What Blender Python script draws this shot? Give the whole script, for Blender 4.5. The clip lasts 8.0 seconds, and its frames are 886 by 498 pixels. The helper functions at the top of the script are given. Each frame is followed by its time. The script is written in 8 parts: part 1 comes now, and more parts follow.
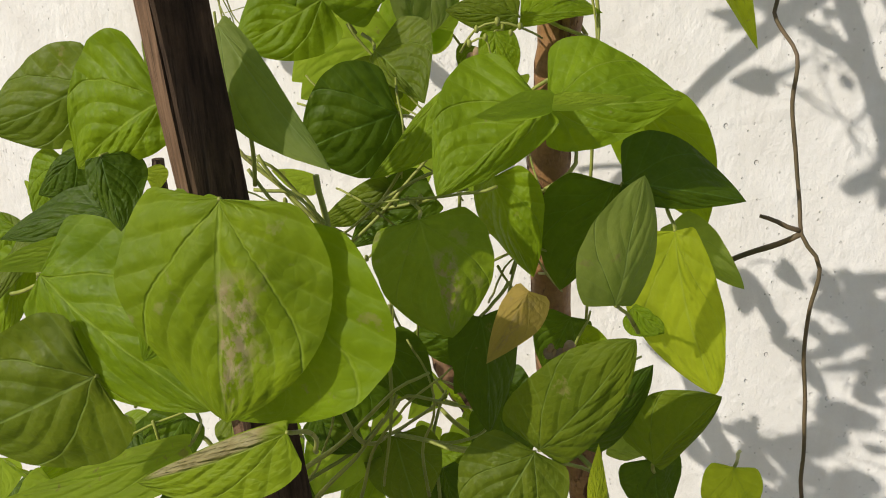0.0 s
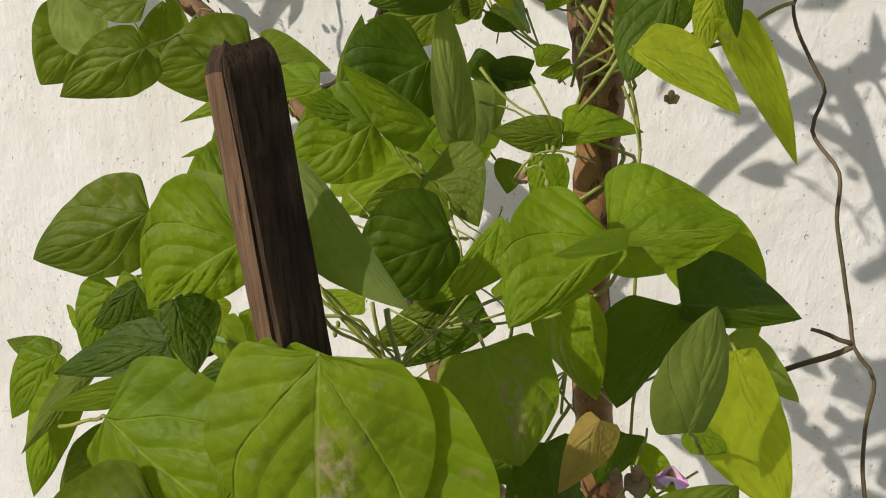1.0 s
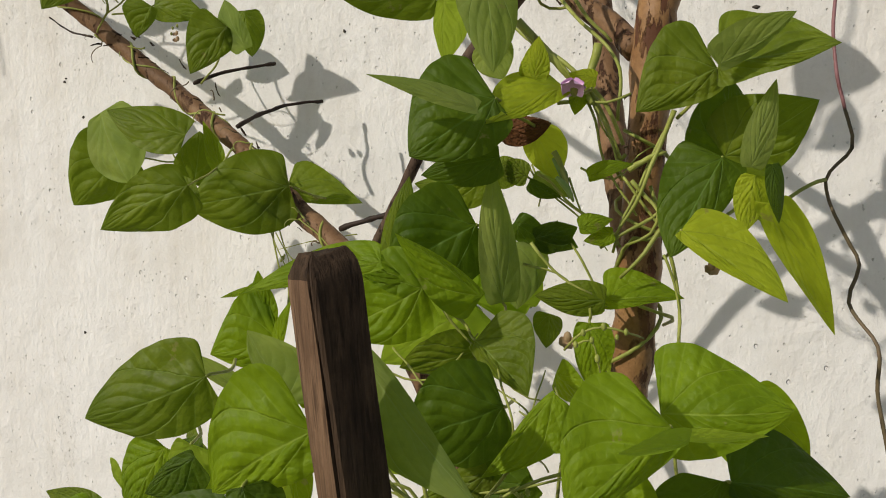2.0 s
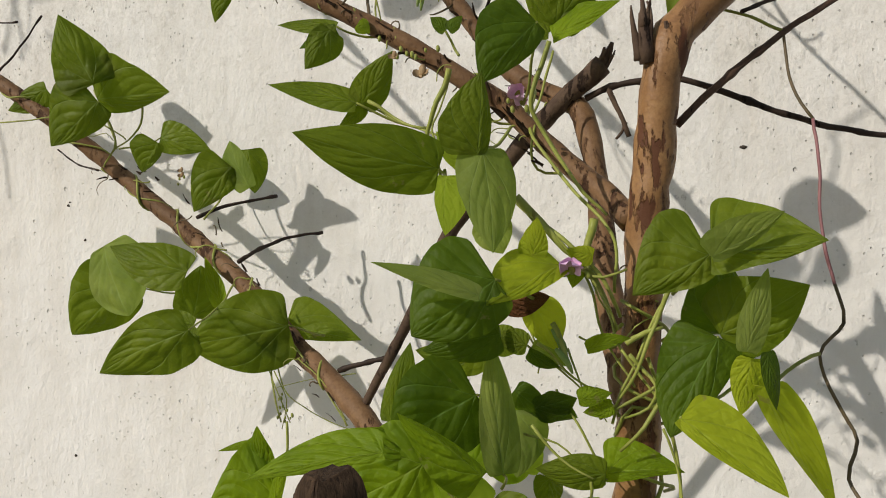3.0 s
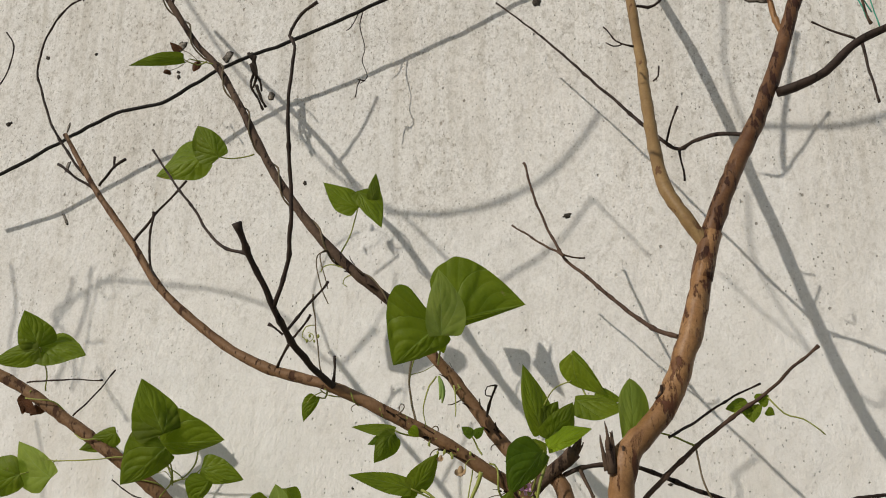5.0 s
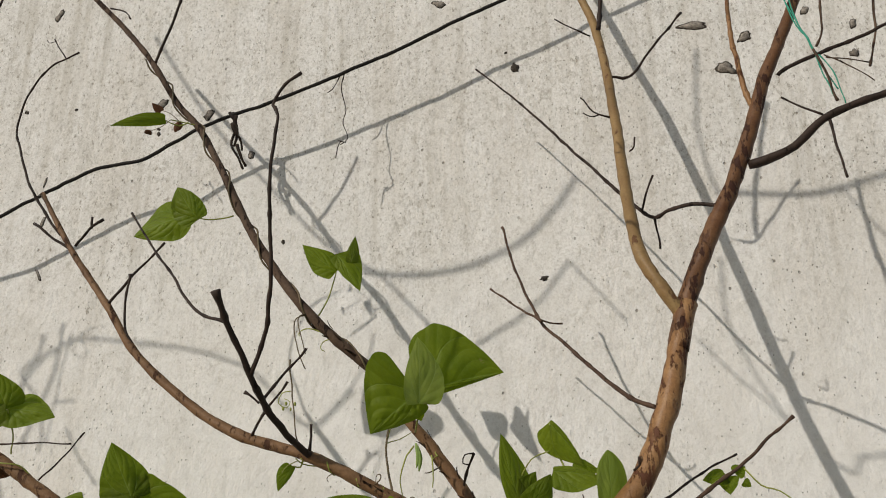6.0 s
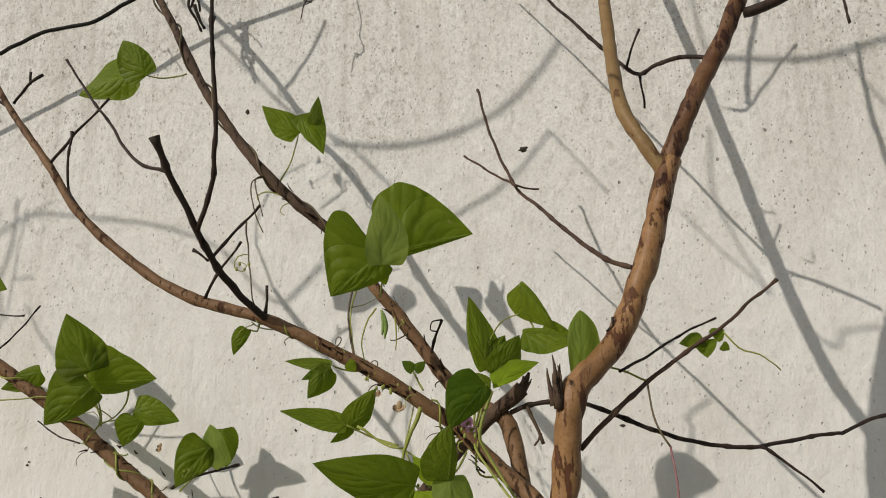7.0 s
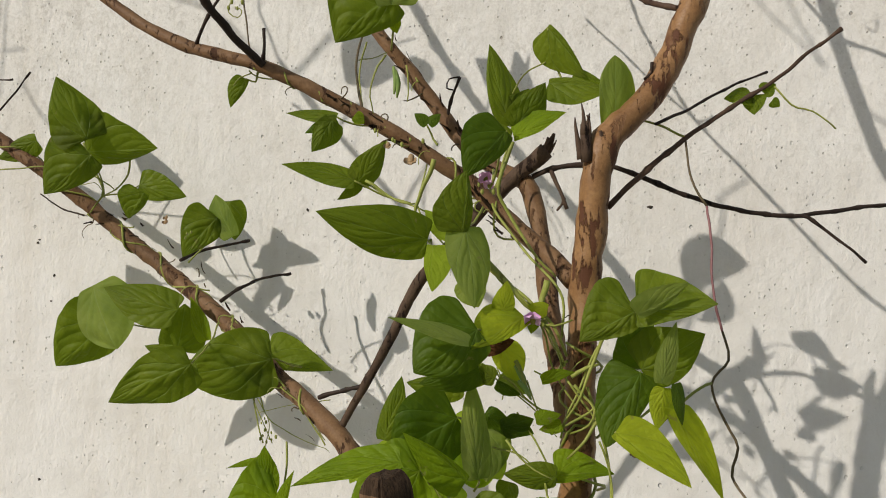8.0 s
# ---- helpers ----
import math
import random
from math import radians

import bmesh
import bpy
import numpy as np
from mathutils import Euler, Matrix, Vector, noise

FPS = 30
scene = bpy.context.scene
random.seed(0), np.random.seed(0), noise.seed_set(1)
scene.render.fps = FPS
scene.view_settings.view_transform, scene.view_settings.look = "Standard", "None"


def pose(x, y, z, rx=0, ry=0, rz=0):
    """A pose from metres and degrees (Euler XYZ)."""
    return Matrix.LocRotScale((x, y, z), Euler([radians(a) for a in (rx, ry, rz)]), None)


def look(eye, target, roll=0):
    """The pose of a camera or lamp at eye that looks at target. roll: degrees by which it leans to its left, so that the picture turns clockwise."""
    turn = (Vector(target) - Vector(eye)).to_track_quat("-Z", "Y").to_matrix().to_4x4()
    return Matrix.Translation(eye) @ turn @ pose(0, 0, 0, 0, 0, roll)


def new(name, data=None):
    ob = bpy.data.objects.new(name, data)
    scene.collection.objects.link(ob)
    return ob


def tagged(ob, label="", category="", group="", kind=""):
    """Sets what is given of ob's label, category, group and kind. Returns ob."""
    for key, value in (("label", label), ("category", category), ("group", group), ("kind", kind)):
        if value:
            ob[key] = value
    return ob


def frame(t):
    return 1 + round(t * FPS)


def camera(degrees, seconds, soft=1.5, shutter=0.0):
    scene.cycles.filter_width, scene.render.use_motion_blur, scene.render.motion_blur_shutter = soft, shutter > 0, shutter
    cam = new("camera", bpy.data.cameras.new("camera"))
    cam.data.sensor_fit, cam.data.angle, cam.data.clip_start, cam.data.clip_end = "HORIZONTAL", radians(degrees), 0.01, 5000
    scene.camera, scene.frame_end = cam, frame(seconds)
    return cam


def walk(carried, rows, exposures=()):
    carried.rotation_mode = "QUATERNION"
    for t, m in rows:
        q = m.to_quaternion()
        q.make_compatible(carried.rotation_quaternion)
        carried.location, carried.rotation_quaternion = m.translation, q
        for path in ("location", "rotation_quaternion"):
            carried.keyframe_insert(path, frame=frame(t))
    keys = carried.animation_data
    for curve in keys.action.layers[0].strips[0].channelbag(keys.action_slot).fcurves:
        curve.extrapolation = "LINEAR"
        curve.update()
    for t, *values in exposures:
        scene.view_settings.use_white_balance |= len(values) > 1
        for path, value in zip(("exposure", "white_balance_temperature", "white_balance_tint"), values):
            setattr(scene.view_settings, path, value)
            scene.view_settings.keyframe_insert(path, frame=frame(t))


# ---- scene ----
cam = camera(59.0, 8.0, soft=1.0)
PATH = [
    (0, (0.026, -0.065, 1.289), (-0.554, 1.729, 0.621), -0.9),
    (0.5, (0.004, -0.072, 1.305), (-0.569, 1.753, 0.72), -2.0),
    (1, (-0.026, -0.071, 1.325), (-0.574, 1.788, 0.83), -1.7),
    (1.2, (-0.033, -0.075, 1.334), (-0.577, 1.802, 0.908), -1.6),
    (2.3, (-0.069, -0.084, 1.415), (-0.617, 1.824, 1.172), -0.5),
    (2.5, (-0.071, -0.082, 1.432), (-0.613, 1.833, 1.233), -0.7),
    (3, (-0.065, -0.089, 1.461), (-0.6, 1.836, 1.388), -0.6),
    (3.3, (-0.052, -0.110, 1.487), (-0.620, 1.807, 1.485), -0.1),
    (3.5, (-0.032, -0.142, 1.503), (-0.63, 1.766, 1.557), 0.2),
    (4, (-0.07, -0.289, 1.565), (-0.578, 1.63, 1.808), -0.7),
    (4.5, (-0.112, -0.425, 1.594), (-0.488, 1.495, 2.007), -1.1),
    (5, (-0.117, -0.474, 1.605), (-0.432, 1.428, 2.136), -0.6),
    (5.2, (-0.117, -0.489, 1.612), (-0.426, 1.405, 2.178), -0.5),
    (6.3, (-0.121, -0.486, 1.633), (-0.348, 1.39, 2.287), -0.7),
    (6.5, (-0.117, -0.468, 1.625), (-0.341, 1.43, 2.215), -0.9),
    (7, (-0.098, -0.387, 1.584), (-0.332, 1.555, 2.002), -0.6),
    (7.5, (-0.08, -0.332, 1.558), (-0.327, 1.641, 1.775), 0.4),
    (8, (-0.104, -0.284, 1.505), (-0.401, 1.694, 1.481), 0.2),
]
walk(cam, [(t, look(eye, target, roll)) for t, eye, target, roll in PATH], exposures=[(0, -0.27), (0.6, -0.37), (1.2, -0.44), (2.5, -0.56), (3.5, -0.55), (4, -0.55), (4.5, -0.66), (6.5, -0.75), (7.5, -0.68), (8, -0.62)])

# ---- world and sun ----
SUN_WAY = Vector((0.455, 0.500, -0.420)).normalized()
world = bpy.data.worlds.new("sky")
scene.world = world
world.use_nodes = True
wn = world.node_tree.nodes
sky = wn.new("ShaderNodeTexSky")
sky.sky_type = "NISHITA"
sky.sun_disc = False
sky.sun_elevation = math.asin(-SUN_WAY.z)
sky.sun_rotation = math.atan2(-SUN_WAY.x, -SUN_WAY.y)
sky.air_density, sky.dust_density = 1.4, 1.2
wn["Background"].inputs["Strength"].default_value = 0.125
world.node_tree.links.new(sky.outputs["Color"], wn["Background"].inputs["Color"])

sun_data = bpy.data.lights.new("sun", "SUN")
sun_data.energy, sun_data.angle, sun_data.color = 4.7, radians(0.55), (1.0, 0.932, 0.842)
sun = new("sun", sun_data)
sun.matrix_world = look((-4, -5, 4), Vector((-4, -5, 4)) + SUN_WAY)


# ---- materials ----
class Nodes:
    """A short way to write a node material."""

    def __init__(self, name):
        self.mat = bpy.data.materials.new(name)
        self.mat.use_nodes = True
        self.tree = self.mat.node_tree
        self.bsdf = self.tree.nodes["Principled BSDF"]
        self.end = self.tree.nodes["Material Output"]

    def put(self, kind, **inputs):
        node = self.tree.nodes.new(kind)
        for key, value in inputs.items():
            self.feed(node, key.replace("_", " "), value)
        return node

    def feed(self, node, key, value):
        socket = node.inputs[int(key)] if key.isdigit() else node.inputs[key]
        if isinstance(value, bpy.types.NodeSocket):
            self.tree.links.new(value, socket)
        else:
            socket.default_value = value

    def coord(self, which="Object"):
        return self.put("ShaderNodeTexCoord").outputs[which]

    def scaled(self, vector, scale):
        node = self.put("ShaderNodeMapping", Vector=vector)
        node.inputs["Scale"].default_value = scale
        return node.outputs["Vector"]

    def noise(self, vector, scale, detail=4.0, rough=0.55):
        return self.put("ShaderNodeTexNoise", Vector=vector, Scale=scale, Detail=detail, Roughness=rough).outputs["Fac"]

    def cells(self, vector, scale, feature="DISTANCE_TO_EDGE"):
        node = self.put("ShaderNodeTexVoronoi", Vector=vector, Scale=scale)
        node.feature = feature
        return node.outputs["Distance"]

    def ramp(self, value, low, high, a=0.0, b=1.0):
        node = self.put("ShaderNodeMapRange", Value=value)
        for key, v in (("From Min", low), ("From Max", high), ("To Min", a), ("To Max", b)):
            node.inputs[key].default_value = v
        return node.outputs["Result"]

    def soft(self, value, low, high, a=0.0, b=1.0):
        node = self.ramp(value, low, high, a, b).node
        node.interpolation_type = "SMOOTHSTEP"
        return node.outputs["Result"]

    def maths(self, op, a, b=0.0, c=0.0):
        node = self.put("ShaderNodeMath")
        node.operation = op
        for i, v in enumerate((a, b, c)):
            self.feed(node, str(i), v)
        return node.outputs[0]

    def mix(self, factor, a, b, blend="MIX"):
        node = self.put("ShaderNodeMix")
        node.data_type, node.blend_type = "RGBA", blend
        for i, v in ((0, factor), (6, a), (7, b)):
            self.feed(node, str(i), v if isinstance(v, (float, int, bpy.types.NodeSocket)) else (*v[:3], 1.0))
        return node.outputs[2]

    def bump(self, height, distance, strength=1.0, normal=None):
        node = self.put("ShaderNodeBump", Height=height, Distance=distance, Strength=strength)
        if normal is not None:
            self.feed(node, "Normal", normal)
        return node.outputs["Normal"]

    def surface(self, **inputs):
        for key, value in inputs.items():
            key = key.replace("_", " ")
            if key == "Base Color" and not isinstance(value, bpy.types.NodeSocket):
                value = (*value[:3], 1.0)
            self.feed(self.bsdf, key, value)
        return self.mat


def leaf_material(name, top, vein, spots=0.0, through_light=0.5, glow=(0.42, 0.62, 0.05), gloss=0.5, quilt=1.0, spot_colour=(0.30, 0.22, 0.12), band=(0.03, -0.34)):
    n = Nodes(name)
    uv = n.coord("UV")
    obj = n.coord("Object")
    sep = n.put("ShaderNodeSeparateXYZ", Vector=uv)
    u, v = sep.outputs[0], sep.outputs[1]
    away = n.maths("ABSOLUTE", v)
    rand = n.put("ShaderNodeObjectInfo").outputs["Random"]
    # midrib, three to four pairs of veins that sweep up from it, and short outer veins off the basal pair
    wob = n.maths("SUBTRACT", n.noise(obj, 38.0, 2.0), 0.5)
    bent = n.maths("ADD", away, n.maths("MULTIPLY", wob, 0.10))
    mid = n.ramp(away, 0.010, 0.030, 1.0, 0.0)
    along = n.maths("SUBTRACT", u, n.maths("MULTIPLY", n.maths("POWER", n.maths("MAXIMUM", bent, 0.0), 1.08), 0.70))
    inner = n.ramp(along, -0.02, 0.0)
    step = n.maths("FRACT", n.maths("ADD", n.maths("MULTIPLY", along, 4.6), 0.5))
    gap = n.maths("ABSOLUTE", n.maths("SUBTRACT", step, 0.5))
    out_line = n.maths("SUBTRACT", u, n.maths("MULTIPLY", bent, 0.22))
    out_gap = n.maths("ABSOLUTE", n.maths("SUBTRACT", n.maths("FRACT", n.maths("MULTIPLY", out_line, 7.5)), 0.5))
    side = n.maths("MULTIPLY", n.ramp(gap, 0.0, 0.034, 1.0, 0.0), n.maths("MULTIPLY", inner, n.ramp(away, 0.65, 1.0, 1.0, 0.15)))
    outer = n.maths("MULTIPLY", n.ramp(out_gap, 0.0, 0.07, 1.0, 0.0), n.maths("SUBTRACT", 1.0, inner))
    basal = n.ramp(n.maths("ABSOLUTE", along), 0.004, 0.014, 1.0, 0.0)
    veins = n.maths("MAXIMUM", n.maths("MAXIMUM", mid, n.maths("MULTIPLY", basal, 0.8)), n.maths("MAXIMUM", n.maths("MULTIPLY", side, 0.62), n.maths("MULTIPLY", outer, 0.42)))
    net = n.cells(n.scaled(uv, (1.0, 0.50, 1.0)), 17.0)
    net_line = n.ramp(net, 0.0, 0.12, 1.0, 0.0)
    blotch = n.noise(obj, 22.0, 3.0)
    mottle = n.noise(obj, 95.0, 4.0, 0.6)
    fine = n.noise(obj, 260.0, 3.0)
    dark = tuple(c * 0.58 for c in top)
    light = (min(1, top[0] * 1.55 + 0.01), top[1] * 1.30, top[2] * 1.1)
    colour = n.mix(n.ramp(blotch, 0.3, 0.7), dark, light)
    colour = n.mix(n.ramp(rand, 0.0, 1.0, 0.0, 0.55), colour, light)
    colour = n.mix(n.maths("MULTIPLY", n.ramp(mottle, 0.42, 0.68), 0.15), colour, dark)
    colour = n.mix(n.maths("MULTIPLY", n.ramp(fine, 0.35, 0.7), 0.25), colour, dark)
    colour = n.mix(n.maths("MULTIPLY", veins, 0.50), colour, vein)
    colour = n.mix(n.maths("MULTIPLY", net_line, 0.07), colour, vein)
    wear = n.ramp(n.noise(obj, 34.0, 5.0, 0.65), 0.66 - 0.05 * spots, 0.70 - 0.05 * spots)
    if spots:
        spot = n.ramp(n.noise(n.scaled(uv, (1.0, 0.6, 1.0)), 9.0, 7.0, 0.72), *((0.46, 0.56) if band[0] > band[1] else (0.30, 0.42)))
        lo, hi = min(band), max(band)
        soft = 0.05 if band[0] > band[1] else 0.02
        one_side = n.maths("MULTIPLY", n.ramp(v, lo - 0.10, lo + 0.08), n.ramp(v, hi - soft, hi, 1.0, 0.0))
        ends = (0.26, 0.38) if band[0] > band[1] else (0.10, 0.20)
        stretch = n.maths("MULTIPLY", n.ramp(u, *ends), n.ramp(u, 0.84, 0.96, 1.0, 0.0))
        streak = n.maths("MULTIPLY", n.maths("MULTIPLY", spot, one_side), stretch)
        wear = n.maths("MAXIMUM", n.maths("MULTIPLY", wear, 0.35), n.maths("MULTIPLY", streak, spots))
        colour = n.mix(n.maths("MULTIPLY", wear, 0.8), colour, n.mix(n.ramp(mottle, 0.35, 0.65), spot_colour, (0.40, 0.33, 0.19)))
    else:
        colour = n.mix(n.maths("MULTIPLY", wear, 0.45), colour, (0.26, 0.24, 0.08))
    dome = n.mix(inner, n.soft(out_gap, -0.05, 0.34, 0.0, 0.7), n.soft(gap, -0.05, 0.34, 0.0, 1.0))
    swell = n.maths("SUBTRACT", dome, n.maths("MULTIPLY", n.maths("MAXIMUM", mid, basal), 0.45))
    swell = n.maths("MULTIPLY", swell, n.ramp(u, 0.62, 0.95, 1.0, 0.1))
    n1 = n.bump(swell, 0.0013 * quilt, 0.7)
    puff = n.put("ShaderNodeTexVoronoi", Vector=n.scaled(uv, (1.0, 0.45, 1.0)), Scale=15.0)
    puff.feature = "SMOOTH_F1"
    puff.inputs["Smoothness"].default_value = 0.7
    n2 = n.bump(n.soft(puff.outputs["Distance"], 0.0, 0.75, 1.0, 0.0), 0.0009 * quilt, 0.7, n1)
    n2 = n.bump(n.soft(net, -0.05, 0.22), 0.00018 * quilt, 0.7, n2)
    n3 = n.bump(mottle, 0.00022 * quilt, 0.5, n2)
    n.surface(Base_Color=colour, Roughness=n.ramp(fine, 0.2, 0.8, gloss - 0.08, gloss + 0.10), Normal=n3, Specular_IOR_Level=0.13)
    thin = n.put("ShaderNodeBsdfTranslucent")
    shine = n.mix(n.maths("MULTIPLY", veins, 0.5), glow, tuple(c * 0.7 for c in glow))
    shine = n.mix(n.maths("MULTIPLY", n.ramp(mottle, 0.4, 0.7), 0.18), shine, tuple(c * 0.6 for c in glow))
    shine = n.mix(n.maths("MULTIPLY", wear, 0.6), shine, (0.30, 0.22, 0.08))
    n.feed(thin, "Color", shine)
    both = n.put("ShaderNodeMixShader", Fac=through_light)
    n.tree.links.new(n.bsdf.outputs[0], both.inputs[1])
    n.tree.links.new(thin.outputs[0], both.inputs[2])
    n.tree.links.new(both.outputs[0], n.end.inputs["Surface"])
    return n.mat


LEAF = leaf_material("leaf_green", (0.098, 0.182, 0.005), (0.27, 0.35, 0.05), through_light=0.30, glow=(0.42, 0.60, 0.012))
LEAF_MEDIUM = leaf_material("leaf_medium_green", (0.073, 0.116, 0.008), (0.19, 0.26, 0.06), through_light=0.24, glow=(0.27, 0.43, 0.010), quilt=0.8)
# deep green, darkened further to carry the shade inside the clump
LEAF_DEEP_SHADED = leaf_material("leaf_deep_green_shaded", (0.036, 0.076, 0.004), (0.11, 0.19, 0.035), through_light=0.20, glow=(0.22, 0.40, 0.008), quilt=0.75)
LEAF_YOUNG = leaf_material("leaf_young_green", (0.21, 0.29, 0.016), (0.34, 0.42, 0.07), through_light=0.45, glow=(0.55, 0.70, 0.03))
LEAF_PALE = leaf_material("leaf_pale_underside", (0.122, 0.176, 0.044), (0.24, 0.31, 0.11), through_light=0.32, gloss=0.6, quilt=0.4)
LEAF_UNDER = leaf_material("leaf_veined_underside", (0.140, 0.220, 0.016), (0.33, 0.41, 0.09), glow=(0.50, 0.70, 0.05), through_light=0.58, gloss=0.6, quilt=1.3)
LEAF_SPOT = leaf_material("leaf_with_brown_spots", (0.120, 0.200, 0.006), (0.27, 0.35, 0.05), spots=1.0, through_light=0.30)
LEAF_BLIGHT = leaf_material("leaf_with_brown_band", (0.125, 0.205, 0.006), (0.27, 0.35, 0.05), spots=1.0, through_light=0.30, band=(0.06, 0.95))
LEAF_BROWN = leaf_material("leaf_brown", (0.085, 0.042, 0.020), (0.12, 0.07, 0.04), through_light=0.1, glow=(0.2, 0.1, 0.04), gloss=0.7, quilt=1.5)
LEAF_DRY = leaf_material("leaf_dry", (0.34, 0.27, 0.08), (0.42, 0.34, 0.15), spots=0.7, through_light=0.45, glow=(0.72, 0.60, 0.12), gloss=0.7)


def bark_material(name, base, patch, pale, amount=0.5, gloss=0.55, relief=0.0016):
    n = Nodes(name)
    obj = n.coord("Object")
    big = n.noise(obj, 38.0, 5.0, 0.62)
    wide = n.noise(obj, 9.0, 3.0, 0.6)
    fine = n.noise(obj, 260.0, 4.0, 0.6)
    flake = n.ramp(n.noise(n.scaled(obj, (1.0, 1.0, 0.30)), 78.0, 7.0, 0.66), 0.60 - 0.1 * amount, 0.64 - 0.1 * amount)
    flake = n.maths("MULTIPLY", flake, n.ramp(n.noise(n.scaled(obj, (1.0, 1.0, 0.45)), 22.0, 3.0), 0.44 - 0.1 * amount, 0.56 - 0.1 * amount))
    colour = n.mix(n.ramp(big, 0.3, 0.7), base, pale)
    colour = n.mix(n.ramp(wide, 0.45, 0.75, 0.0, 0.55), colour, tuple(c * 0.55 for c in base))
    colour = n.mix(n.maths("MULTIPLY", n.ramp(fine, 0.4, 0.75), 0.35), colour, patch)
    colour = n.mix(n.maths("MULTIPLY", flake, 0.9), colour, patch)
    ring = n.noise(n.scaled(obj, (0.4, 0.4, 3.0)), 120.0, 3.0)
    height = n.maths("ADD", n.maths("MULTIPLY", flake, -0.8), n.maths("ADD", n.maths("MULTIPLY", fine, 0.40), n.maths("MULTIPLY", ring, 0.15)))
    return n.surface(Base_Color=colour, Roughness=n.ramp(flake, 0, 1, gloss, gloss + 0.25), Normal=n.bump(height, relief, 1.0), Specular_IOR_Level=0.22)


BARK = bark_material("peeling_bark", (0.222, 0.110, 0.042), (0.078, 0.027, 0.013), (0.320, 0.182, 0.080), 0.66, 0.42)
BARK_RED = bark_material("red_brown_bark", (0.105, 0.047, 0.020), (0.034, 0.012, 0.007), (0.175, 0.090, 0.040), 0.72, 0.45)
BARK_LIMB = bark_material("limb_bark", (0.150, 0.078, 0.035), (0.050, 0.022, 0.012), (0.245, 0.142, 0.070), 0.52, 0.6, 0.0020)
BARK_PALE = bark_material("young_bark", (0.215, 0.130, 0.052), (0.11, 0.052, 0.025), (0.275, 0.185, 0.080), 0.25, 0.5, 0.0010)
TWIG_BROWN = bark_material("brown_twig_bark", (0.060, 0.032, 0.020), (0.022, 0.012, 0.008), (0.110, 0.066, 0.042), 0.4, 0.65, 0.0007)
TWIG = bark_material("twig_bark", (0.022, 0.014, 0.010), (0.010, 0.006, 0.004), (0.055, 0.034, 0.024), 0.3, 0.65, 0.0007)
DEADWOOD = bark_material("dead_wood", (0.060, 0.036, 0.024), (0.020, 0.012, 0.009), (0.13, 0.085, 0.055), 0.6, 0.8, 0.0018)
STEM = bark_material("green_stem", (0.225, 0.26, 0.045), (0.16, 0.15, 0.04), (0.34, 0.36, 0.085), 0.05, 0.45, 0.0003)
STEM_PINK = bark_material("pink_vine_stem", (0.24, 0.105, 0.110), (0.14, 0.06, 0.06), (0.30, 0.15, 0.15), 0.1, 0.5, 0.0003)
STEM_OLD = bark_material("woody_vine_stem", (0.090, 0.074, 0.033), (0.045, 0.036, 0.018), (0.165, 0.112, 0.066), 0.2, 0.5, 0.0005)


def wood_material(name, dark, light, stain):
    n = Nodes(name)
    obj = n.coord("Object")
    grain = n.noise(n.scaled(obj, (1.0, 1.0, 0.05)), 190.0, 6.0, 0.65)
    big = n.noise(n.scaled(obj, (1.0, 1.0, 0.3)), 30.0, 4.0)
    colour = n.mix(n.ramp(grain, 0.3, 0.7), dark, light)
    line = n.noise(n.scaled(obj, (1.0, 1.0, 0.035)), 420.0, 4.0, 0.6)
    colour = n.mix(n.ramp(line, 0.52, 0.66, 0.0, 0.75), colour, tuple(c * 0.5 for c in dark))
    colour = n.mix(n.ramp(n.noise(obj, 60.0, 5.0, 0.65), 0.5, 0.72, 0.0, 0.6), colour, dark)
    colour = n.mix(n.ramp(big, 0.45, 0.75, 0.0, 0.6), colour, stain)
    return n.surface(Base_Color=colour, Roughness=0.85, Normal=n.bump(n.maths("SUBTRACT", n.maths("ADD", grain, n.maths("MULTIPLY", big, 0.6)), n.maths("MULTIPLY", line, 0.5)), 0.003, 0.9), Specular_IOR_Level=0.15)


# dark wood, its colour lowered further to carry the turned-away face's shade
WOOD = wood_material("dark_post_wood", (0.020, 0.012, 0.007), (0.088, 0.054, 0.031), (0.026, 0.016, 0.011))
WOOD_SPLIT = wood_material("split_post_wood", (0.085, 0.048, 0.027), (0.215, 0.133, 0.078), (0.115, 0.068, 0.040))


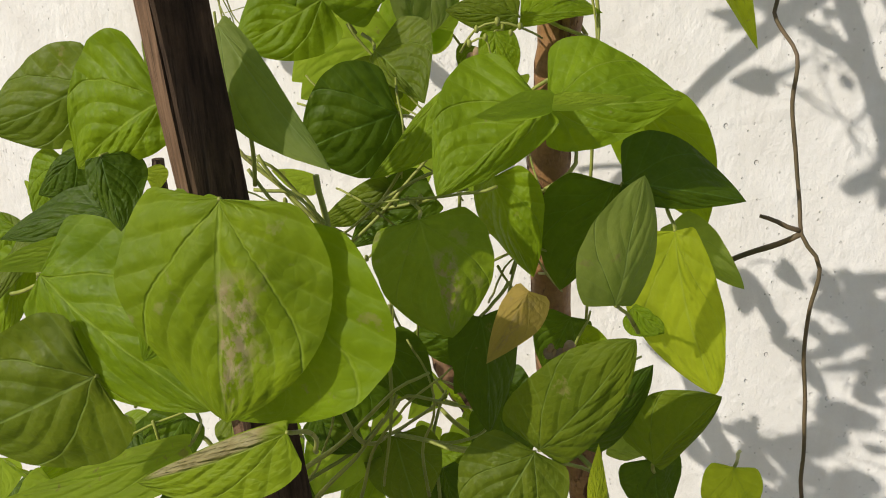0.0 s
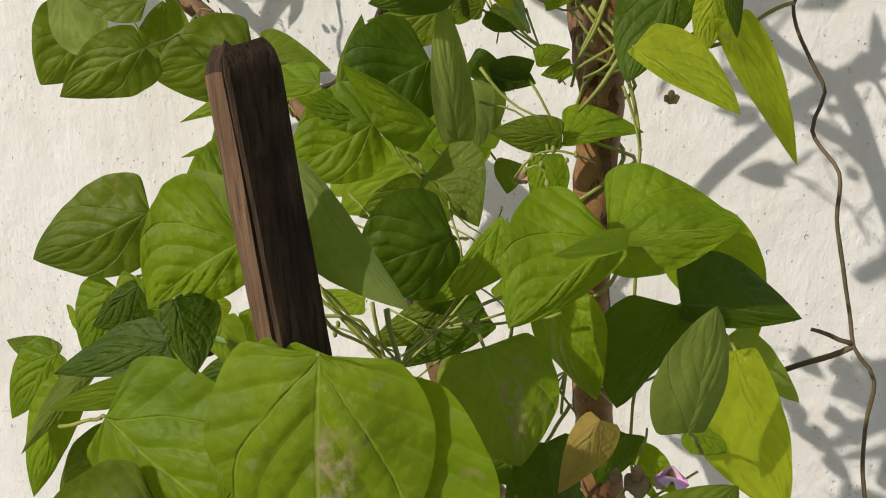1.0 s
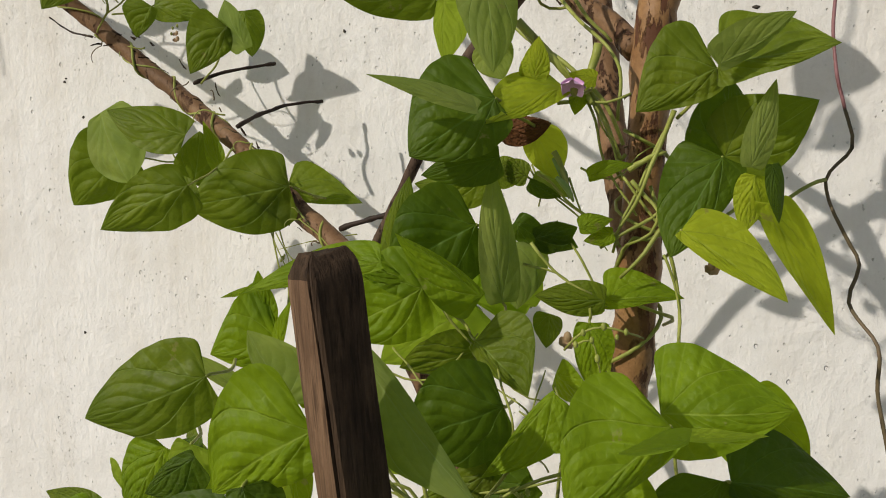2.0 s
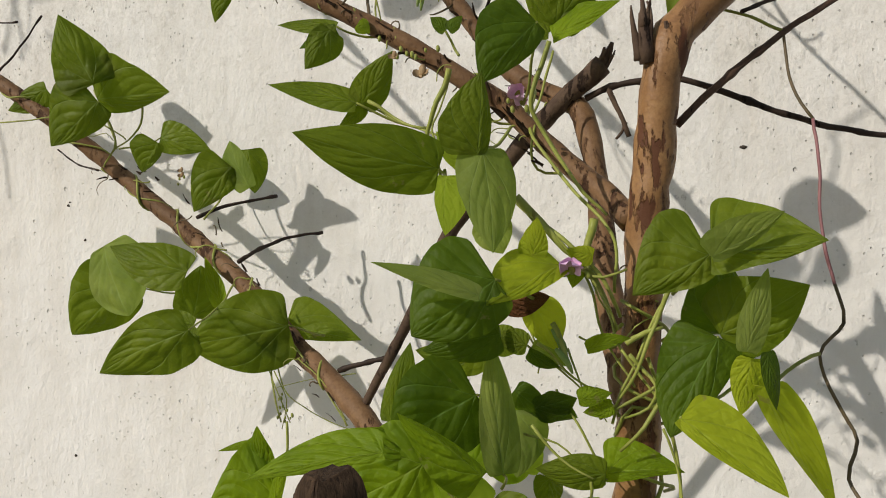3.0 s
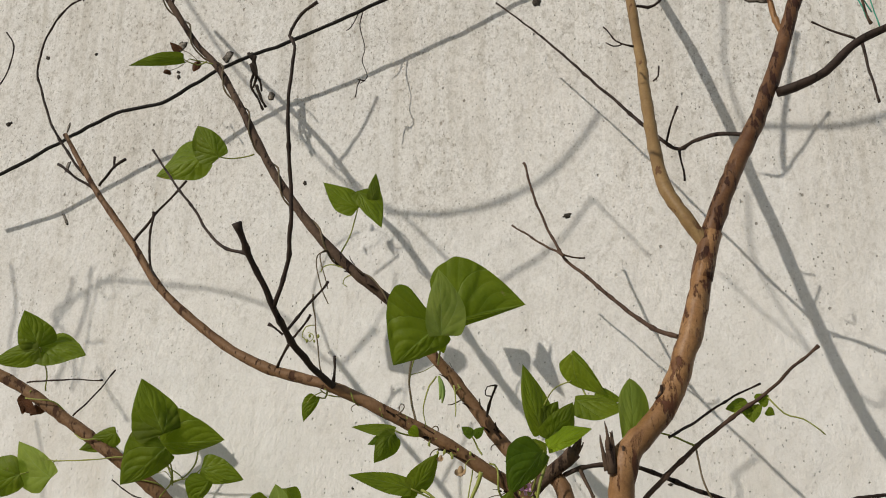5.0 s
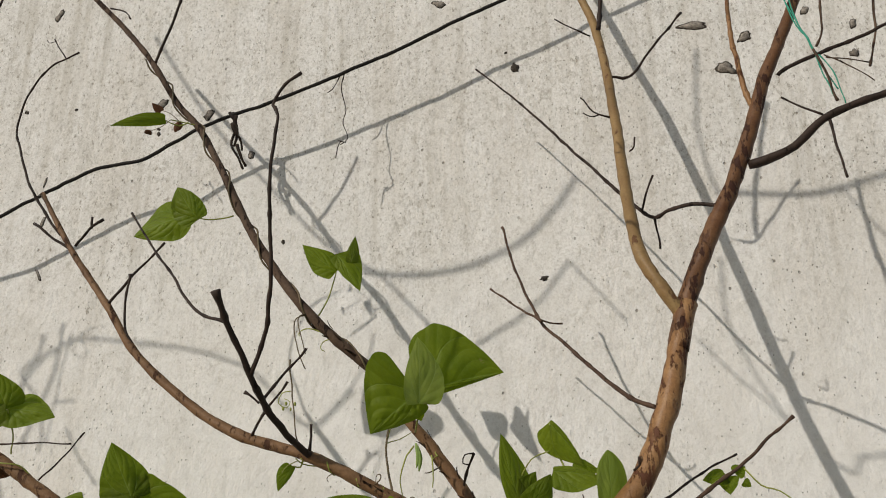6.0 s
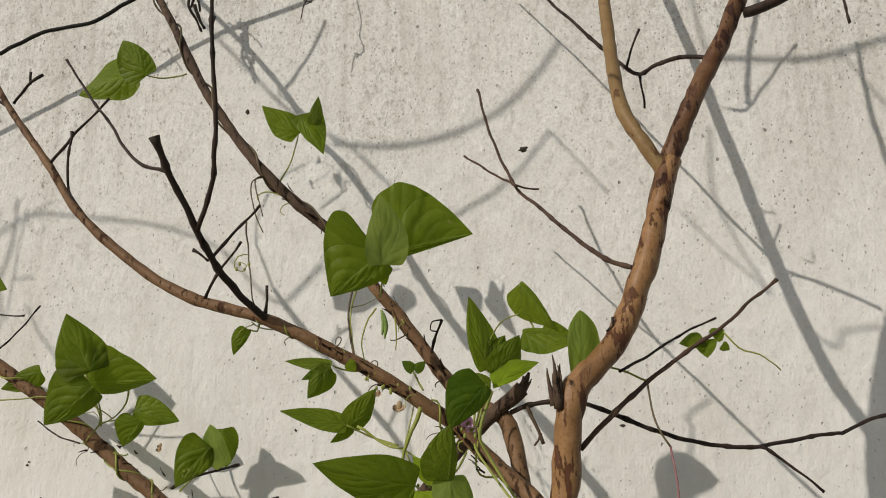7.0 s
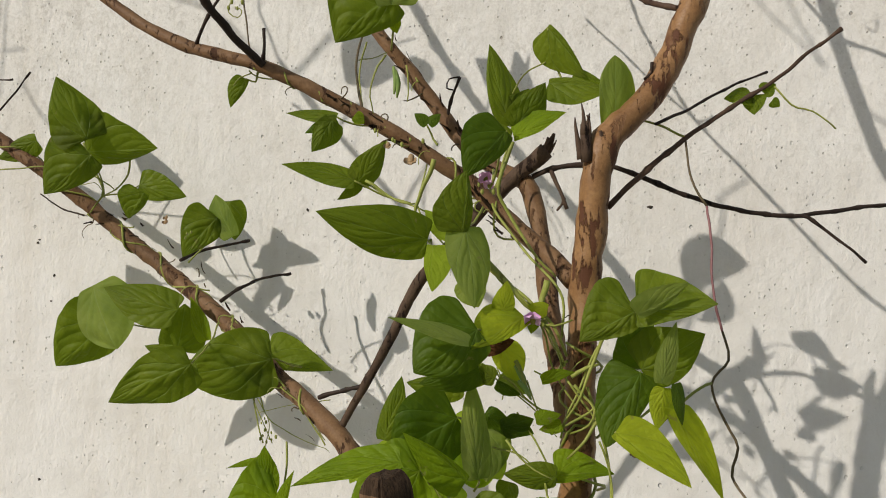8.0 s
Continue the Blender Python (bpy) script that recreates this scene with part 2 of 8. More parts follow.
def wall_material():
    n = Nodes("painted_render")
    obj = n.coord("Object")
    z = n.put("ShaderNodeSeparateXYZ", Vector=obj).outputs[2]
    big = n.noise(obj, 1.7, 5.0, 0.6)
    mid = n.noise(obj, 8.0, 5.0, 0.65)
    fine = n.noise(obj, 210.0, 4.0, 0.65)
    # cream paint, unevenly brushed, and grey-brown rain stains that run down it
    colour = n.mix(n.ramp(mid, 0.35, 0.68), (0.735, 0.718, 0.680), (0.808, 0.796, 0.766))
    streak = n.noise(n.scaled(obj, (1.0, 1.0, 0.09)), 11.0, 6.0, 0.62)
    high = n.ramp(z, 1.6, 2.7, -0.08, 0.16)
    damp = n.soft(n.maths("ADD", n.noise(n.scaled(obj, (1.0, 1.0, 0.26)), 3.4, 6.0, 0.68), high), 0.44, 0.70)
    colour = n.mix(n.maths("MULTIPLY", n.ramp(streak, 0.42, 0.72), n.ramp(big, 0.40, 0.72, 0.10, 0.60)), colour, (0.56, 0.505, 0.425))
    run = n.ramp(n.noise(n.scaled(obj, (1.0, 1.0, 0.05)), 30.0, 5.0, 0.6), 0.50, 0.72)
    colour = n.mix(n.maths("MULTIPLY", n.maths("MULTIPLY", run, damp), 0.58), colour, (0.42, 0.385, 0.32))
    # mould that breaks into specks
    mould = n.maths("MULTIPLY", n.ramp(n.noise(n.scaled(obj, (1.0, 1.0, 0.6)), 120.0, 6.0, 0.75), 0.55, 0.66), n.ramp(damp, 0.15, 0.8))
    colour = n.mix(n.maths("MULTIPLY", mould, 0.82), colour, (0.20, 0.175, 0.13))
    # pits: a few of the cells of two sizes
    pits = []
    for scale, share, size, patch in ((42.0, 0.14, 0.15, 4.5), (118.0, 0.27, 0.27, 6.5)):
        cell = n.put("ShaderNodeTexVoronoi", Vector=n.scaled(obj, (1.0, 1.0, 0.8)), Scale=scale)
        pick = n.put("ShaderNodeSeparateColor", Color=cell.outputs["Color"])
        chosen = n.ramp(pick.outputs[0], share, share + 0.01, 1.0, 0.0)
        radius = n.ramp(pick.outputs[1], 0.0, 1.0, size * 0.35, size)
        hole = n.ramp(n.maths("DIVIDE", cell.outputs["Distance"], radius), 0.65, 1.0, 1.0, 0.0)
        where = n.ramp(n.noise(obj, patch, 4.0, 0.6), 0.42, 0.56, 0.15, 1.0)
        pits.append(n.maths("MULTIPLY", n.maths("MULTIPLY", hole, chosen), where))
    pit = n.maths("MAXIMUM", pits[0], pits[1])
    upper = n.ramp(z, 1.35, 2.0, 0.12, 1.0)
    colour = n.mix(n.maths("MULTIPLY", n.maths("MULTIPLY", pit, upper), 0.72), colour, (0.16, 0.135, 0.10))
    # specks thicken with height, putting the upper wall's lower brightness into the colour
    speck_dimming = n.maths("MULTIPLY", n.ramp(z, 1.35, 2.25, 0.10, 1.0), n.ramp(n.noise(obj, 3.2, 5.0, 0.65), 0.30, 0.62, 0.45, 1.0))
    colour = n.mix(n.maths("MULTIPLY", n.ramp(fine, 0.42, 0.66), n.maths("MULTIPLY", speck_dimming, 0.44)), colour, (0.37, 0.34, 0.285))
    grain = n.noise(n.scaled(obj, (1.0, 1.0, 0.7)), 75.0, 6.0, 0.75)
    colour = n.mix(n.maths("MULTIPLY", n.ramp(grain, 0.52, 0.64), n.maths("MULTIPLY", speck_dimming, 0.50)), colour, (0.33, 0.30, 0.25))
    # trowelled lumps, brush lines and a little sand
    lump = n.noise(obj, 26.0, 4.0, 0.55)
    brush = n.noise(n.scaled(obj, (1.0, 1.0, 0.38)), 95.0, 4.0, 0.6)
    n1 = n.bump(lump, 0.0052, 0.7)
    n2 = n.bump(n.maths("MULTIPLY", brush, n.ramp(mid, 0.35, 0.65, 0.35, 1.0)), 0.0026, 0.8, n1)
    n3 = n.bump(n.maths("SUBTRACT", n.maths("MULTIPLY", fine, 0.28), pit), 0.0030, 0.9, n2)
    return n.surface(Base_Color=colour, Roughness=0.9, Normal=n3, Specular_IOR_Level=0.2)


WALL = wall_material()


def plain_material(name, a, b, scale, rough=0.7, relief=0.0, metal=0.0):
    n = Nodes(name)
    obj = n.coord("Object")
    f = n.noise(obj, scale, 5.0, 0.6)
    n.surface(Base_Color=n.mix(n.ramp(f, 0.3, 0.7), a, b), Roughness=rough, Metallic=metal, Specular_IOR_Level=0.2)
    if relief:
        n.surface(Normal=n.bump(f, relief, 0.8))
    return n.mat


SOIL = plain_material("dry_soil", (0.14, 0.125, 0.105), (0.26, 0.235, 0.20), 14.0, 0.95, 0.01)
CABLE = plain_material("black_cable_rubber", (0.010, 0.009, 0.008), (0.028, 0.025, 0.022), 60.0, 0.8)
DEBRIS = plain_material("dead_plant_debris", (0.014, 0.010, 0.008), (0.05, 0.035, 0.025), 90.0, 0.9, 0.001)
SCAR = plain_material("bare_render", (0.07, 0.06, 0.05), (0.36, 0.32, 0.27), 120.0, 0.95, 0.002)
HOLE = plain_material("dark_hole_edge", (0.015, 0.013, 0.010), (0.09, 0.075, 0.06), 120.0, 0.95, 0.002)
TWINE = plain_material("green_twine", (0.02, 0.20, 0.13), (0.06, 0.34, 0.24), 200.0, 0.6)
PETAL = plain_material("violet_petal", (0.64, 0.36, 0.60), (0.84, 0.62, 0.80), 120.0, 0.6)
PETAL_OLD = plain_material("withered_petal", (0.26, 0.17, 0.09), (0.42, 0.31, 0.18), 120.0, 0.7)
POD = plain_material("bean_pod_green", (0.16, 0.25, 0.06), (0.26, 0.34, 0.10), 60.0, 0.5)


# ---- mesh helpers ----
def part(name, bm, material, parent=None, label=""):
    mesh = bpy.data.meshes.new(name)
    bm.to_mesh(mesh)
    bm.free()
    mesh.materials.append(material)
    mesh.polygons.foreach_set("use_smooth", [True] * len(mesh.polygons))
    ob = new(name, mesh)
    ob.parent = parent
    return tagged(ob, label)


def smooth_path(points, step):
    """A Catmull-Rom line through the points."""
    p = [Vector(q) for q in points]
    p = [p[0] * 2 - p[1], *p, p[-1] * 2 - p[-2]]
    line = []
    for i in range(1, len(p) - 2):
        a, b, c, d = p[i - 1 : i + 3]
        count = max(2, int((c - b).length / step))
        for k in range(count):
            t = k / count
            line.append(0.5 * (2 * b + (c - a) * t + (2 * a - 5 * b + 4 * c - d) * t * t + (3 * b - a - 3 * c + d) * t ** 3))
    line.append(p[-2])
    return line


def tube(bm, line, radii, sides=8, lump=0.0, seed=0.0):
    """A tube along a line, with uneven girth and closed ends."""
    rings, normal = [], None
    for i, q in enumerate(line):
        way = (line[min(i + 1, len(line) - 1)] - line[max(i - 1, 0)]).normalized()
        normal = way.orthogonal().normalized() if normal is None else (normal - way * normal.dot(way)).normalized()
        other = way.cross(normal)
        ring = []
        for k in range(sides):
            a = 2 * math.pi * k / sides
            spoke = normal * math.cos(a) + other * math.sin(a)
            r = radii[i] * (1 + lump * noise.noise((q + spoke * radii[i]) * 45 + Vector((seed, 0, 0))))
            ring.append(bm.verts.new(q + spoke * r))
        rings.append(ring)
    for a, b in zip(rings, rings[1:]):
        for k in range(sides):
            bm.faces.new((a[k], a[(k + 1) % sides], b[(k + 1) % sides], b[k]))
    bm.faces.new(list(reversed(rings[0])))
    bm.faces.new(rings[-1])


def branch(name, parent, material, r0, r1, points, lump=0.35):
    """A limb, twig or stem with knots along it."""
    thick = max(r0, r1)
    line = smooth_path(points, 0.012 if thick > 0.006 else 0.008)
    count = len(line)
    seed = sum(points[0]) * 37.0
    radii = []
    for i, q in enumerate(line):
        r = r0 + (r1 - r0) * i / (count - 1)
        knot = max(0.0, noise.noise(Vector((seed, i * 0.55, 0))) - 0.25)
        node = max(0.0, math.cos(2 * math.pi * (i * 0.008 + seed) / 0.034)) ** 10 if thick < 0.006 and lump > 0.3 else 0.0
        radii.append(r * (1 + 0.45 * lump * knot + 0.40 * node))
    if thick < 0.006 and lump > 0.3:
        radii[-1] *= 1.35
        radii[-2] *= 1.25
    if thick < 0.006:
        line = [q + Vector([noise.noise(q * 30 + Vector((seed, k * 9.0, 0))) for k in range(3)]) * 0.0022 if 0 < i < count - 1 else q for i, q in enumerate(line)]
    bm = bmesh.new()
    tube(bm, line, radii, 14 if thick > 0.006 else 7, 0.22 * lump / 0.35 if thick > 0.006 else 0.12, seed)
    return part(name, bm, material, parent)


def twine_round(name, parent, material, points, girth, turns, radius):
    """A thin stem that winds round a line."""
    line = smooth_path(points, 0.006)
    out, normal = [], None
    for i, q in enumerate(line):
        way = (line[min(i + 1, len(line) - 1)] - line[max(i - 1, 0)]).normalized()
        normal = way.orthogonal().normalized() if normal is None else (normal - way * normal.dot(way)).normalized()
        a = 2 * math.pi * turns * i / (len(line) - 1)
        out.append(q + (normal * math.cos(a) + way.cross(normal) * math.sin(a)) * (girth * (1.05 + 0.12 * math.sin(i * 0.7))))
    bm = bmesh.new()
    tube(bm, out, [radius] * len(out), 7, 0.15)
    return part(name, bm, material, parent)


def tangle(points, girth, count, seed, parent):
    """Thin curled tendrils and withered ends that cling along a limb."""
    rng = random.Random(seed)
    line = smooth_path(points, 0.01)
    for k in range(count):
        q = line[rng.randrange(1, len(line) - 1)]
        spoke = Vector((rng.uniform(-1, 1), -rng.uniform(0.3, 1), rng.uniform(-1, 1))).normalized()
        run = Vector((rng.uniform(-1, 1), rng.uniform(-0.3, 0.3), rng.uniform(-1.2, 0.5)))
        start = q + spoke * girth * 0.3
        reach = rng.uniform(0.008, 0.034)
        curl = rng.uniform(0.3, 2.6)
        pts = []
        for i in range(9):
            t = i / 8
            a = curl * t * t * 2
            pts.append(start + spoke * (reach * 0.5 * math.sin(1.6 * t)) + run * (reach * t * (1 - 0.4 * t)) + Vector((math.cos(a) - 1, 0.3 * math.sin(a), math.sin(a))) * reach * 0.28)
        r = rng.uniform(0.0005, 0.0012)
        branch("tendril", parent, STEM if rng.random() < 0.55 else STEM_OLD, r * 1.3, r * 0.7, pts, 0.1)


def flakes(points, girth, count, seed, parent):
    """Curled scraps of bark that stand off a limb."""
    rng = random.Random(seed)
    line = smooth_path(points, 0.008)
    for k in range(count):
        i = rng.randrange(1, len(line) - 1)
        way = (line[i + 1] - line[i - 1]).normalized()
        out = Vector((rng.uniform(-1, 1), -rng.uniform(0.1, 1), rng.uniform(-1, 1)))
        out = (out - way * out.dot(way)).normalized()
        side = way.cross(out)
        long, wide, lift = rng.uniform(0.007, 0.020), rng.uniform(0.003, 0.007), rng.uniform(0.1, 0.6)
        bm = bmesh.new()
        rows = []
        for a in range(5):
            u = a / 4
            w = wide * (0.5 + 0.5 * rng.random()) * (1 - 0.6 * u * u)
            rows.append([bm.verts.new(line[i] + way * long * (u - 0.4) + out * (girth * 1.0 + 0.0006 + lift * long * u * u) + side * w * s - out * abs(s) * w * 0.35) for s in (-0.5, 0.0, 0.5)])
        for a, c in zip(rows, rows[1:]):
            for j in range(2):
                bm.faces.new((a[j], a[j + 1], c[j + 1], c[j]))
        bmesh.ops.solidify(bm, geom=bm.faces, thickness=0.0008)
        part("bark_flake", bm, DEADWOOD, parent)


leaf_count = [0]


def leaflet(parent, base, tip, left, right, spin, material, at, full, fold=None, droop=None):
    """An ovate bean leaflet from its stalk's end to its tip. left, right: the half widths; spin turns it about its midrib;
    at: where along the midrib it is widest; full: 0 for a drawn-out tip, 1 for a round blade."""
    leaf_count[0] += 1
    rng = random.Random(leaf_count[0] * 7 + 3)
    base, tip = Vector(base), Vector(tip)
    length = (tip - base).length
    axis = (tip - base) / length
    face = Vector((0, -1, 0))
    face = (face - axis * face.dot(axis)).normalized()
    face = Matrix.Rotation(radians(spin), 3, axis) @ face
    side = axis.cross(face)
    width = left + right
    fold = rng.uniform(0.04, 0.20) if fold is None else fold
    droop = rng.uniform(0.03, 0.14) if droop is None else droop
    sweep = rng.uniform(-0.035, 0.035)
    wave, phase = rng.uniform(0.012, 0.035), rng.uniform(0, 6)
    nu, nv = (44, 32) if width > 0.06 else (32, 22) if width > 0.03 else (18, 12)
    p0, p1 = 1.22 + 0.95 * full, 1.07 - 0.30 * full
    verts, uvs = [], []
    for i in range(nu + 1):
        u = i / nu
        if u < at:
            w = max(0.0, 1 - ((at - u) / at) ** 2.8) ** 0.5
        else:
            w = max(0.0, 1 - ((u - at) / (1 - at)) ** p0) ** p1
        for j in range(nv + 1):
            v = 2 * j / nv - 1
            half = right if v > 0 else left
            ragged = 1 + 0.035 * noise.noise(Vector((u * 7 + phase, 4.0 if v > 0 else 9.0, leaf_count[0] * 1.7)))
            x = v * w * half * ragged
            back = 0.13 * abs(v) ** 1.6 * (1 - u) ** 4 * min(1.0, u * 12)
            y = length * (u - back)
            x += sweep * length * math.sin(math.pi * u)
            edge = wave * width * math.sin(9 * u + phase + (2.0 if v > 0 else 0.0)) * abs(v) ** 2
            lane = u - 0.70 * abs(v) ** 1.08
            vein = (abs(math.sin(math.pi * 4.6 * lane)) if lane > 0 else abs(math.cos(math.pi * 7.5 * (u - 0.22 * abs(v)))) * 0.8) ** 0.55
            rib = (0.026 if width > 0.05 else 0.020) * width * (1 - vein) * min(1.0, 3 * abs(v)) * (1 - abs(v) ** 4) * max(0.0, 1 - 0.85 * u)
            rib += 0.016 * width * max(0.0, 1 - abs(v) * 6)
            z = -fold * abs(x) - droop * length * (u * u - u) + (edge - rib) * min(1.0, 1.2 * w) + 0.04 * width * (1 - v * v) * w
            z += 0.05 * width * noise.noise(Vector((u * 3 + phase, v * 2, leaf_count[0] * 3.1))) * min(1.0, 1.3 * w)
            z += 0.005 * width * noise.noise(Vector((u * 11 + phase, v * 8, leaf_count[0] * 2.3))) * min(1.0, 1.3 * w)
            verts.append(base + axis * y + side * x + face * z)
            uvs.append((u, v))
    faces = []
    for i in range(nu):
        for j in range(nv):
            a = i * (nv + 1) + j
            faces.append((a, a + 1, a + nv + 2, a + nv + 1))
    mesh = bpy.data.meshes.new("leaflet")
    mesh.from_pydata(verts, [], faces)
    layer = mesh.uv_layers.new(name="UVMap")
    corner = np.empty(len(mesh.loops), dtype=np.int32)
    mesh.loops.foreach_get("vertex_index", corner)
    layer.data.foreach_set("uv", np.array(uvs, dtype=np.float32)[corner].ravel())
    mesh.materials.append(material)
    mesh.polygons.foreach_set("use_smooth", [True] * len(mesh.polygons))
    ob = new("leaflet", mesh)
    ob.parent = parent
    return ob


# ---- large structure ----
def slab(bm, x0, x1, y0, y1, z0, z1):
    m = bmesh.ops.create_cube(bm, size=1.0)
    for v in m["verts"]:
        v.co = Vector((x0 + (v.co.x + 0.5) * (x1 - x0), y0 + (v.co.y + 0.5) * (y1 - y0), z0 + (v.co.z + 0.5) * (z1 - z0)))


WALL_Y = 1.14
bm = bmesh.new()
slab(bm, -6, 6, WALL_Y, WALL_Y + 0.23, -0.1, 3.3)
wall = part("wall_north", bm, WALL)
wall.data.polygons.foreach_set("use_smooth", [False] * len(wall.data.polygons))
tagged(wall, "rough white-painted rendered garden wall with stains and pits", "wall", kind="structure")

bm = bmesh.new()
bmesh.ops.create_grid(bm, x_segments=60, y_segments=60, size=150)
ground = part("ground", bm, SOIL)
tagged(ground, "bare dry garden soil in front of the wall", "ground", kind="structure")


def wall_mark(name, at, wide, high):
    """A ragged, shallow scar or hole in the wall's paint, with a chipped dark rim."""
    rng = random.Random(round(at[0] * 1000) + 7)
    count = 22
    reach = [rng.uniform(0.45, 1.25) for k in range(count)]
    reach = [(reach[k] * 2 + reach[k - 1] + reach[(k + 1) % count]) / 4 for k in range(count)]
    lean = rng.uniform(-0.5, 0.5)

    def sheet(grow, out):
        bm = bmesh.new()
        ring, rim = [], []
        for k in range(count):
            a = 2 * math.pi * k / count
            r = reach[k] * grow * rng.uniform(0.93, 1.07)
            x, z = math.cos(a) * wide * r, math.sin(a) * high * r
            x += lean * z
            rim.append(bm.verts.new((at[0] + x, WALL_Y + 0.001, at[1] + z)))
            ring.append(bm.verts.new((at[0] + x * 0.92, WALL_Y - out, at[1] + z * 0.92)))
        mid = bm.verts.new((at[0], WALL_Y - out, at[1]))
        for k in range(count):
            n = (k + 1) % count
            bm.faces.new((rim[k], rim[n], ring[n], ring[k]))
            bm.faces.new((ring[k], ring[n], mid))
        bmesh.ops.recalc_face_normals(bm, faces=bm.faces)
        return bm

    # a hole is a flat sheet; its dark colour stands for the shade inside
    mark = part(name, sheet(1.0, 0.0008), HOLE, wall)
    if name != "hole":
        part("flake", sheet(0.80, 0.0016), SCAR, mark)


wall_mark("hole", (-0.158, 2.636), 0.011, 0.015)
wall_mark("hole", (-0.115, 2.115), 0.010, 0.008)
wall_mark("hole", (-0.703, 2.230), 0.006, 0.008)
wall_mark("hole", (-0.179, 2.680), 0.004, 0.004)
wall_mark("peeled_patch", (-1.038, 2.614), 0.014, 0.018)
wall_mark("peeled_patch", (-0.913, 2.575), 0.015, 0.019)
wall_mark("peeled_patch", (-0.796, 2.456), 0.011, 0.015)
wall_mark("peeled_patch", (0.260, 2.713), 0.040, 0.016)
wall_mark("peeled_patch", (0.319, 2.593), 0.025, 0.023)
wall_mark("peeled_patch", (0.370, 2.671), 0.018, 0.018)
wall_mark("peeled_patch", (0.609, 2.684), 0.009, 0.018)
wall_mark("peeled_patch", (0.598, 2.607), 0.014, 0.013)
wall_mark("peeled_patch", (-0.340, 2.835), 0.020, 0.013)
wall_mark("peeled_patch", (-1.363, 2.905), 0.011, 0.020)
wall_mark("peeled_patch", (0.510, 2.729), 0.010, 0.013)
wall_mark("hole", (-1.039, 2.531), 0.006, 0.008)
wall_mark("hole", (-1.270, 2.617), 0.005, 0.005)
wall_mark("hole", (-1.406, 2.620), 0.008, 0.006)
wall_mark("peeled_patch", (-1.322, 2.419), 0.004, 0.015)
wall_mark("peeled_patch", (-1.311, 2.314), 0.005, 0.020)
wall_mark("peeled_patch", (-1.299, 2.179), 0.005, 0.018)
wall_mark("hole", (-1.134, 1.496), 0.004, 0.003)
wall_mark("hole", (-1.099, 1.431), 0.003, 0.003)
wall_mark("hole", (0.052, 1.564), 0.006, 0.003)
wall_mark("hole", (-0.576, 1.560), 0.003, 0.004)
wall_mark("hole", (-1.133, 1.023), 0.004, 0.003)
wall_mark("hole", (-1.131, 1.502), 0.003, 0.002)
wall_mark("hole", (-1.106, 1.380), 0.003, 0.002)
wall_mark("hole", (-1.491, 2.443), 0.008, 0.008)
wall_mark("hole", (-1.485, 2.446), 0.006, 0.005)
wall_mark("hole", (-1.041, 2.544), 0.006, 0.006)
CABLE_RUN = [(-1.539, 1.046, 2.238), (-1.406, 1.046, 2.273), (-1.329, 1.046, 2.308), (-1.199, 1.046, 2.370), (-1.121, 1.046, 2.402), (-1.013, 1.046, 2.418), (-0.878, 1.046, 2.490), (-0.713, 1.046, 2.542), (-0.541, 1.046, 2.606), (-0.410, 1.046, 2.657), (-0.277, 1.046, 2.720), (-0.158, 1.046, 2.770), (-0.010, 1.046, 2.841), (0.190, 1.046, 2.921)]
CABLE_THING = tagged(new("cable"), "black sagging cable strung along the wall", "cable")
branch("sheath", CABLE_THING, CABLE, 0.0042, 0.0042, CABLE_RUN, 0.1)

# ---- the tree ----
TREE = tagged(new("tree"), "small bare tree with peeling reddish-brown bark before the wall", "tree")
branch("trunk", TREE, BARK, 0.0230, 0.0150, [(-0.020, 0.600, -0.020), (-0.030, 0.605, 0.350), (-0.035, 0.600, 0.750), (-0.078, 0.600, 0.937), (-0.086, 0.600, 1.060), (-0.090, 0.600, 1.147), (-0.083, 0.600, 1.276), (-0.082, 0.605, 1.303), (-0.081, 0.605, 1.371), (-0.077, 0.610, 1.438), (-0.071, 0.610, 1.513), (-0.064, 0.610, 1.580), (-0.054, 0.615, 1.617), (-0.028, 0.625, 1.643), (0.003, 0.637, 1.680), (0.024, 0.650, 1.723), (0.056, 0.665, 1.805), (0.079, 0.683, 1.889), (0.095, 0.691, 1.932)])
branch("limb", TREE, BARK_RED, 0.0152, 0.0080, [(0.071, 0.676, 1.859), (0.093, 0.691, 1.933), (0.135, 0.708, 2.027), (0.184, 0.725, 2.118), (0.237, 0.744, 2.235), (0.275, 0.758, 2.337), (0.328, 0.772, 2.444), (0.378, 0.785, 2.559), (0.445, 0.790, 2.723)])
branch("limb", TREE, BARK_PALE, 0.0110, 0.0075, [(0.086, 0.688, 1.892), (0.083, 0.690, 1.915), (0.061, 0.690, 1.954), (0.034, 0.712, 2.025), (0.029, 0.774, 2.148), (0.031, 0.839, 2.299), (0.028, 0.902, 2.458), (0.015, 0.960, 2.618), (-0.013, 0.990, 2.730), (-0.058, 1.045, 2.936)])
branch("twig", TREE, TWIG, 0.0075, 0.0050, [(0.225, 0.737, 2.172), (0.249, 0.727, 2.174), (0.295, 0.720, 2.192), (0.343, 0.714, 2.234), (0.396, 0.705, 2.254), (0.456, 0.696, 2.269), (0.548, 0.679, 2.298)])
branch("twig", TREE, TWIG, 0.0035, 0.0025, [(0.300, 0.759, 2.346), (0.314, 0.754, 2.356), (0.377, 0.746, 2.377), (0.441, 0.738, 2.399), (0.508, 0.730, 2.424), (0.571, 0.722, 2.442)])
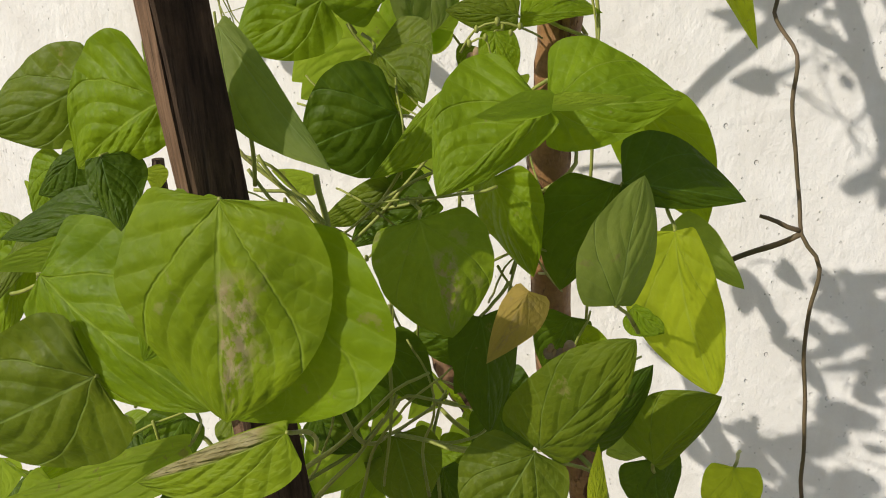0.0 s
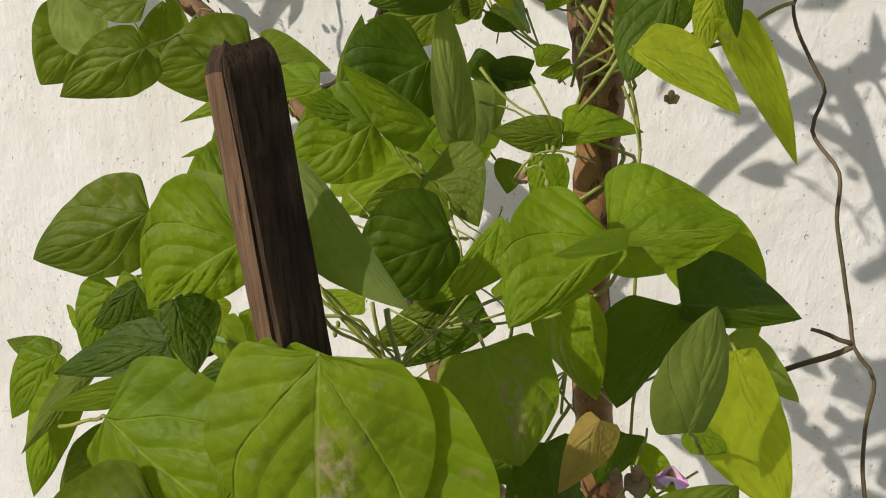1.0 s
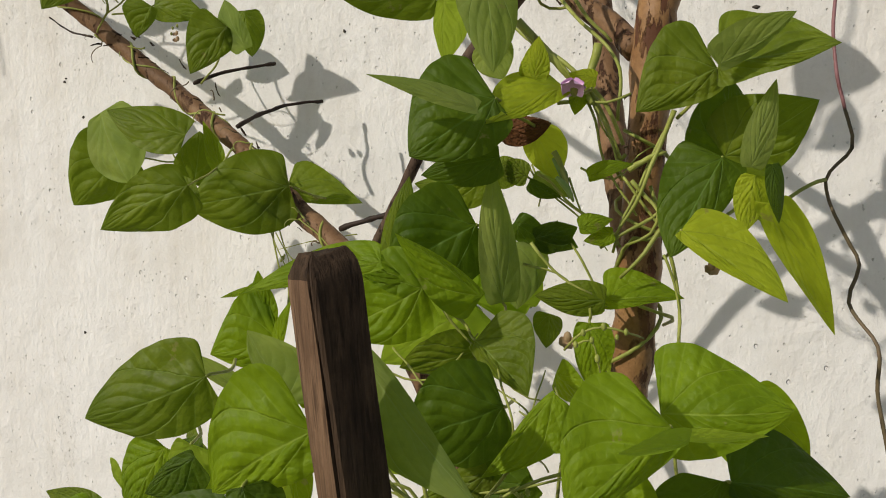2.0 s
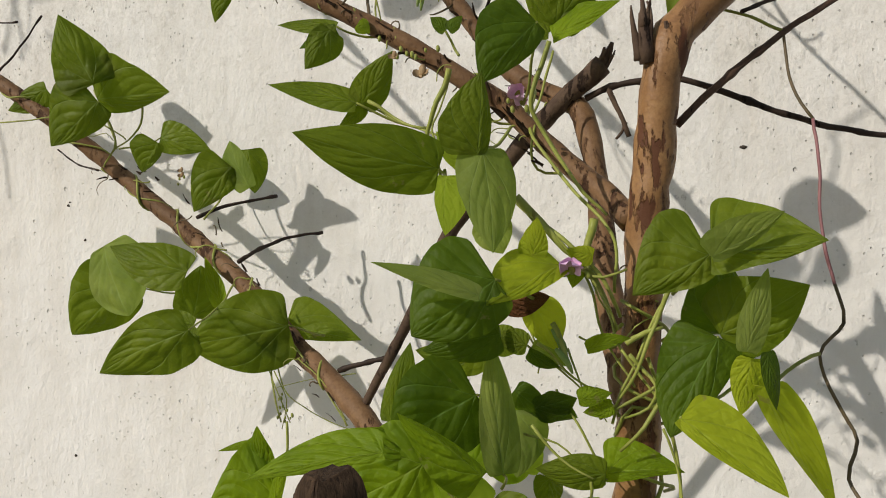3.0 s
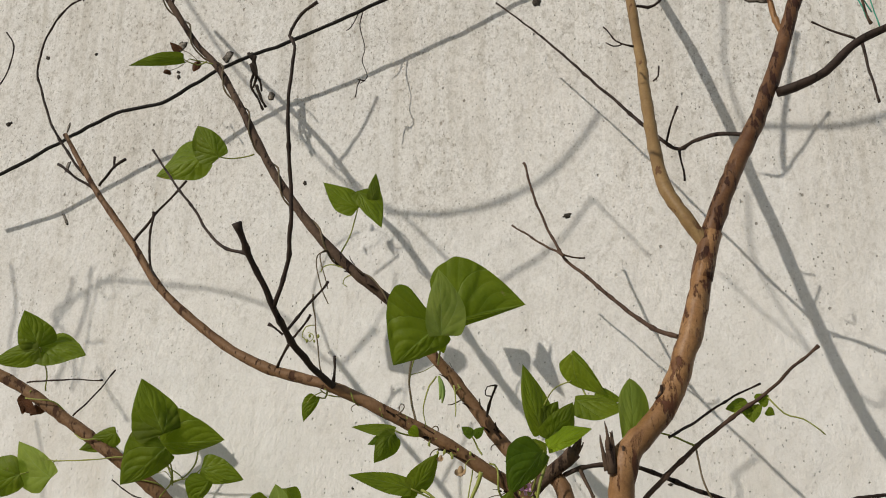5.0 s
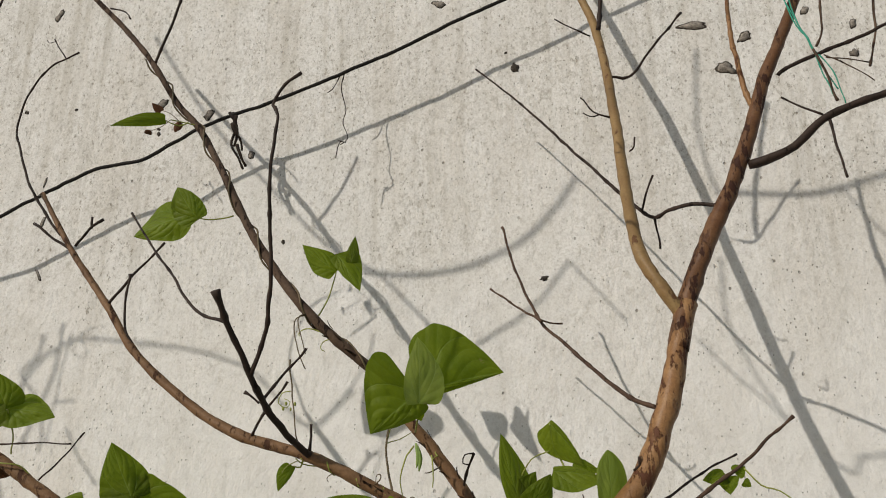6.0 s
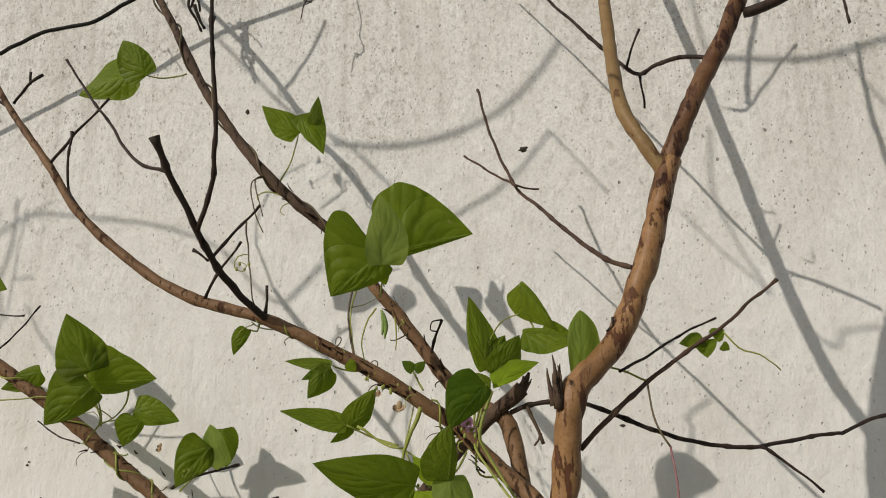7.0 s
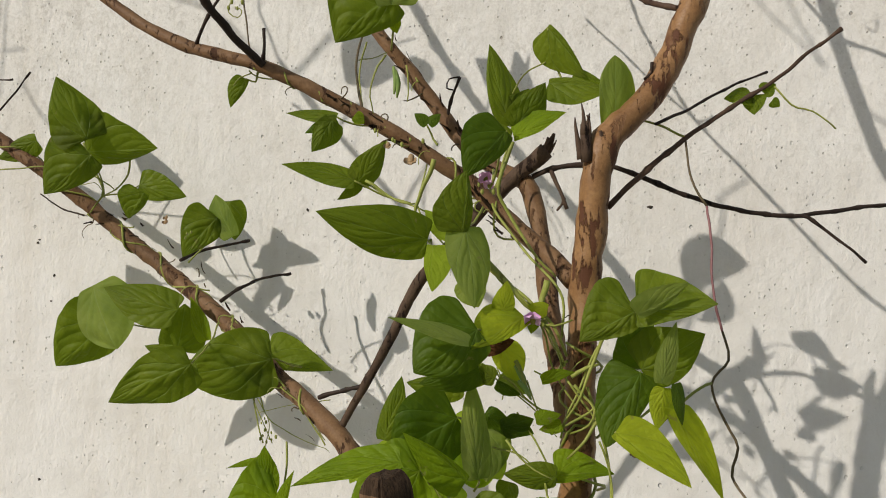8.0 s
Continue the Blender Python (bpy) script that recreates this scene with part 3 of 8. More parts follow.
branch("twig", TREE, BARK, 0.0050, 0.0035, [(0.254, 0.747, 2.272), (0.246, 0.760, 2.308), (0.242, 0.777, 2.386), (0.243, 0.795, 2.482), (0.252, 0.810, 2.579)])
branch("twig", TREE, TWIG, 0.0025, 0.0015, [(0.353, 0.714, 2.236), (0.351, 0.698, 2.177), (0.349, 0.679, 2.116)])
branch("twig", TREE, TWIG, 0.0020, 0.0012, [(0.344, 0.714, 2.242), (0.316, 0.726, 2.266), (0.293, 0.739, 2.292)])
branch("twig", TREE, TWIG, 0.0035, 0.0016, [(0.169, 0.740, 2.105), (0.133, 0.760, 2.116), (0.102, 0.790, 2.121), (0.072, 0.820, 2.123), (0.021, 0.850, 2.189), (-0.041, 0.890, 2.281), (-0.144, 0.950, 2.432), (-0.240, 1.000, 2.555)])
branch("twig", TREE, TWIG, 0.0020, 0.0015, [(0.059, 0.825, 2.133), (0.069, 0.825, 2.169), (0.084, 0.825, 2.202)])
branch("twig", TREE, TWIG, 0.0020, 0.0015, [(0.080, 0.825, 2.121), (0.082, 0.825, 2.090), (0.084, 0.825, 2.064)])
branch("twig", TREE, TWIG_BROWN, 0.0035, 0.0020, [(0.032, 0.660, 1.774), (-0.003, 0.693, 1.795), (-0.045, 0.761, 1.847), (-0.086, 0.800, 1.898), (-0.130, 0.874, 1.962), (-0.167, 0.910, 2.059), (-0.192, 0.936, 2.161)])
branch("twig", TREE, TWIG_BROWN, 0.0022, 0.0016, [(-0.125, 0.840, 1.948), (-0.170, 0.900, 1.993), (-0.220, 0.965, 2.046)])
branch("twig", TREE, TWIG_BROWN, 0.0018, 0.0012, [(-0.132, 0.850, 1.956), (-0.111, 0.860, 1.951), (-0.089, 0.870, 1.950)])
branch("twig", TREE, TWIG, 0.0025, 0.0020, [(0.032, 0.850, 2.422), (0.063, 0.850, 2.418), (0.111, 0.850, 2.477), (0.173, 0.850, 2.551)])
branch("twig", TREE, TWIG, 0.0016, 0.0010, [(0.011, 0.753, 2.285), (-0.018, 0.749, 2.296), (-0.037, 0.752, 2.327)])
branch("twig", TREE, TWIG, 0.0012, 0.0008, [(-0.008, 0.751, 2.290), (-0.024, 0.748, 2.288), (-0.035, 0.749, 2.295)])
branch("twig", TREE, TWIG, 0.0015, 0.0010, [(-0.009, 0.784, 2.472), (-0.040, 0.775, 2.484), (-0.073, 0.767, 2.504)])
branch("twig", TREE, TWIG, 0.0040, 0.0035, [(0.007, 0.784, 2.485), (0.014, 0.785, 2.534), (0.025, 0.780, 2.632), (0.059, 0.770, 2.810)])
branch("twig", TREE, TWIG, 0.0016, 0.0012, [(0.036, 0.734, 2.209), (0.043, 0.722, 2.212), (0.045, 0.723, 2.229)])
branch("limb", TREE, BARK_LIMB, 0.0170, 0.0100, [(-0.030, 0.600, 0.720), (-0.076, 0.620, 0.755), (-0.155, 0.680, 0.800), (-0.233, 0.740, 0.844), (-0.304, 0.765, 1.039), (-0.358, 0.775, 1.153), (-0.408, 0.790, 1.219), (-0.464, 0.820, 1.257), (-0.537, 0.860, 1.300), (-0.623, 0.900, 1.365), (-0.736, 0.940, 1.438), (-0.827, 0.950, 1.503), (-0.890, 0.945, 1.555), (-0.946, 0.930, 1.603), (-1.008, 0.922, 1.647), (-1.159, 0.910, 1.746), (-1.243, 0.903, 1.791), (-1.360, 0.898, 1.856)])
branch("twig", TREE, TWIG, 0.0030, 0.0020, [(-0.725, 0.930, 1.469), (-0.713, 0.960, 1.482), (-0.679, 0.990, 1.493), (-0.646, 1.030, 1.502)])
branch("twig", TREE, TWIG, 0.0030, 0.0020, [(-0.641, 0.900, 1.405), (-0.626, 0.950, 1.425), (-0.603, 1.000, 1.439), (-0.574, 1.040, 1.444)])
branch("twig", TREE, TWIG, 0.0035, 0.0025, [(-0.447, 0.800, 1.277), (-0.421, 0.800, 1.286), (-0.379, 0.790, 1.298)])
branch("twig", TREE, TWIG, 0.0015, 0.0010, [(-0.907, 0.945, 1.544), (-0.960, 0.960, 1.557), (-1.013, 0.980, 1.583)])
branch("twig", TREE, TWIG, 0.0018, 0.0012, [(-1.155, 0.890, 1.765), (-1.074, 0.880, 1.767), (-0.991, 0.880, 1.764)])
branch("twig", TREE, TWIG, 0.0018, 0.0012, [(-1.078, 0.930, 1.703), (-1.037, 0.940, 1.749), (-1.010, 0.950, 1.792)])
branch("limb", TREE, BARK_LIMB, 0.0110, 0.0040, [(-0.089, 0.615, 1.458), (-0.109, 0.640, 1.479), (-0.141, 0.660, 1.507), (-0.184, 0.670, 1.544), (-0.217, 0.670, 1.578), (-0.244, 0.665, 1.594), (-0.311, 0.655, 1.638), (-0.366, 0.645, 1.667), (-0.423, 0.635, 1.697), (-0.470, 0.625, 1.718), (-0.504, 0.630, 1.727), (-0.575, 0.635, 1.749), (-0.653, 0.645, 1.792), (-0.759, 0.660, 1.876), (-0.827, 0.667, 1.964), (-0.921, 0.690, 2.073), (-1.013, 0.720, 2.194)])
branch("twig", TREE, TWIG, 0.0025, 0.0015, [(-0.951, 0.700, 2.103), (-1.018, 0.700, 2.188), (-1.059, 0.700, 2.277), (-1.073, 0.700, 2.315), (-1.065, 0.700, 2.380), (-1.030, 0.700, 2.444), (-0.972, 0.700, 2.475)])
branch("twig", TREE, TWIG, 0.0025, 0.0020, [(-0.925, 0.700, 2.074), (-0.968, 0.700, 2.101), (-1.005, 0.700, 2.128)])
branch("twig", TREE, TWIG, 0.0025, 0.0020, [(-0.920, 0.700, 2.081), (-0.894, 0.700, 2.115), (-0.874, 0.700, 2.128)])
branch("twig", TREE, TWIG, 0.0018, 0.0015, [(-0.894, 0.700, 2.112), (-0.896, 0.700, 2.134)])
branch("twig", TREE, TWIG, 0.0025, 0.0016, [(-0.825, 0.665, 1.962), (-0.795, 0.670, 2.006), (-0.745, 0.680, 2.071)])
branch("twig", TREE, TWIG, 0.0023, 0.0018, [(-0.760, 0.660, 1.879), (-0.785, 0.660, 1.920), (-0.791, 0.660, 1.963), (-0.788, 0.660, 2.012)])
branch("twig", TREE, TWIG, 0.0050, 0.0040, [(-0.460, 0.620, 1.715), (-0.485, 0.580, 1.745), (-0.505, 0.540, 1.783), (-0.512, 0.512, 1.814), (-0.525, 0.490, 1.848), (-0.534, 0.470, 1.876), (-0.543, 0.447, 1.913)])
branch("twig", TREE, TWIG, 0.0022, 0.0015, [(-0.534, 0.470, 1.875), (-0.588, 0.490, 1.899), (-0.631, 0.510, 1.949), (-0.681, 0.530, 2.006), (-0.734, 0.550, 2.073)])
branch("twig", TREE, TWIG, 0.0032, 0.0020, [(-0.512, 0.512, 1.812), (-0.493, 0.500, 1.857), (-0.480, 0.480, 1.914), (-0.478, 0.460, 1.986), (-0.477, 0.440, 2.059), (-0.468, 0.430, 2.154), (-0.475, 0.430, 2.171), (-0.458, 0.425, 2.197), (-0.435, 0.424, 2.214)])
branch("twig", TREE, TWIG, 0.0022, 0.0015, [(-0.505, 0.540, 1.782), (-0.485, 0.560, 1.818), (-0.459, 0.580, 1.860)])
branch("twig", TREE, TWIG, 0.0022, 0.0015, [(-0.550, 0.630, 1.745), (-0.530, 0.620, 1.776), (-0.494, 0.610, 1.819)])
branch("twig", TREE, TWIG, 0.0022, 0.0015, [(-0.460, 0.620, 1.721), (-0.459, 0.620, 1.741), (-0.459, 0.620, 1.759)])
branch("twig", TREE, TWIG, 0.0015, 0.0015, [(-0.511, 0.545, 1.780), (-0.525, 0.550, 1.790), (-0.534, 0.550, 1.796)])
branch("limb", TREE, BARK_LIMB, 0.0140, 0.0086, [(-0.082, 0.610, 1.262), (-0.097, 0.630, 1.318), (-0.110, 0.660, 1.377), (-0.118, 0.690, 1.429), (-0.128, 0.730, 1.497), (-0.138, 0.750, 1.551), (-0.151, 0.760, 1.582), (-0.175, 0.765, 1.593), (-0.225, 0.780, 1.626), (-0.270, 0.795, 1.682), (-0.315, 0.800, 1.742), (-0.350, 0.798, 1.784), (-0.413, 0.815, 1.868)])
branch("limb", TREE, DEADWOOD, 0.0086, 0.0045, [(-0.403, 0.770, 1.859), (-0.486, 0.750, 1.931), (-0.548, 0.750, 2.000), (-0.632, 0.770, 2.117), (-0.702, 0.790, 2.243), (-0.775, 0.820, 2.360), (-0.830, 0.830, 2.424), (-0.909, 0.840, 2.542), (-0.990, 0.850, 2.640), (-1.073, 0.860, 2.729), (-1.197, 0.870, 2.873)])
branch("twig", TREE, TWIG, 0.0030, 0.0025, [(-0.897, 0.840, 2.528), (-0.877, 0.830, 2.574), (-0.849, 0.820, 2.647), (-0.836, 0.810, 2.709)])
branch("twig", TREE, TWIG, 0.0020, 0.0012, [(-1.022, 0.850, 2.687), (-0.982, 0.840, 2.668), (-0.960, 0.830, 2.640)])
branch("twig", TREE, TWIG, 0.0025, 0.0015, [(-0.262, 0.790, 1.660), (-0.253, 0.780, 1.693), (-0.240, 0.770, 1.725)])
branch("twig", TREE, TWIG, 0.0012, 0.0008, [(-0.240, 0.770, 1.725), (-0.254, 0.770, 1.722), (-0.257, 0.770, 1.710), (-0.249, 0.770, 1.708)])
branch("stub", TREE, DEADWOOD, 0.0050, 0.0110, [(-0.421, 0.800, 1.223), (-0.381, 0.790, 1.291), (-0.338, 0.780, 1.365), (-0.297, 0.770, 1.445), (-0.242, 0.765, 1.507), (-0.207, 0.760, 1.547), (-0.167, 0.755, 1.585), (-0.137, 0.750, 1.610), (-0.123, 0.750, 1.622)])
branch("stub", TREE, DEADWOOD, 0.0085, 0.0020, [(-0.129, 0.750, 1.616), (-0.119, 0.750, 1.631), (-0.113, 0.748, 1.644)])
branch("stub", TREE, DEADWOOD, 0.0040, 0.0010, [(-0.124, 0.746, 1.625), (-0.121, 0.745, 1.639)])
branch("twig", TREE, TWIG, 0.0035, 0.0025, [(-0.141, 0.755, 1.588), (-0.115, 0.750, 1.597), (-0.072, 0.750, 1.602), (-0.031, 0.750, 1.598), (0.074, 0.760, 1.556), (0.132, 0.770, 1.542), (0.192, 0.790, 1.537), (0.250, 0.820, 1.545), (0.334, 0.860, 1.554), (0.344, 0.870, 1.553), (0.391, 0.890, 1.572), (0.440, 0.905, 1.583), (0.482, 0.915, 1.580)])
branch("twig", TREE, TWIG, 0.0025, 0.0015, [(0.192, 0.790, 1.537), (0.213, 0.790, 1.534), (0.248, 0.790, 1.507), (0.284, 0.790, 1.477)])
branch("stub", TREE, DEADWOOD, 0.0070, 0.0030, [(-0.075, 0.600, 1.592), (-0.078, 0.598, 1.616), (-0.080, 0.600, 1.634)])
branch("stub", TREE, DEADWOOD, 0.0040, 0.0004, [(-0.079, 0.597, 1.621), (-0.080, 0.599, 1.639), (-0.082, 0.603, 1.658)])
branch("stub", TREE, DEADWOOD, 0.0030, 0.0004, [(-0.076, 0.598, 1.623), (-0.075, 0.599, 1.636), (-0.073, 0.601, 1.646)])
branch("stub", TREE, DEADWOOD, 0.0050, 0.0005, [(-0.082, 0.600, 1.595), (-0.086, 0.598, 1.621), (-0.089, 0.599, 1.641)])
branch("stub", TREE, DEADWOOD, 0.0025, 0.0006, [(-0.072, 0.598, 1.600), (-0.073, 0.598, 1.631), (-0.076, 0.601, 1.644)])
branch("stub", TREE, DEADWOOD, 0.0020, 0.0005, [(-0.135, 0.742, 1.608), (-0.123, 0.742, 1.627), (-0.116, 0.742, 1.638)])
branch("stub", TREE, DEADWOOD, 0.0020, 0.0005, [(-0.121, 0.745, 1.615), (-0.115, 0.745, 1.627), (-0.110, 0.745, 1.635)])
branch("stub", TREE, DEADWOOD, 0.0040, 0.0010, [(-0.058, 0.605, 1.613), (-0.061, 0.600, 1.626)])
branch("twig", TREE, DEADWOOD, 0.0030, 0.0020, [(-0.117, 0.750, 1.596), (-0.105, 0.740, 1.570), (-0.096, 0.740, 1.545)])
branch("twig", TREE, DEADWOOD, 0.0020, 0.0010, [(-0.099, 0.740, 1.560), (-0.102, 0.740, 1.551), (-0.109, 0.740, 1.543)])
branch("twig", TREE, TWIG_BROWN, 0.0036, 0.0020, [(-0.051, 0.630, 1.542), (-0.016, 0.640, 1.578), (0.042, 0.670, 1.626), (0.096, 0.700, 1.663), (0.152, 0.720, 1.699), (0.197, 0.740, 1.737), (0.239, 0.753, 1.768)])
branch("twig", TREE, TWIG, 0.0020, 0.0013, [(0.002, 0.633, 1.637), (0.041, 0.668, 1.658), (0.089, 0.703, 1.686), (0.148, 0.738, 1.714)])
branch("twig", TREE, TWIG, 0.0018, 0.0015, [(-0.011, 0.633, 1.688), (-0.002, 0.629, 1.693), (-0.003, 0.627, 1.706)])
branch("stub", TREE, DEADWOOD, 0.0080, 0.0050, [(-0.419, 0.500, 1.066), (-0.419, 0.500, 1.106), (-0.418, 0.500, 1.138)])
# unseen twigs outside the view, set back along the sun to shadow the wall
branch("twig", TREE, TWIG, 0.0050, 0.0042, [(-1.321, 0.250, 2.895), (-1.170, 0.250, 2.883), (-1.034, 0.250, 2.914), (-0.933, 0.250, 2.980), (-0.840, 0.250, 3.094)])
branch("twig", TREE, TWIG, 0.0030, 0.0025, [(-0.956, 0.380, 2.612), (-0.834, 0.380, 2.692), (-0.751, 0.380, 2.788)])
branch("twig", TREE, TWIG, 0.0022, 0.0018, [(-0.751, 0.380, 2.788), (-0.643, 0.380, 2.653)])
branch("twig", TREE, TWIG, 0.0040, 0.0033, [(-1.890, 0.250, 3.562), (-1.719, 0.250, 3.307), (-1.539, 0.250, 3.102), (-1.400, 0.250, 2.955), (-1.283, 0.250, 2.883), (-1.171, 0.250, 2.763)])
branch("twig", TREE, TWIG, 0.0035, 0.0029, [(-2.112, 0.250, 2.651), (-2.069, 0.250, 2.726), (-1.980, 0.250, 2.768), (-1.858, 0.250, 2.756), (-1.685, 0.250, 2.729), (-1.566, 0.250, 2.681), (-1.500, 0.250, 2.618), (-1.436, 0.250, 2.563), (-1.388, 0.250, 2.585), (-1.341, 0.250, 2.636)])
branch("twig", TREE, TWIG, 0.0060, 0.0050, [(-0.526, 0.250, 3.035), (-0.371, 0.250, 3.021), (-0.278, 0.250, 3.034), (-0.135, 0.250, 3.076)])
branch("twig", TREE, TWIG, 0.0030, 0.0025, [(-0.550, 0.250, 3.398), (-0.569, 0.250, 3.184), (-0.544, 0.250, 3.033)])
branch("twig", TREE, TWIG, 0.0025, 0.0021, [(-0.290, 0.250, 3.029), (-0.245, 0.250, 2.956), (-0.176, 0.250, 2.847)])
branch("twig", TREE, TWIG, 0.0025, 0.0021, [(-0.555, 0.250, 2.887), (-0.558, 0.250, 2.759), (-0.521, 0.250, 2.652), (-0.470, 0.250, 2.550)])
branch("twig", TREE, TWIG, 0.0020, 0.0017, [(-0.624, 0.250, 2.720), (-0.546, 0.250, 2.630), (-0.470, 0.250, 2.550)])
branch("twig", TREE, TWIG, 0.0030, 0.0025, [(-0.425, 0.250, 2.495), (-0.365, 0.250, 2.451), (-0.345, 0.250, 2.477), (-0.282, 0.250, 2.485)])
branch("twig", TREE, TWIG, 0.0015, 0.0013, [(-1.729, 0.550, 2.525), (-1.741, 0.550, 2.445), (-1.748, 0.550, 2.346), (-1.755, 0.550, 2.285)])
branch("twig", TREE, TWIG, 0.0012, 0.0010, [(-1.671, 0.550, 2.546), (-1.711, 0.550, 2.524), (-1.730, 0.550, 2.503)])
branch("twig", TREE, TWIG, 0.0010, 0.0008, [(-1.736, 0.550, 2.522), (-1.709, 0.550, 2.476), (-1.687, 0.550, 2.481), (-1.696, 0.550, 2.508), (-1.722, 0.550, 2.519)])
branch("twig", TREE, TWIG, 0.0015, 0.0013, [(-1.021, 0.550, 2.503), (-1.044, 0.550, 2.431), (-1.103, 0.550, 2.349), (-1.150, 0.550, 2.309)])
branch("twig", TREE, TWIG, 0.0012, 0.0010, [(-1.018, 0.550, 2.305), (-1.000, 0.550, 2.265), (-1.030, 0.550, 2.165)])

# ---- the bean vine ----
VINE = tagged(new("bean_vine"), "green hyacinth bean vine climbing over the tree's limbs", "vine")
branch("stem", VINE, STEM_OLD, 0.0013, 0.0014, [(0.041, 0.671, 1.629), (0.042, 0.660, 1.593), (0.047, 0.650, 1.567), (0.060, 0.640, 1.544)], 0.25)
branch("stem", VINE, STEM_PINK, 0.0014, 0.0014, [(0.060, 0.640, 1.544), (0.063, 0.625, 1.501), (0.062, 0.615, 1.451), (0.071, 0.605, 1.406)], 0.25)
branch("stem", VINE, STEM_OLD, 0.0014, 0.0016, [(0.071, 0.605, 1.406), (0.077, 0.600, 1.375), (0.057, 0.593, 1.351), (0.072, 0.585, 1.308), (0.082, 0.580, 1.285), (0.074, 0.570, 1.258), (0.091, 0.545, 1.230), (0.092, 0.540, 1.189), (0.101, 0.530, 1.150), (0.107, 0.520, 1.108), (0.122, 0.515, 1.084), (0.118, 0.510, 1.037), (0.124, 0.505, 0.975), (0.133, 0.500, 0.890)], 0.25)
branch("stem", VINE, STEM, 0.0016, 0.0012, [(0.041, 0.670, 1.626), (0.012, 0.660, 1.638), (-0.028, 0.650, 1.651)], 0.25)
branch("stem", VINE, STEM, 0.0016, 0.0016, [(0.058, 0.593, 1.351), (0.038, 0.580, 1.344), (0.016, 0.570, 1.327), (-0.001, 0.560, 1.321)], 0.25)
branch("stem", VINE, STEM_OLD, 0.0023, 0.0021, [(0.107, 0.520, 1.108), (0.087, 0.530, 1.092), (0.060, 0.540, 1.074)], 0.25)
branch("stem", VINE, STEM_OLD, 0.0020, 0.0014, [(0.106, 0.520, 1.110), (0.092, 0.520, 1.116), (0.078, 0.520, 1.119)], 0.25)
branch("stem", VINE, STEM, 0.0016, 0.0013, [(-0.075, 0.570, 1.347), (-0.061, 0.570, 1.304), (-0.051, 0.570, 1.256), (-0.049, 0.560, 1.212), (-0.050, 0.560, 1.152), (-0.045, 0.570, 1.060), (-0.049, 0.580, 0.958), (-0.018, 0.580, 0.797)], 0.25)
branch("stem", VINE, STEM, 0.0021, 0.0018, [(-0.210, 0.600, 1.506), (-0.178, 0.580, 1.469), (-0.143, 0.560, 1.445), (-0.113, 0.560, 1.416), (-0.097, 0.570, 1.380)], 0.25)
branch("stem", VINE, STEM, 0.0018, 0.0015, [(-0.190, 0.720, 1.595), (-0.185, 0.660, 1.548), (-0.152, 0.620, 1.501), (-0.111, 0.585, 1.457), (-0.100, 0.580, 1.434), (-0.102, 0.575, 1.399)], 0.25)
branch("stem", VINE, STEM, 0.0014, 0.0013, [(-0.168, 0.700, 1.629), (-0.180, 0.700, 1.593), (-0.188, 0.690, 1.561)], 0.25)
branch("stem", VINE, STEM, 0.0011, 0.0010, [(-0.344, 0.640, 1.576), (-0.314, 0.630, 1.560), (-0.283, 0.620, 1.546), (-0.259, 0.610, 1.537), (-0.238, 0.600, 1.523)], 0.25)
branch("stem", VINE, STEM, 0.0010, 0.0010, [(-0.266, 0.660, 1.597), (-0.268, 0.640, 1.571), (-0.268, 0.610, 1.546), (-0.255, 0.590, 1.522), (-0.233, 0.580, 1.500)], 0.25)
branch("stem", VINE, STEM, 0.0016, 0.0013, [(-0.285, 0.420, 1.170), (-0.252, 0.420, 1.143), (-0.218, 0.420, 1.111), (-0.203, 0.440, 1.057), (-0.194, 0.480, 0.991), (-0.168, 0.520, 0.919)], 0.25)
branch("stem", VINE, STEM, 0.0016, 0.0013, [(-0.224, 0.420, 1.153), (-0.220, 0.420, 1.124), (-0.215, 0.420, 1.099)], 0.25)
branch("stem", VINE, STEM, 0.0016, 0.0013, [(-0.161, 0.500, 0.986), (-0.144, 0.480, 1.066), (-0.133, 0.470, 1.138), (-0.124, 0.460, 1.174)], 0.25)
branch("stem", VINE, STEM, 0.0016, 0.0013, [(-0.178, 0.340, 1.028), (-0.173, 0.360, 0.983), (-0.172, 0.420, 0.955), (-0.156, 0.500, 0.943)], 0.25)
branch("stem", VINE, STEM, 0.0014, 0.0013, [(-0.156, 0.380, 0.980), (-0.106, 0.380, 0.978), (-0.055, 0.370, 0.987), (-0.017, 0.380, 0.977)], 0.25)
branch("stem", VINE, STEM, 0.0016, 0.0013, [(-0.235, 0.360, 0.928), (-0.221, 0.380, 0.932), (-0.202, 0.400, 0.942), (-0.190, 0.440, 0.951)], 0.25)
branch("stem", VINE, STEM, 0.0014, 0.0012, [(-0.269, 0.410, 1.144), (-0.234, 0.420, 1.138), (-0.220, 0.430, 1.095), (-0.196, 0.440, 1.111), (-0.153, 0.460, 1.164)], 0.25)
branch("stem", VINE, STEM, 0.0014, 0.0012, [(-0.209, 0.460, 1.118), (-0.181, 0.460, 1.124), (-0.161, 0.460, 1.130)], 0.25)
branch("stem", VINE, STEM, 0.0016, 0.0014, [(-0.340, 0.400, 0.916), (-0.395, 0.420, 0.905), (-0.402, 0.420, 0.926)], 0.25)
branch("stem", VINE, STEM, 0.0013, 0.0010, [(0.152, 0.720, 1.693), (0.172, 0.720, 1.671), (0.198, 0.720, 1.661), (0.223, 0.720, 1.640)], 0.25)
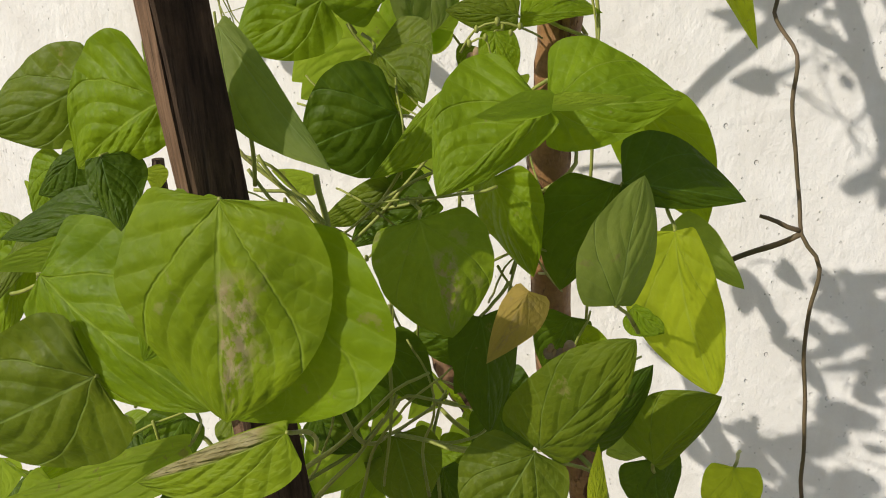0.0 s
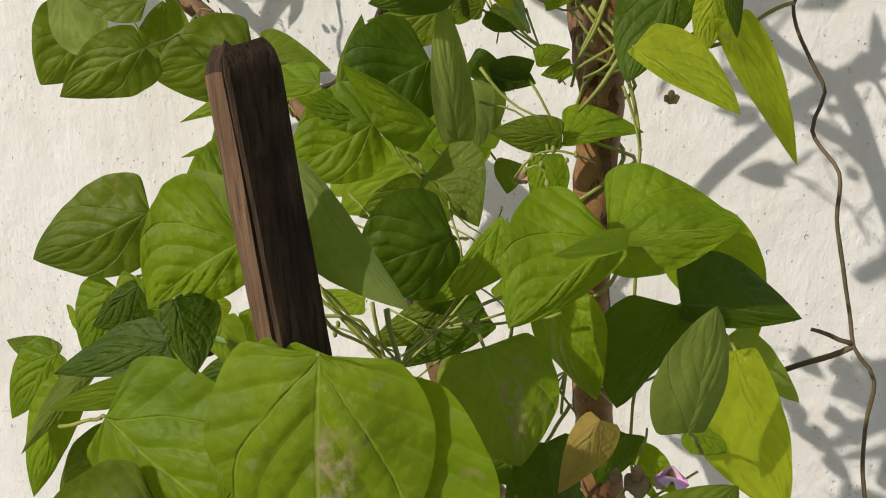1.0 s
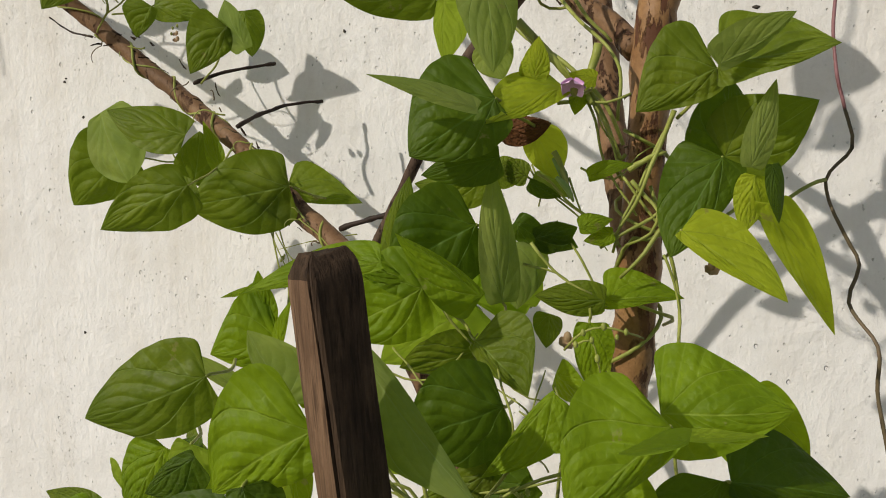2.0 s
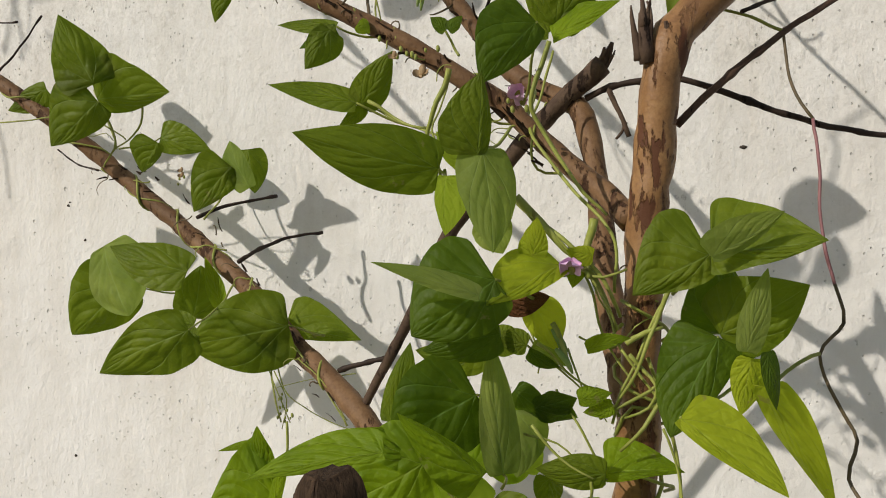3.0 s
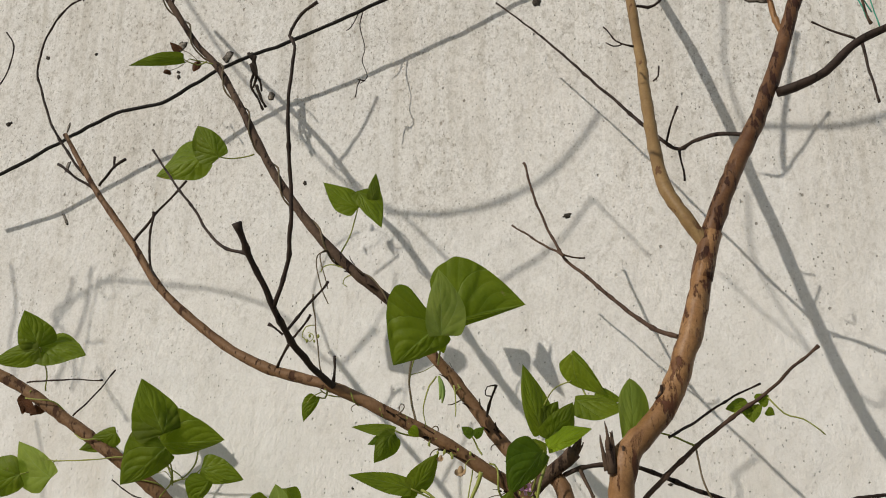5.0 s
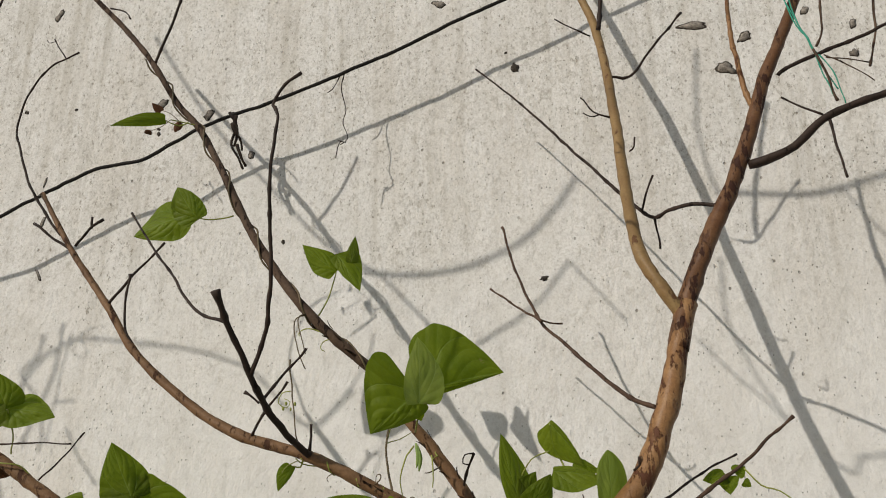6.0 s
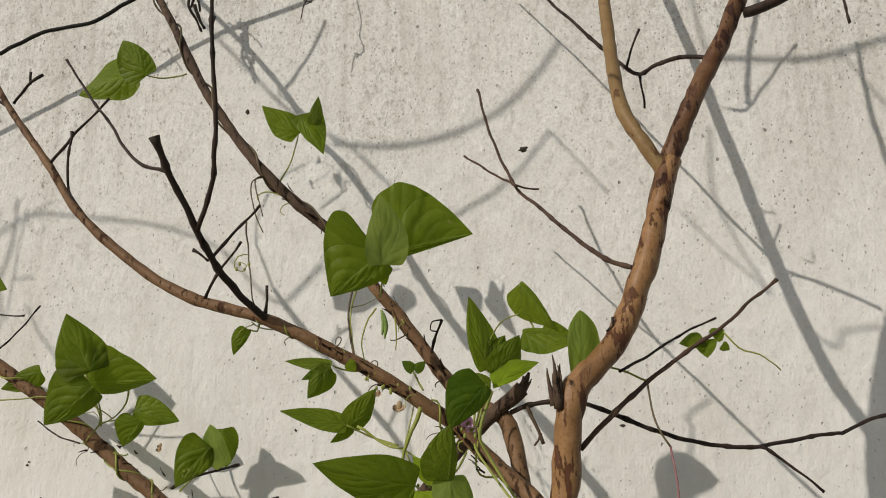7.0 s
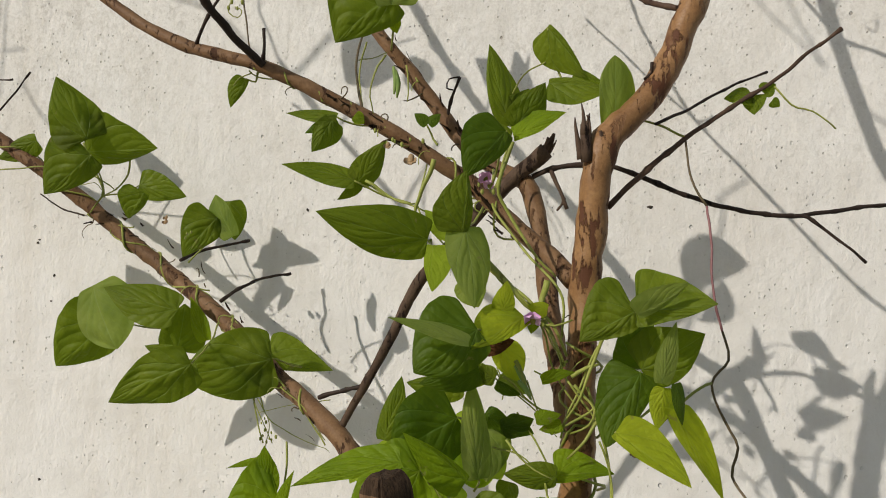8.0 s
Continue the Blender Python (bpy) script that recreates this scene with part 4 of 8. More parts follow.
branch("stem", VINE, STEM, 0.0013, 0.0010, [(-0.372, 0.780, 1.779), (-0.380, 0.770, 1.732), (-0.357, 0.700, 1.668)], 0.25)
branch("stem", VINE, STEM, 0.0014, 0.0011, [(-0.562, 0.860, 1.300), (-0.561, 0.840, 1.257), (-0.542, 0.830, 1.200)], 0.25)
branch("tendril", VINE, STEM, 0.0008, 0.0006, [(-0.551, 0.830, 1.267), (-0.528, 0.820, 1.233), (-0.536, 0.820, 1.194)], 0.25)
branch("tendril", VINE, STEM, 0.0009, 0.0007, [(-0.512, 0.820, 1.287), (-0.474, 0.810, 1.262), (-0.437, 0.800, 1.216)], 0.25)
branch("stem", VINE, STEM, 0.0016, 0.0013, [(-0.234, 0.400, 0.894), (-0.201, 0.420, 0.935), (-0.187, 0.460, 0.960), (-0.191, 0.500, 0.992)], 0.25)
branch("stem", VINE, STEM, 0.0016, 0.0013, [(-0.143, 0.440, 0.885), (-0.154, 0.460, 0.934), (-0.156, 0.500, 0.949)], 0.25)
branch("stem", VINE, STEM, 0.0016, 0.0013, [(-0.243, 0.360, 0.979), (-0.208, 0.400, 0.995), (-0.190, 0.460, 1.016), (-0.204, 0.500, 1.043)], 0.25)
branch("stem", VINE, STEM, 0.0016, 0.0013, [(-0.208, 0.400, 0.990), (-0.197, 0.420, 0.930), (-0.204, 0.420, 0.886)], 0.25)
branch("stem", VINE, STEM, 0.0013, 0.0011, [(-0.180, 0.440, 0.942), (-0.127, 0.420, 0.954), (-0.106, 0.460, 0.953), (-0.112, 0.500, 0.992)], 0.25)
branch("stem", VINE, STEM, 0.0013, 0.0011, [(-0.098, 0.480, 1.052), (-0.099, 0.520, 1.075), (-0.101, 0.500, 1.063)], 0.25)
branch("stem", VINE, STEM, 0.0013, 0.0011, [(-0.294, 0.440, 1.161), (-0.271, 0.440, 1.154), (-0.259, 0.450, 1.135), (-0.229, 0.460, 1.093)], 0.25)
branch("stem", VINE, STEM, 0.0012, 0.0010, [(-0.214, 0.470, 1.091), (-0.185, 0.470, 1.112), (-0.154, 0.460, 1.132), (-0.124, 0.460, 1.141)], 0.25)
branch("stem", VINE, STEM, 0.0011, 0.0010, [(-0.150, 0.570, 1.317), (-0.131, 0.560, 1.291), (-0.110, 0.560, 1.254)], 0.25)
branch("stem", VINE, STEM, 0.0011, 0.0010, [(-0.126, 0.600, 1.429), (-0.115, 0.580, 1.406), (-0.095, 0.560, 1.352)], 0.25)
branch("stem", VINE, STEM, 0.0013, 0.0011, [(-0.214, 0.580, 1.526), (-0.183, 0.570, 1.477), (-0.150, 0.560, 1.448), (-0.122, 0.560, 1.416), (-0.100, 0.560, 1.375)], 0.25)
branch("stem", VINE, STEM, 0.0010, 0.0008, [(-0.176, 0.580, 1.363), (-0.152, 0.580, 1.334), (-0.122, 0.570, 1.313)], 0.25)
twine_round("stem", VINE, STEM, [(-0.086, 0.600, 1.060), (-0.090, 0.600, 1.147), (-0.083, 0.600, 1.276), (-0.082, 0.605, 1.303), (-0.081, 0.605, 1.371)], 0.0210, 3.5, 0.0018)
twine_round("stem", VINE, STEM, [(-0.079, 0.600, 1.220), (-0.083, 0.600, 1.276), (-0.082, 0.605, 1.303), (-0.080, 0.607, 1.391)], 0.0230, -2.5, 0.0016)
twine_round("stem", VINE, STEM, [(-0.623, 0.900, 1.365), (-0.736, 0.940, 1.438), (-0.827, 0.950, 1.503), (-0.946, 0.930, 1.603), (-1.007, 0.920, 1.647), (-1.151, 0.900, 1.745)], 0.0120, -5.0, 0.0014)
twine_round("stem", VINE, STEM, [(-0.464, 0.820, 1.257), (-0.537, 0.860, 1.300), (-0.623, 0.900, 1.365), (-0.736, 0.940, 1.438), (-0.827, 0.950, 1.503), (-0.890, 0.945, 1.555)], 0.0130, 6.0, 0.0020)
twine_round("stem", VINE, STEM_OLD, [(-0.403, 0.770, 1.859), (-0.486, 0.750, 1.931), (-0.548, 0.750, 2.000), (-0.632, 0.770, 2.117), (-0.702, 0.790, 2.243), (-0.775, 0.820, 2.360), (-0.830, 0.830, 2.424), (-0.909, 0.840, 2.542)], 0.0095, 6.0, 0.0018)
twine_round("stem", VINE, STEM, [(-0.311, 0.655, 1.638), (-0.366, 0.645, 1.667), (-0.423, 0.635, 1.697), (-0.470, 0.625, 1.718)], 0.0080, 4.0, 0.0013)
twine_round("stem", VINE, STEM, [(-0.153, 0.660, 1.501), (-0.202, 0.670, 1.554), (-0.250, 0.665, 1.597)], 0.0130, 2.0, 0.0014)
branch("stem", VINE, STEM, 0.0024, 0.0020, [(0.050, 0.520, 0.000), (0.020, 0.520, 0.400), (-0.030, 0.500, 0.800), (-0.168, 0.520, 0.919)], 0.25)
branch("stem", VINE, STEM, 0.0024, 0.0020, [(-0.150, 0.450, 0.000), (-0.120, 0.460, 0.400), (-0.200, 0.450, 0.800), (-0.245, 0.420, 0.878)], 0.25)
branch("stem", VINE, STEM, 0.0024, 0.0020, [(0.140, 0.480, 0.000), (0.120, 0.500, 0.400), (0.130, 0.500, 0.700), (0.133, 0.500, 0.890)], 0.25)
branch("stem", VINE, STEM, 0.0024, 0.0020, [(-0.400, 0.500, 0.000), (-0.380, 0.480, 0.500), (-0.360, 0.460, 0.850), (-0.420, 0.440, 0.911)], 0.25)
branch("stem", VINE, STEM_OLD, 0.0012, 0.0009, [(-0.503, 0.755, 1.957), (-0.526, 0.720, 1.939), (-0.512, 0.700, 1.891), (-0.497, 0.700, 1.853)], 0.25)
branch("stem", VINE, STEM_OLD, 0.0012, 0.0009, [(-0.507, 0.755, 1.960), (-0.521, 0.720, 1.942), (-0.505, 0.700, 1.905), (-0.498, 0.700, 1.877)], 0.25)
branch("stem", VINE, STEM_OLD, 0.0014, 0.0010, [(-0.519, 0.690, 1.867), (-0.511, 0.680, 1.816), (-0.502, 0.670, 1.780), (-0.491, 0.660, 1.739)], 0.25)
branch("tendril", VINE, STEM, 0.0009, 0.0006, [(-0.511, 0.680, 1.816), (-0.526, 0.680, 1.813), (-0.531, 0.680, 1.798), (-0.519, 0.680, 1.791), (-0.513, 0.680, 1.799), (-0.522, 0.680, 1.805)], 0.25)
branch("stem", VINE, STEM_OLD, 0.0018, 0.0014, [(-0.341, 0.650, 1.658), (-0.358, 0.680, 1.691), (-0.366, 0.700, 1.727), (-0.365, 0.720, 1.763), (-0.365, 0.740, 1.788)], 0.25)
branch("stem", VINE, STEM, 0.0008, 0.0006, [(-0.365, 0.710, 1.738), (-0.352, 0.730, 1.746), (-0.336, 0.750, 1.757)], 0.25)
branch("stem", VINE, STEM, 0.0013, 0.0011, [(-1.133, 0.900, 1.624), (-1.055, 0.900, 1.618), (-0.969, 0.910, 1.624), (-0.895, 0.920, 1.617), (-0.837, 0.920, 1.587)], 0.25)
branch("tendril", VINE, STEM, 0.0008, 0.0006, [(-0.928, 0.920, 1.602), (-0.893, 0.920, 1.594), (-0.871, 0.920, 1.598), (-0.859, 0.920, 1.586)], 0.25)
branch("stem", VINE, STEM, 0.0010, 0.0008, [(-0.486, 0.640, 1.713), (-0.474, 0.640, 1.705), (-0.449, 0.640, 1.702), (-0.432, 0.640, 1.707)], 0.25)
branch("stem", VINE, STEM, 0.0009, 0.0007, [(-0.482, 0.640, 1.710), (-0.494, 0.630, 1.702), (-0.502, 0.630, 1.693)], 0.25)
branch("stem", VINE, STEM, 0.0014, 0.0012, [(-0.061, 0.565, 1.395), (-0.077, 0.562, 1.363), (-0.096, 0.560, 1.318), (-0.103, 0.560, 1.293)], 0.25)
branch("stem", VINE, STEM, 0.0013, 0.0011, [(-0.096, 0.560, 1.355), (-0.079, 0.560, 1.332), (-0.058, 0.560, 1.302)], 0.25)
branch("stem", VINE, STEM, 0.0016, 0.0013, [(-0.113, 0.560, 1.297), (-0.089, 0.555, 1.313), (-0.068, 0.560, 1.328), (-0.060, 0.560, 1.350)], 0.25)
branch("stem", VINE, STEM, 0.0013, 0.0010, [(-0.139, 0.570, 1.439), (-0.119, 0.570, 1.399), (-0.109, 0.570, 1.360), (-0.085, 0.565, 1.323)], 0.25)
branch("stem", VINE, STEM, 0.0010, 0.0008, [(-0.159, 0.580, 1.381), (-0.149, 0.580, 1.355), (-0.141, 0.580, 1.335)], 0.25)
branch("tendril", VINE, STEM, 0.0009, 0.0007, [(-0.173, 0.580, 1.364), (-0.165, 0.580, 1.349), (-0.167, 0.580, 1.328)], 0.25)
branch("stem", VINE, STEM, 0.0014, 0.0012, [(-0.615, 0.880, 1.368), (-0.539, 0.840, 1.313), (-0.486, 0.820, 1.266), (-0.437, 0.800, 1.209)], 0.25)
branch("tendril", VINE, STEM, 0.0009, 0.0007, [(-0.569, 0.840, 1.280), (-0.551, 0.830, 1.252), (-0.524, 0.820, 1.203)], 0.25)
branch("stem", VINE, STEM, 0.0011, 0.0007, [(-0.129, 0.541, 1.018), (-0.103, 0.491, 1.071), (-0.088, 0.531, 1.081)], 0.25)
branch("stem", VINE, STEM, 0.0009, 0.0008, [(-0.085, 0.542, 1.072), (-0.077, 0.492, 1.129), (-0.096, 0.532, 1.155)], 0.25)
branch("stem", VINE, STEM, 0.0008, 0.0009, [(-0.064, 0.528, 1.041), (-0.087, 0.478, 1.098), (-0.129, 0.518, 1.123)], 0.25)
branch("stem", VINE, STEM, 0.0010, 0.0007, [(-0.287, 0.529, 0.945), (-0.252, 0.479, 1.028), (-0.252, 0.519, 1.062)], 0.25)
branch("stem", VINE, STEM, 0.0009, 0.0006, [(-0.151, 0.538, 1.109), (-0.160, 0.488, 1.147), (-0.210, 0.528, 1.148)], 0.25)
branch("stem", VINE, STEM, 0.0009, 0.0008, [(-0.235, 0.504, 1.079), (-0.255, 0.454, 1.115), (-0.327, 0.494, 1.116)], 0.25)
branch("stem", VINE, STEM, 0.0008, 0.0009, [(-0.183, 0.472, 1.100), (-0.184, 0.422, 1.134), (-0.229, 0.462, 1.134)], 0.25)
branch("stem", VINE, STEM, 0.0010, 0.0009, [(-0.177, 0.497, 0.966), (-0.161, 0.447, 1.046), (-0.174, 0.487, 1.080)], 0.25)
branch("stem", VINE, STEM, 0.0007, 0.0009, [(-0.183, 0.476, 1.134), (-0.160, 0.426, 1.188), (-0.179, 0.466, 1.221)], 0.25)
branch("stem", VINE, STEM, 0.0010, 0.0006, [(-0.058, 0.477, 1.090), (-0.077, 0.427, 1.115), (-0.113, 0.467, 1.110)], 0.25)
branch("stem", VINE, STEM, 0.0008, 0.0009, [(-0.202, 0.543, 1.151), (-0.230, 0.493, 1.180), (-0.285, 0.533, 1.209)], 0.25)
branch("stem", VINE, STEM, 0.0010, 0.0009, [(-0.119, 0.492, 1.086), (-0.105, 0.442, 1.140), (-0.136, 0.482, 1.158)], 0.25)
branch("stem", VINE, STEM, 0.0010, 0.0009, [(-0.211, 0.530, 1.113), (-0.158, 0.480, 1.170), (-0.118, 0.520, 1.173)], 0.25)
branch("stem", VINE, STEM, 0.0010, 0.0008, [(-0.205, 0.518, 1.105), (-0.198, 0.468, 1.155), (-0.226, 0.508, 1.182)], 0.25)
branch("stem", VINE, STEM, 0.0010, 0.0009, [(-0.082, 0.520, 1.058), (-0.027, 0.470, 1.093), (-0.004, 0.510, 1.122)], 0.25)
branch("stem", VINE, STEM, 0.0013, 0.0008, [(-0.173, 0.532, 1.044), (-0.125, 0.482, 1.098), (-0.092, 0.522, 1.095)], 0.25)
branch("stem", VINE, STEM, 0.0012, 0.0006, [(-0.232, 0.534, 1.116), (-0.166, 0.484, 1.163), (-0.152, 0.524, 1.201)], 0.25)
branch("stem", VINE, STEM, 0.0010, 0.0009, [(-0.070, 0.506, 0.922), (-0.033, 0.456, 0.999), (0.004, 0.496, 1.007)], 0.25)
branch("stem", VINE, STEM, 0.0012, 0.0008, [(-0.193, 0.535, 0.924), (-0.228, 0.485, 0.971), (-0.278, 0.525, 0.997)], 0.25)
branch("stem", VINE, STEM, 0.0008, 0.0007, [(-0.150, 0.486, 1.154), (-0.122, 0.436, 1.187), (-0.138, 0.476, 1.204)], 0.25)
branch("stem", VINE, STEM, 0.0012, 0.0008, [(-0.203, 0.525, 0.979), (-0.196, 0.475, 1.058), (-0.188, 0.515, 1.096)], 0.25)
branch("stem", VINE, STEM, 0.0010, 0.0006, [(-0.164, 0.525, 1.154), (-0.161, 0.475, 1.186), (-0.198, 0.515, 1.192)], 0.25)
branch("stem", VINE, STEM, 0.0010, 0.0010, [(-0.177, 0.495, 1.031), (-0.116, 0.445, 1.085), (-0.082, 0.485, 1.094)], 0.25)
branch("stem", VINE, STEM, 0.0012, 0.0009, [(-0.130, 0.523, 1.144), (-0.136, 0.473, 1.169), (-0.171, 0.513, 1.169)], 0.25)
branch("stem", VINE, STEM, 0.0008, 0.0009, [(-0.248, 0.508, 1.033), (-0.192, 0.458, 1.092), (-0.167, 0.498, 1.103)], 0.25)
branch("stem", VINE, STEM, 0.0013, 0.0009, [(-0.080, 0.482, 0.949), (-0.046, 0.432, 1.024), (-0.034, 0.472, 1.051)], 0.25)
branch("stem", VINE, STEM, 0.0010, 0.0009, [(-0.055, 0.650, 1.671), (-0.065, 0.652, 1.678), (-0.074, 0.655, 1.691)], 0.25)
branch("stem", VINE, STEM, 0.0010, 0.0009, [(-0.170, 0.700, 1.676), (-0.150, 0.685, 1.707), (-0.123, 0.665, 1.718)], 0.25)
branch("stem", VINE, STEM_OLD, 0.0008, 0.0006, [(-0.807, 0.800, 2.367), (-0.826, 0.800, 2.384), (-0.849, 0.800, 2.396)], 0.25)
branch("stem", VINE, STEM_OLD, 0.0008, 0.0006, [(-0.807, 0.800, 2.367), (-0.807, 0.800, 2.357), (-0.808, 0.795, 2.344)], 0.25)
branch("stem", VINE, STEM_OLD, 0.0007, 0.0006, [(-0.825, 0.800, 2.373), (-0.847, 0.800, 2.357), (-0.867, 0.800, 2.351)], 0.25)
branch("stem", VINE, STEM, 0.0009, 0.0007, [(-0.129, 0.460, 1.237), (-0.115, 0.450, 1.253), (-0.101, 0.450, 1.258), (-0.086, 0.450, 1.255), (-0.075, 0.470, 1.246)], 0.25)
branch("stem", VINE, STEM, 0.0008, 0.0006, [(-0.120, 0.450, 1.244), (-0.109, 0.450, 1.248), (-0.105, 0.450, 1.235), (-0.103, 0.460, 1.217)], 0.25)
# large front leaves
stalk = branch("leaf_stalk", VINE, STEM, 0.0015, 0.0011, [(-0.224, 0.300, 1.148), (-0.198, 0.275, 1.168), (-0.172, 0.225, 1.195)], 0.2)
leaflet(stalk, (-0.172, 0.225, 1.195), (-0.174, 0.213, 1.087), 0.053, 0.059, 0, LEAF_SPOT, 0.38, .75, fold=.08)
leaflet(stalk, (-0.171, 0.246, 1.184), (-0.181, 0.234, 1.074), 0.086, 0.052, 12, LEAF, 0.50, .75, fold=.05)
leaflet(stalk, (-0.196, 0.250, 1.180), (-0.245, 0.245, 1.093), 0.025, 0.029, 0, LEAF, 0.36, .5)
stalk = branch("leaf_stalk", VINE, STEM, 0.0015, 0.0011, [(-0.175, 0.300, 1.014), (-0.159, 0.270, 1.046), (-0.143, 0.215, 1.086)], 0.2)
leaflet(stalk, (-0.143, 0.215, 1.086), (-0.226, 0.205, 1.048), 0.023, 0.009, 28, LEAF_BLIGHT, 0.36, .55, fold=.3)
stalk = branch("leaf_stalk", VINE, STEM, 0.0015, 0.0011, [(-0.435, 0.340, 1.073), (-0.386, 0.320, 1.094), (-0.336, 0.275, 1.123)], 0.2)
leaflet(stalk, (-0.336, 0.275, 1.123), (-0.214, 0.255, 1.062), 0.055, 0.038, -12, LEAF, 0.36, .6, fold=.06)
stalk = branch("leaf_stalk", VINE, STEM, 0.0015, 0.0011, [(-0.341, 0.340, 0.995), (-0.313, 0.307, 1.032), (-0.284, 0.250, 1.076)], 0.2)
leaflet(stalk, (-0.284, 0.250, 1.076), (-0.369, 0.230, 1.032), 0.049, 0.047, 0, LEAF_MEDIUM, 0.29, .7, fold=.1)
stalk = branch("leaf_stalk", VINE, STEM, 0.0015, 0.0011, [(-0.394, 0.460, 1.212), (-0.385, 0.438, 1.212), (-0.377, 0.392, 1.220)], 0.2)
leaflet(stalk, (-0.377, 0.392, 1.220), (-0.476, 0.382, 1.183), 0.032, 0.038, 0, LEAF_MEDIUM, 0.36, .5, fold=.2)
stalk = branch("leaf_stalk", VINE, STEM, 0.0015, 0.0011, [(-0.260, 0.340, 1.200), (-0.255, 0.332, 1.209), (-0.249, 0.300, 1.226)], 0.2)
leaflet(stalk, (-0.249, 0.300, 1.226), (-0.313, 0.295, 1.184), 0.022, 0.050, 0, LEAF, 0.27, .6)
stalk = branch("leaf_stalk", VINE, STEM, 0.0015, 0.0011, [(-0.303, 0.330, 1.194), (-0.295, 0.320, 1.190), (-0.287, 0.285, 1.195)], 0.2)
leaflet(stalk, (-0.287, 0.285, 1.195), (-0.272, 0.275, 1.155), 0.021, 0.012, -28, LEAF_DEEP_SHADED, 0.32, .3, fold=.3)
leaflet(stalk, (-0.332, 0.335, 1.147), (-0.418, 0.325, 1.121), 0.015, 0.021, 30, LEAF_DEEP_SHADED, 0.36, .2)
leaflet(stalk, (-0.361, 0.350, 1.178), (-0.403, 0.350, 1.147), 0.023, 0.008, 0, LEAF_DEEP_SHADED, 0.36, .4)
leaflet(stalk, (-0.317, 0.310, 1.131), (-0.394, 0.290, 1.113), 0.013, 0.014, -28, LEAF_UNDER, 0.36, .3)
leaflet(stalk, (-0.308, 0.345, 1.172), (-0.302, 0.345, 1.155), 0.016, 0.001, 0, LEAF_YOUNG, 0.36, .3)
leaflet(stalk, (-0.334, 0.340, 1.139), (-0.379, 0.340, 1.121), 0.010, 0.007, 0, LEAF, 0.36, .4)
stalk = branch("leaf_stalk", VINE, STEM, 0.0015, 0.0011, [(-0.243, 0.370, 1.159), (-0.238, 0.362, 1.207), (-0.232, 0.330, 1.263)], 0.2)
leaflet(stalk, (-0.232, 0.330, 1.263), (-0.153, 0.300, 1.191), 0.010, 0.029, -22, LEAF_PALE, 0.36, .25, fold=.15)
stalk = branch("leaf_stalk", VINE, STEM, 0.0015, 0.0011, [(-0.241, 0.540, 1.243), (-0.242, 0.527, 1.254), (-0.243, 0.490, 1.272)], 0.2)
leaflet(stalk, (-0.243, 0.490, 1.272), (-0.311, 0.470, 1.237), 0.034, 0.042, 0, LEAF, 0.26, .5, fold=.15)
leaflet(stalk, (-0.244, 0.495, 1.272), (-0.304, 0.475, 1.297), 0.014, 0.018, 32, LEAF, 0.36, .3)
stalk = branch("leaf_stalk", VINE, STEM, 0.0015, 0.0011, [(-0.227, 0.620, 1.222), (-0.224, 0.607, 1.228), (-0.221, 0.570, 1.242)], 0.2)
leaflet(stalk, (-0.221, 0.570, 1.242), (-0.311, 0.570, 1.183), 0.043, 0.034, -25, LEAF_UNDER, 0.36, .45, fold=.12)
leaflet(stalk, (-0.229, 0.600, 1.238), (-0.192, 0.600, 1.296), 0.025, 0.045, 0, LEAF_UNDER, 0.36, .5)
leaflet(stalk, (-0.227, 0.590, 1.241), (-0.192, 0.600, 1.298), 0.022, 0.046, 0, LEAF_UNDER, 0.36, .5)
stalk = branch("leaf_stalk", VINE, STEM, 0.0015, 0.0011, [(-0.173, 0.500, 1.183), (-0.172, 0.484, 1.186), (-0.170, 0.445, 1.197)], 0.2)
leaflet(stalk, (-0.170, 0.445, 1.197), (-0.236, 0.425, 1.171), 0.042, 0.044, -14, LEAF_DEEP_SHADED, 0.35, .75, fold=.12)
stalk = branch("leaf_stalk", VINE, STEM, 0.0015, 0.0011, [(-0.227, 0.520, 1.244), (-0.213, 0.510, 1.236), (-0.198, 0.475, 1.236)], 0.2)
leaflet(stalk, (-0.198, 0.475, 1.236), (-0.154, 0.455, 1.202), 0.039, 0.012, 0, LEAF_MEDIUM, 0.36, .35)
leaflet(stalk, (-0.131, 0.430, 1.214), (-0.179, 0.410, 1.157), 0.024, 0.006, 27, LEAF, 0.36, .2, fold=.3)
stalk = branch("leaf_stalk", VINE, STEM, 0.0015, 0.0011, [(-0.053, 0.440, 1.187), (-0.054, 0.424, 1.197), (-0.056, 0.385, 1.215)], 0.2)
leaflet(stalk, (-0.056, 0.385, 1.215), (-0.113, 0.355, 1.165), 0.016, 0.051, 0, LEAF, 0.30, .55, fold=.22)
leaflet(stalk, (-0.062, 0.425, 1.208), (0.019, 0.430, 1.215), 0.050, 0.028, -30, LEAF, 0.23, .35, fold=.14)
leaflet(stalk, (-0.046, 0.350, 1.221), (-0.084, 0.330, 1.217), 0.007, 0.012, -30, LEAF_UNDER, 0.36, .2)
leaflet(stalk, (-0.050, 0.355, 1.220), (-0.005, 0.350, 1.227), 0.007, 0.005, 28, LEAF_UNDER, 0.36, .2)
stalk = branch("leaf_stalk", VINE, STEM, 0.0015, 0.0011, [(-0.028, 0.510, 1.124), (-0.022, 0.492, 1.135), (-0.015, 0.450, 1.155)], 0.2)
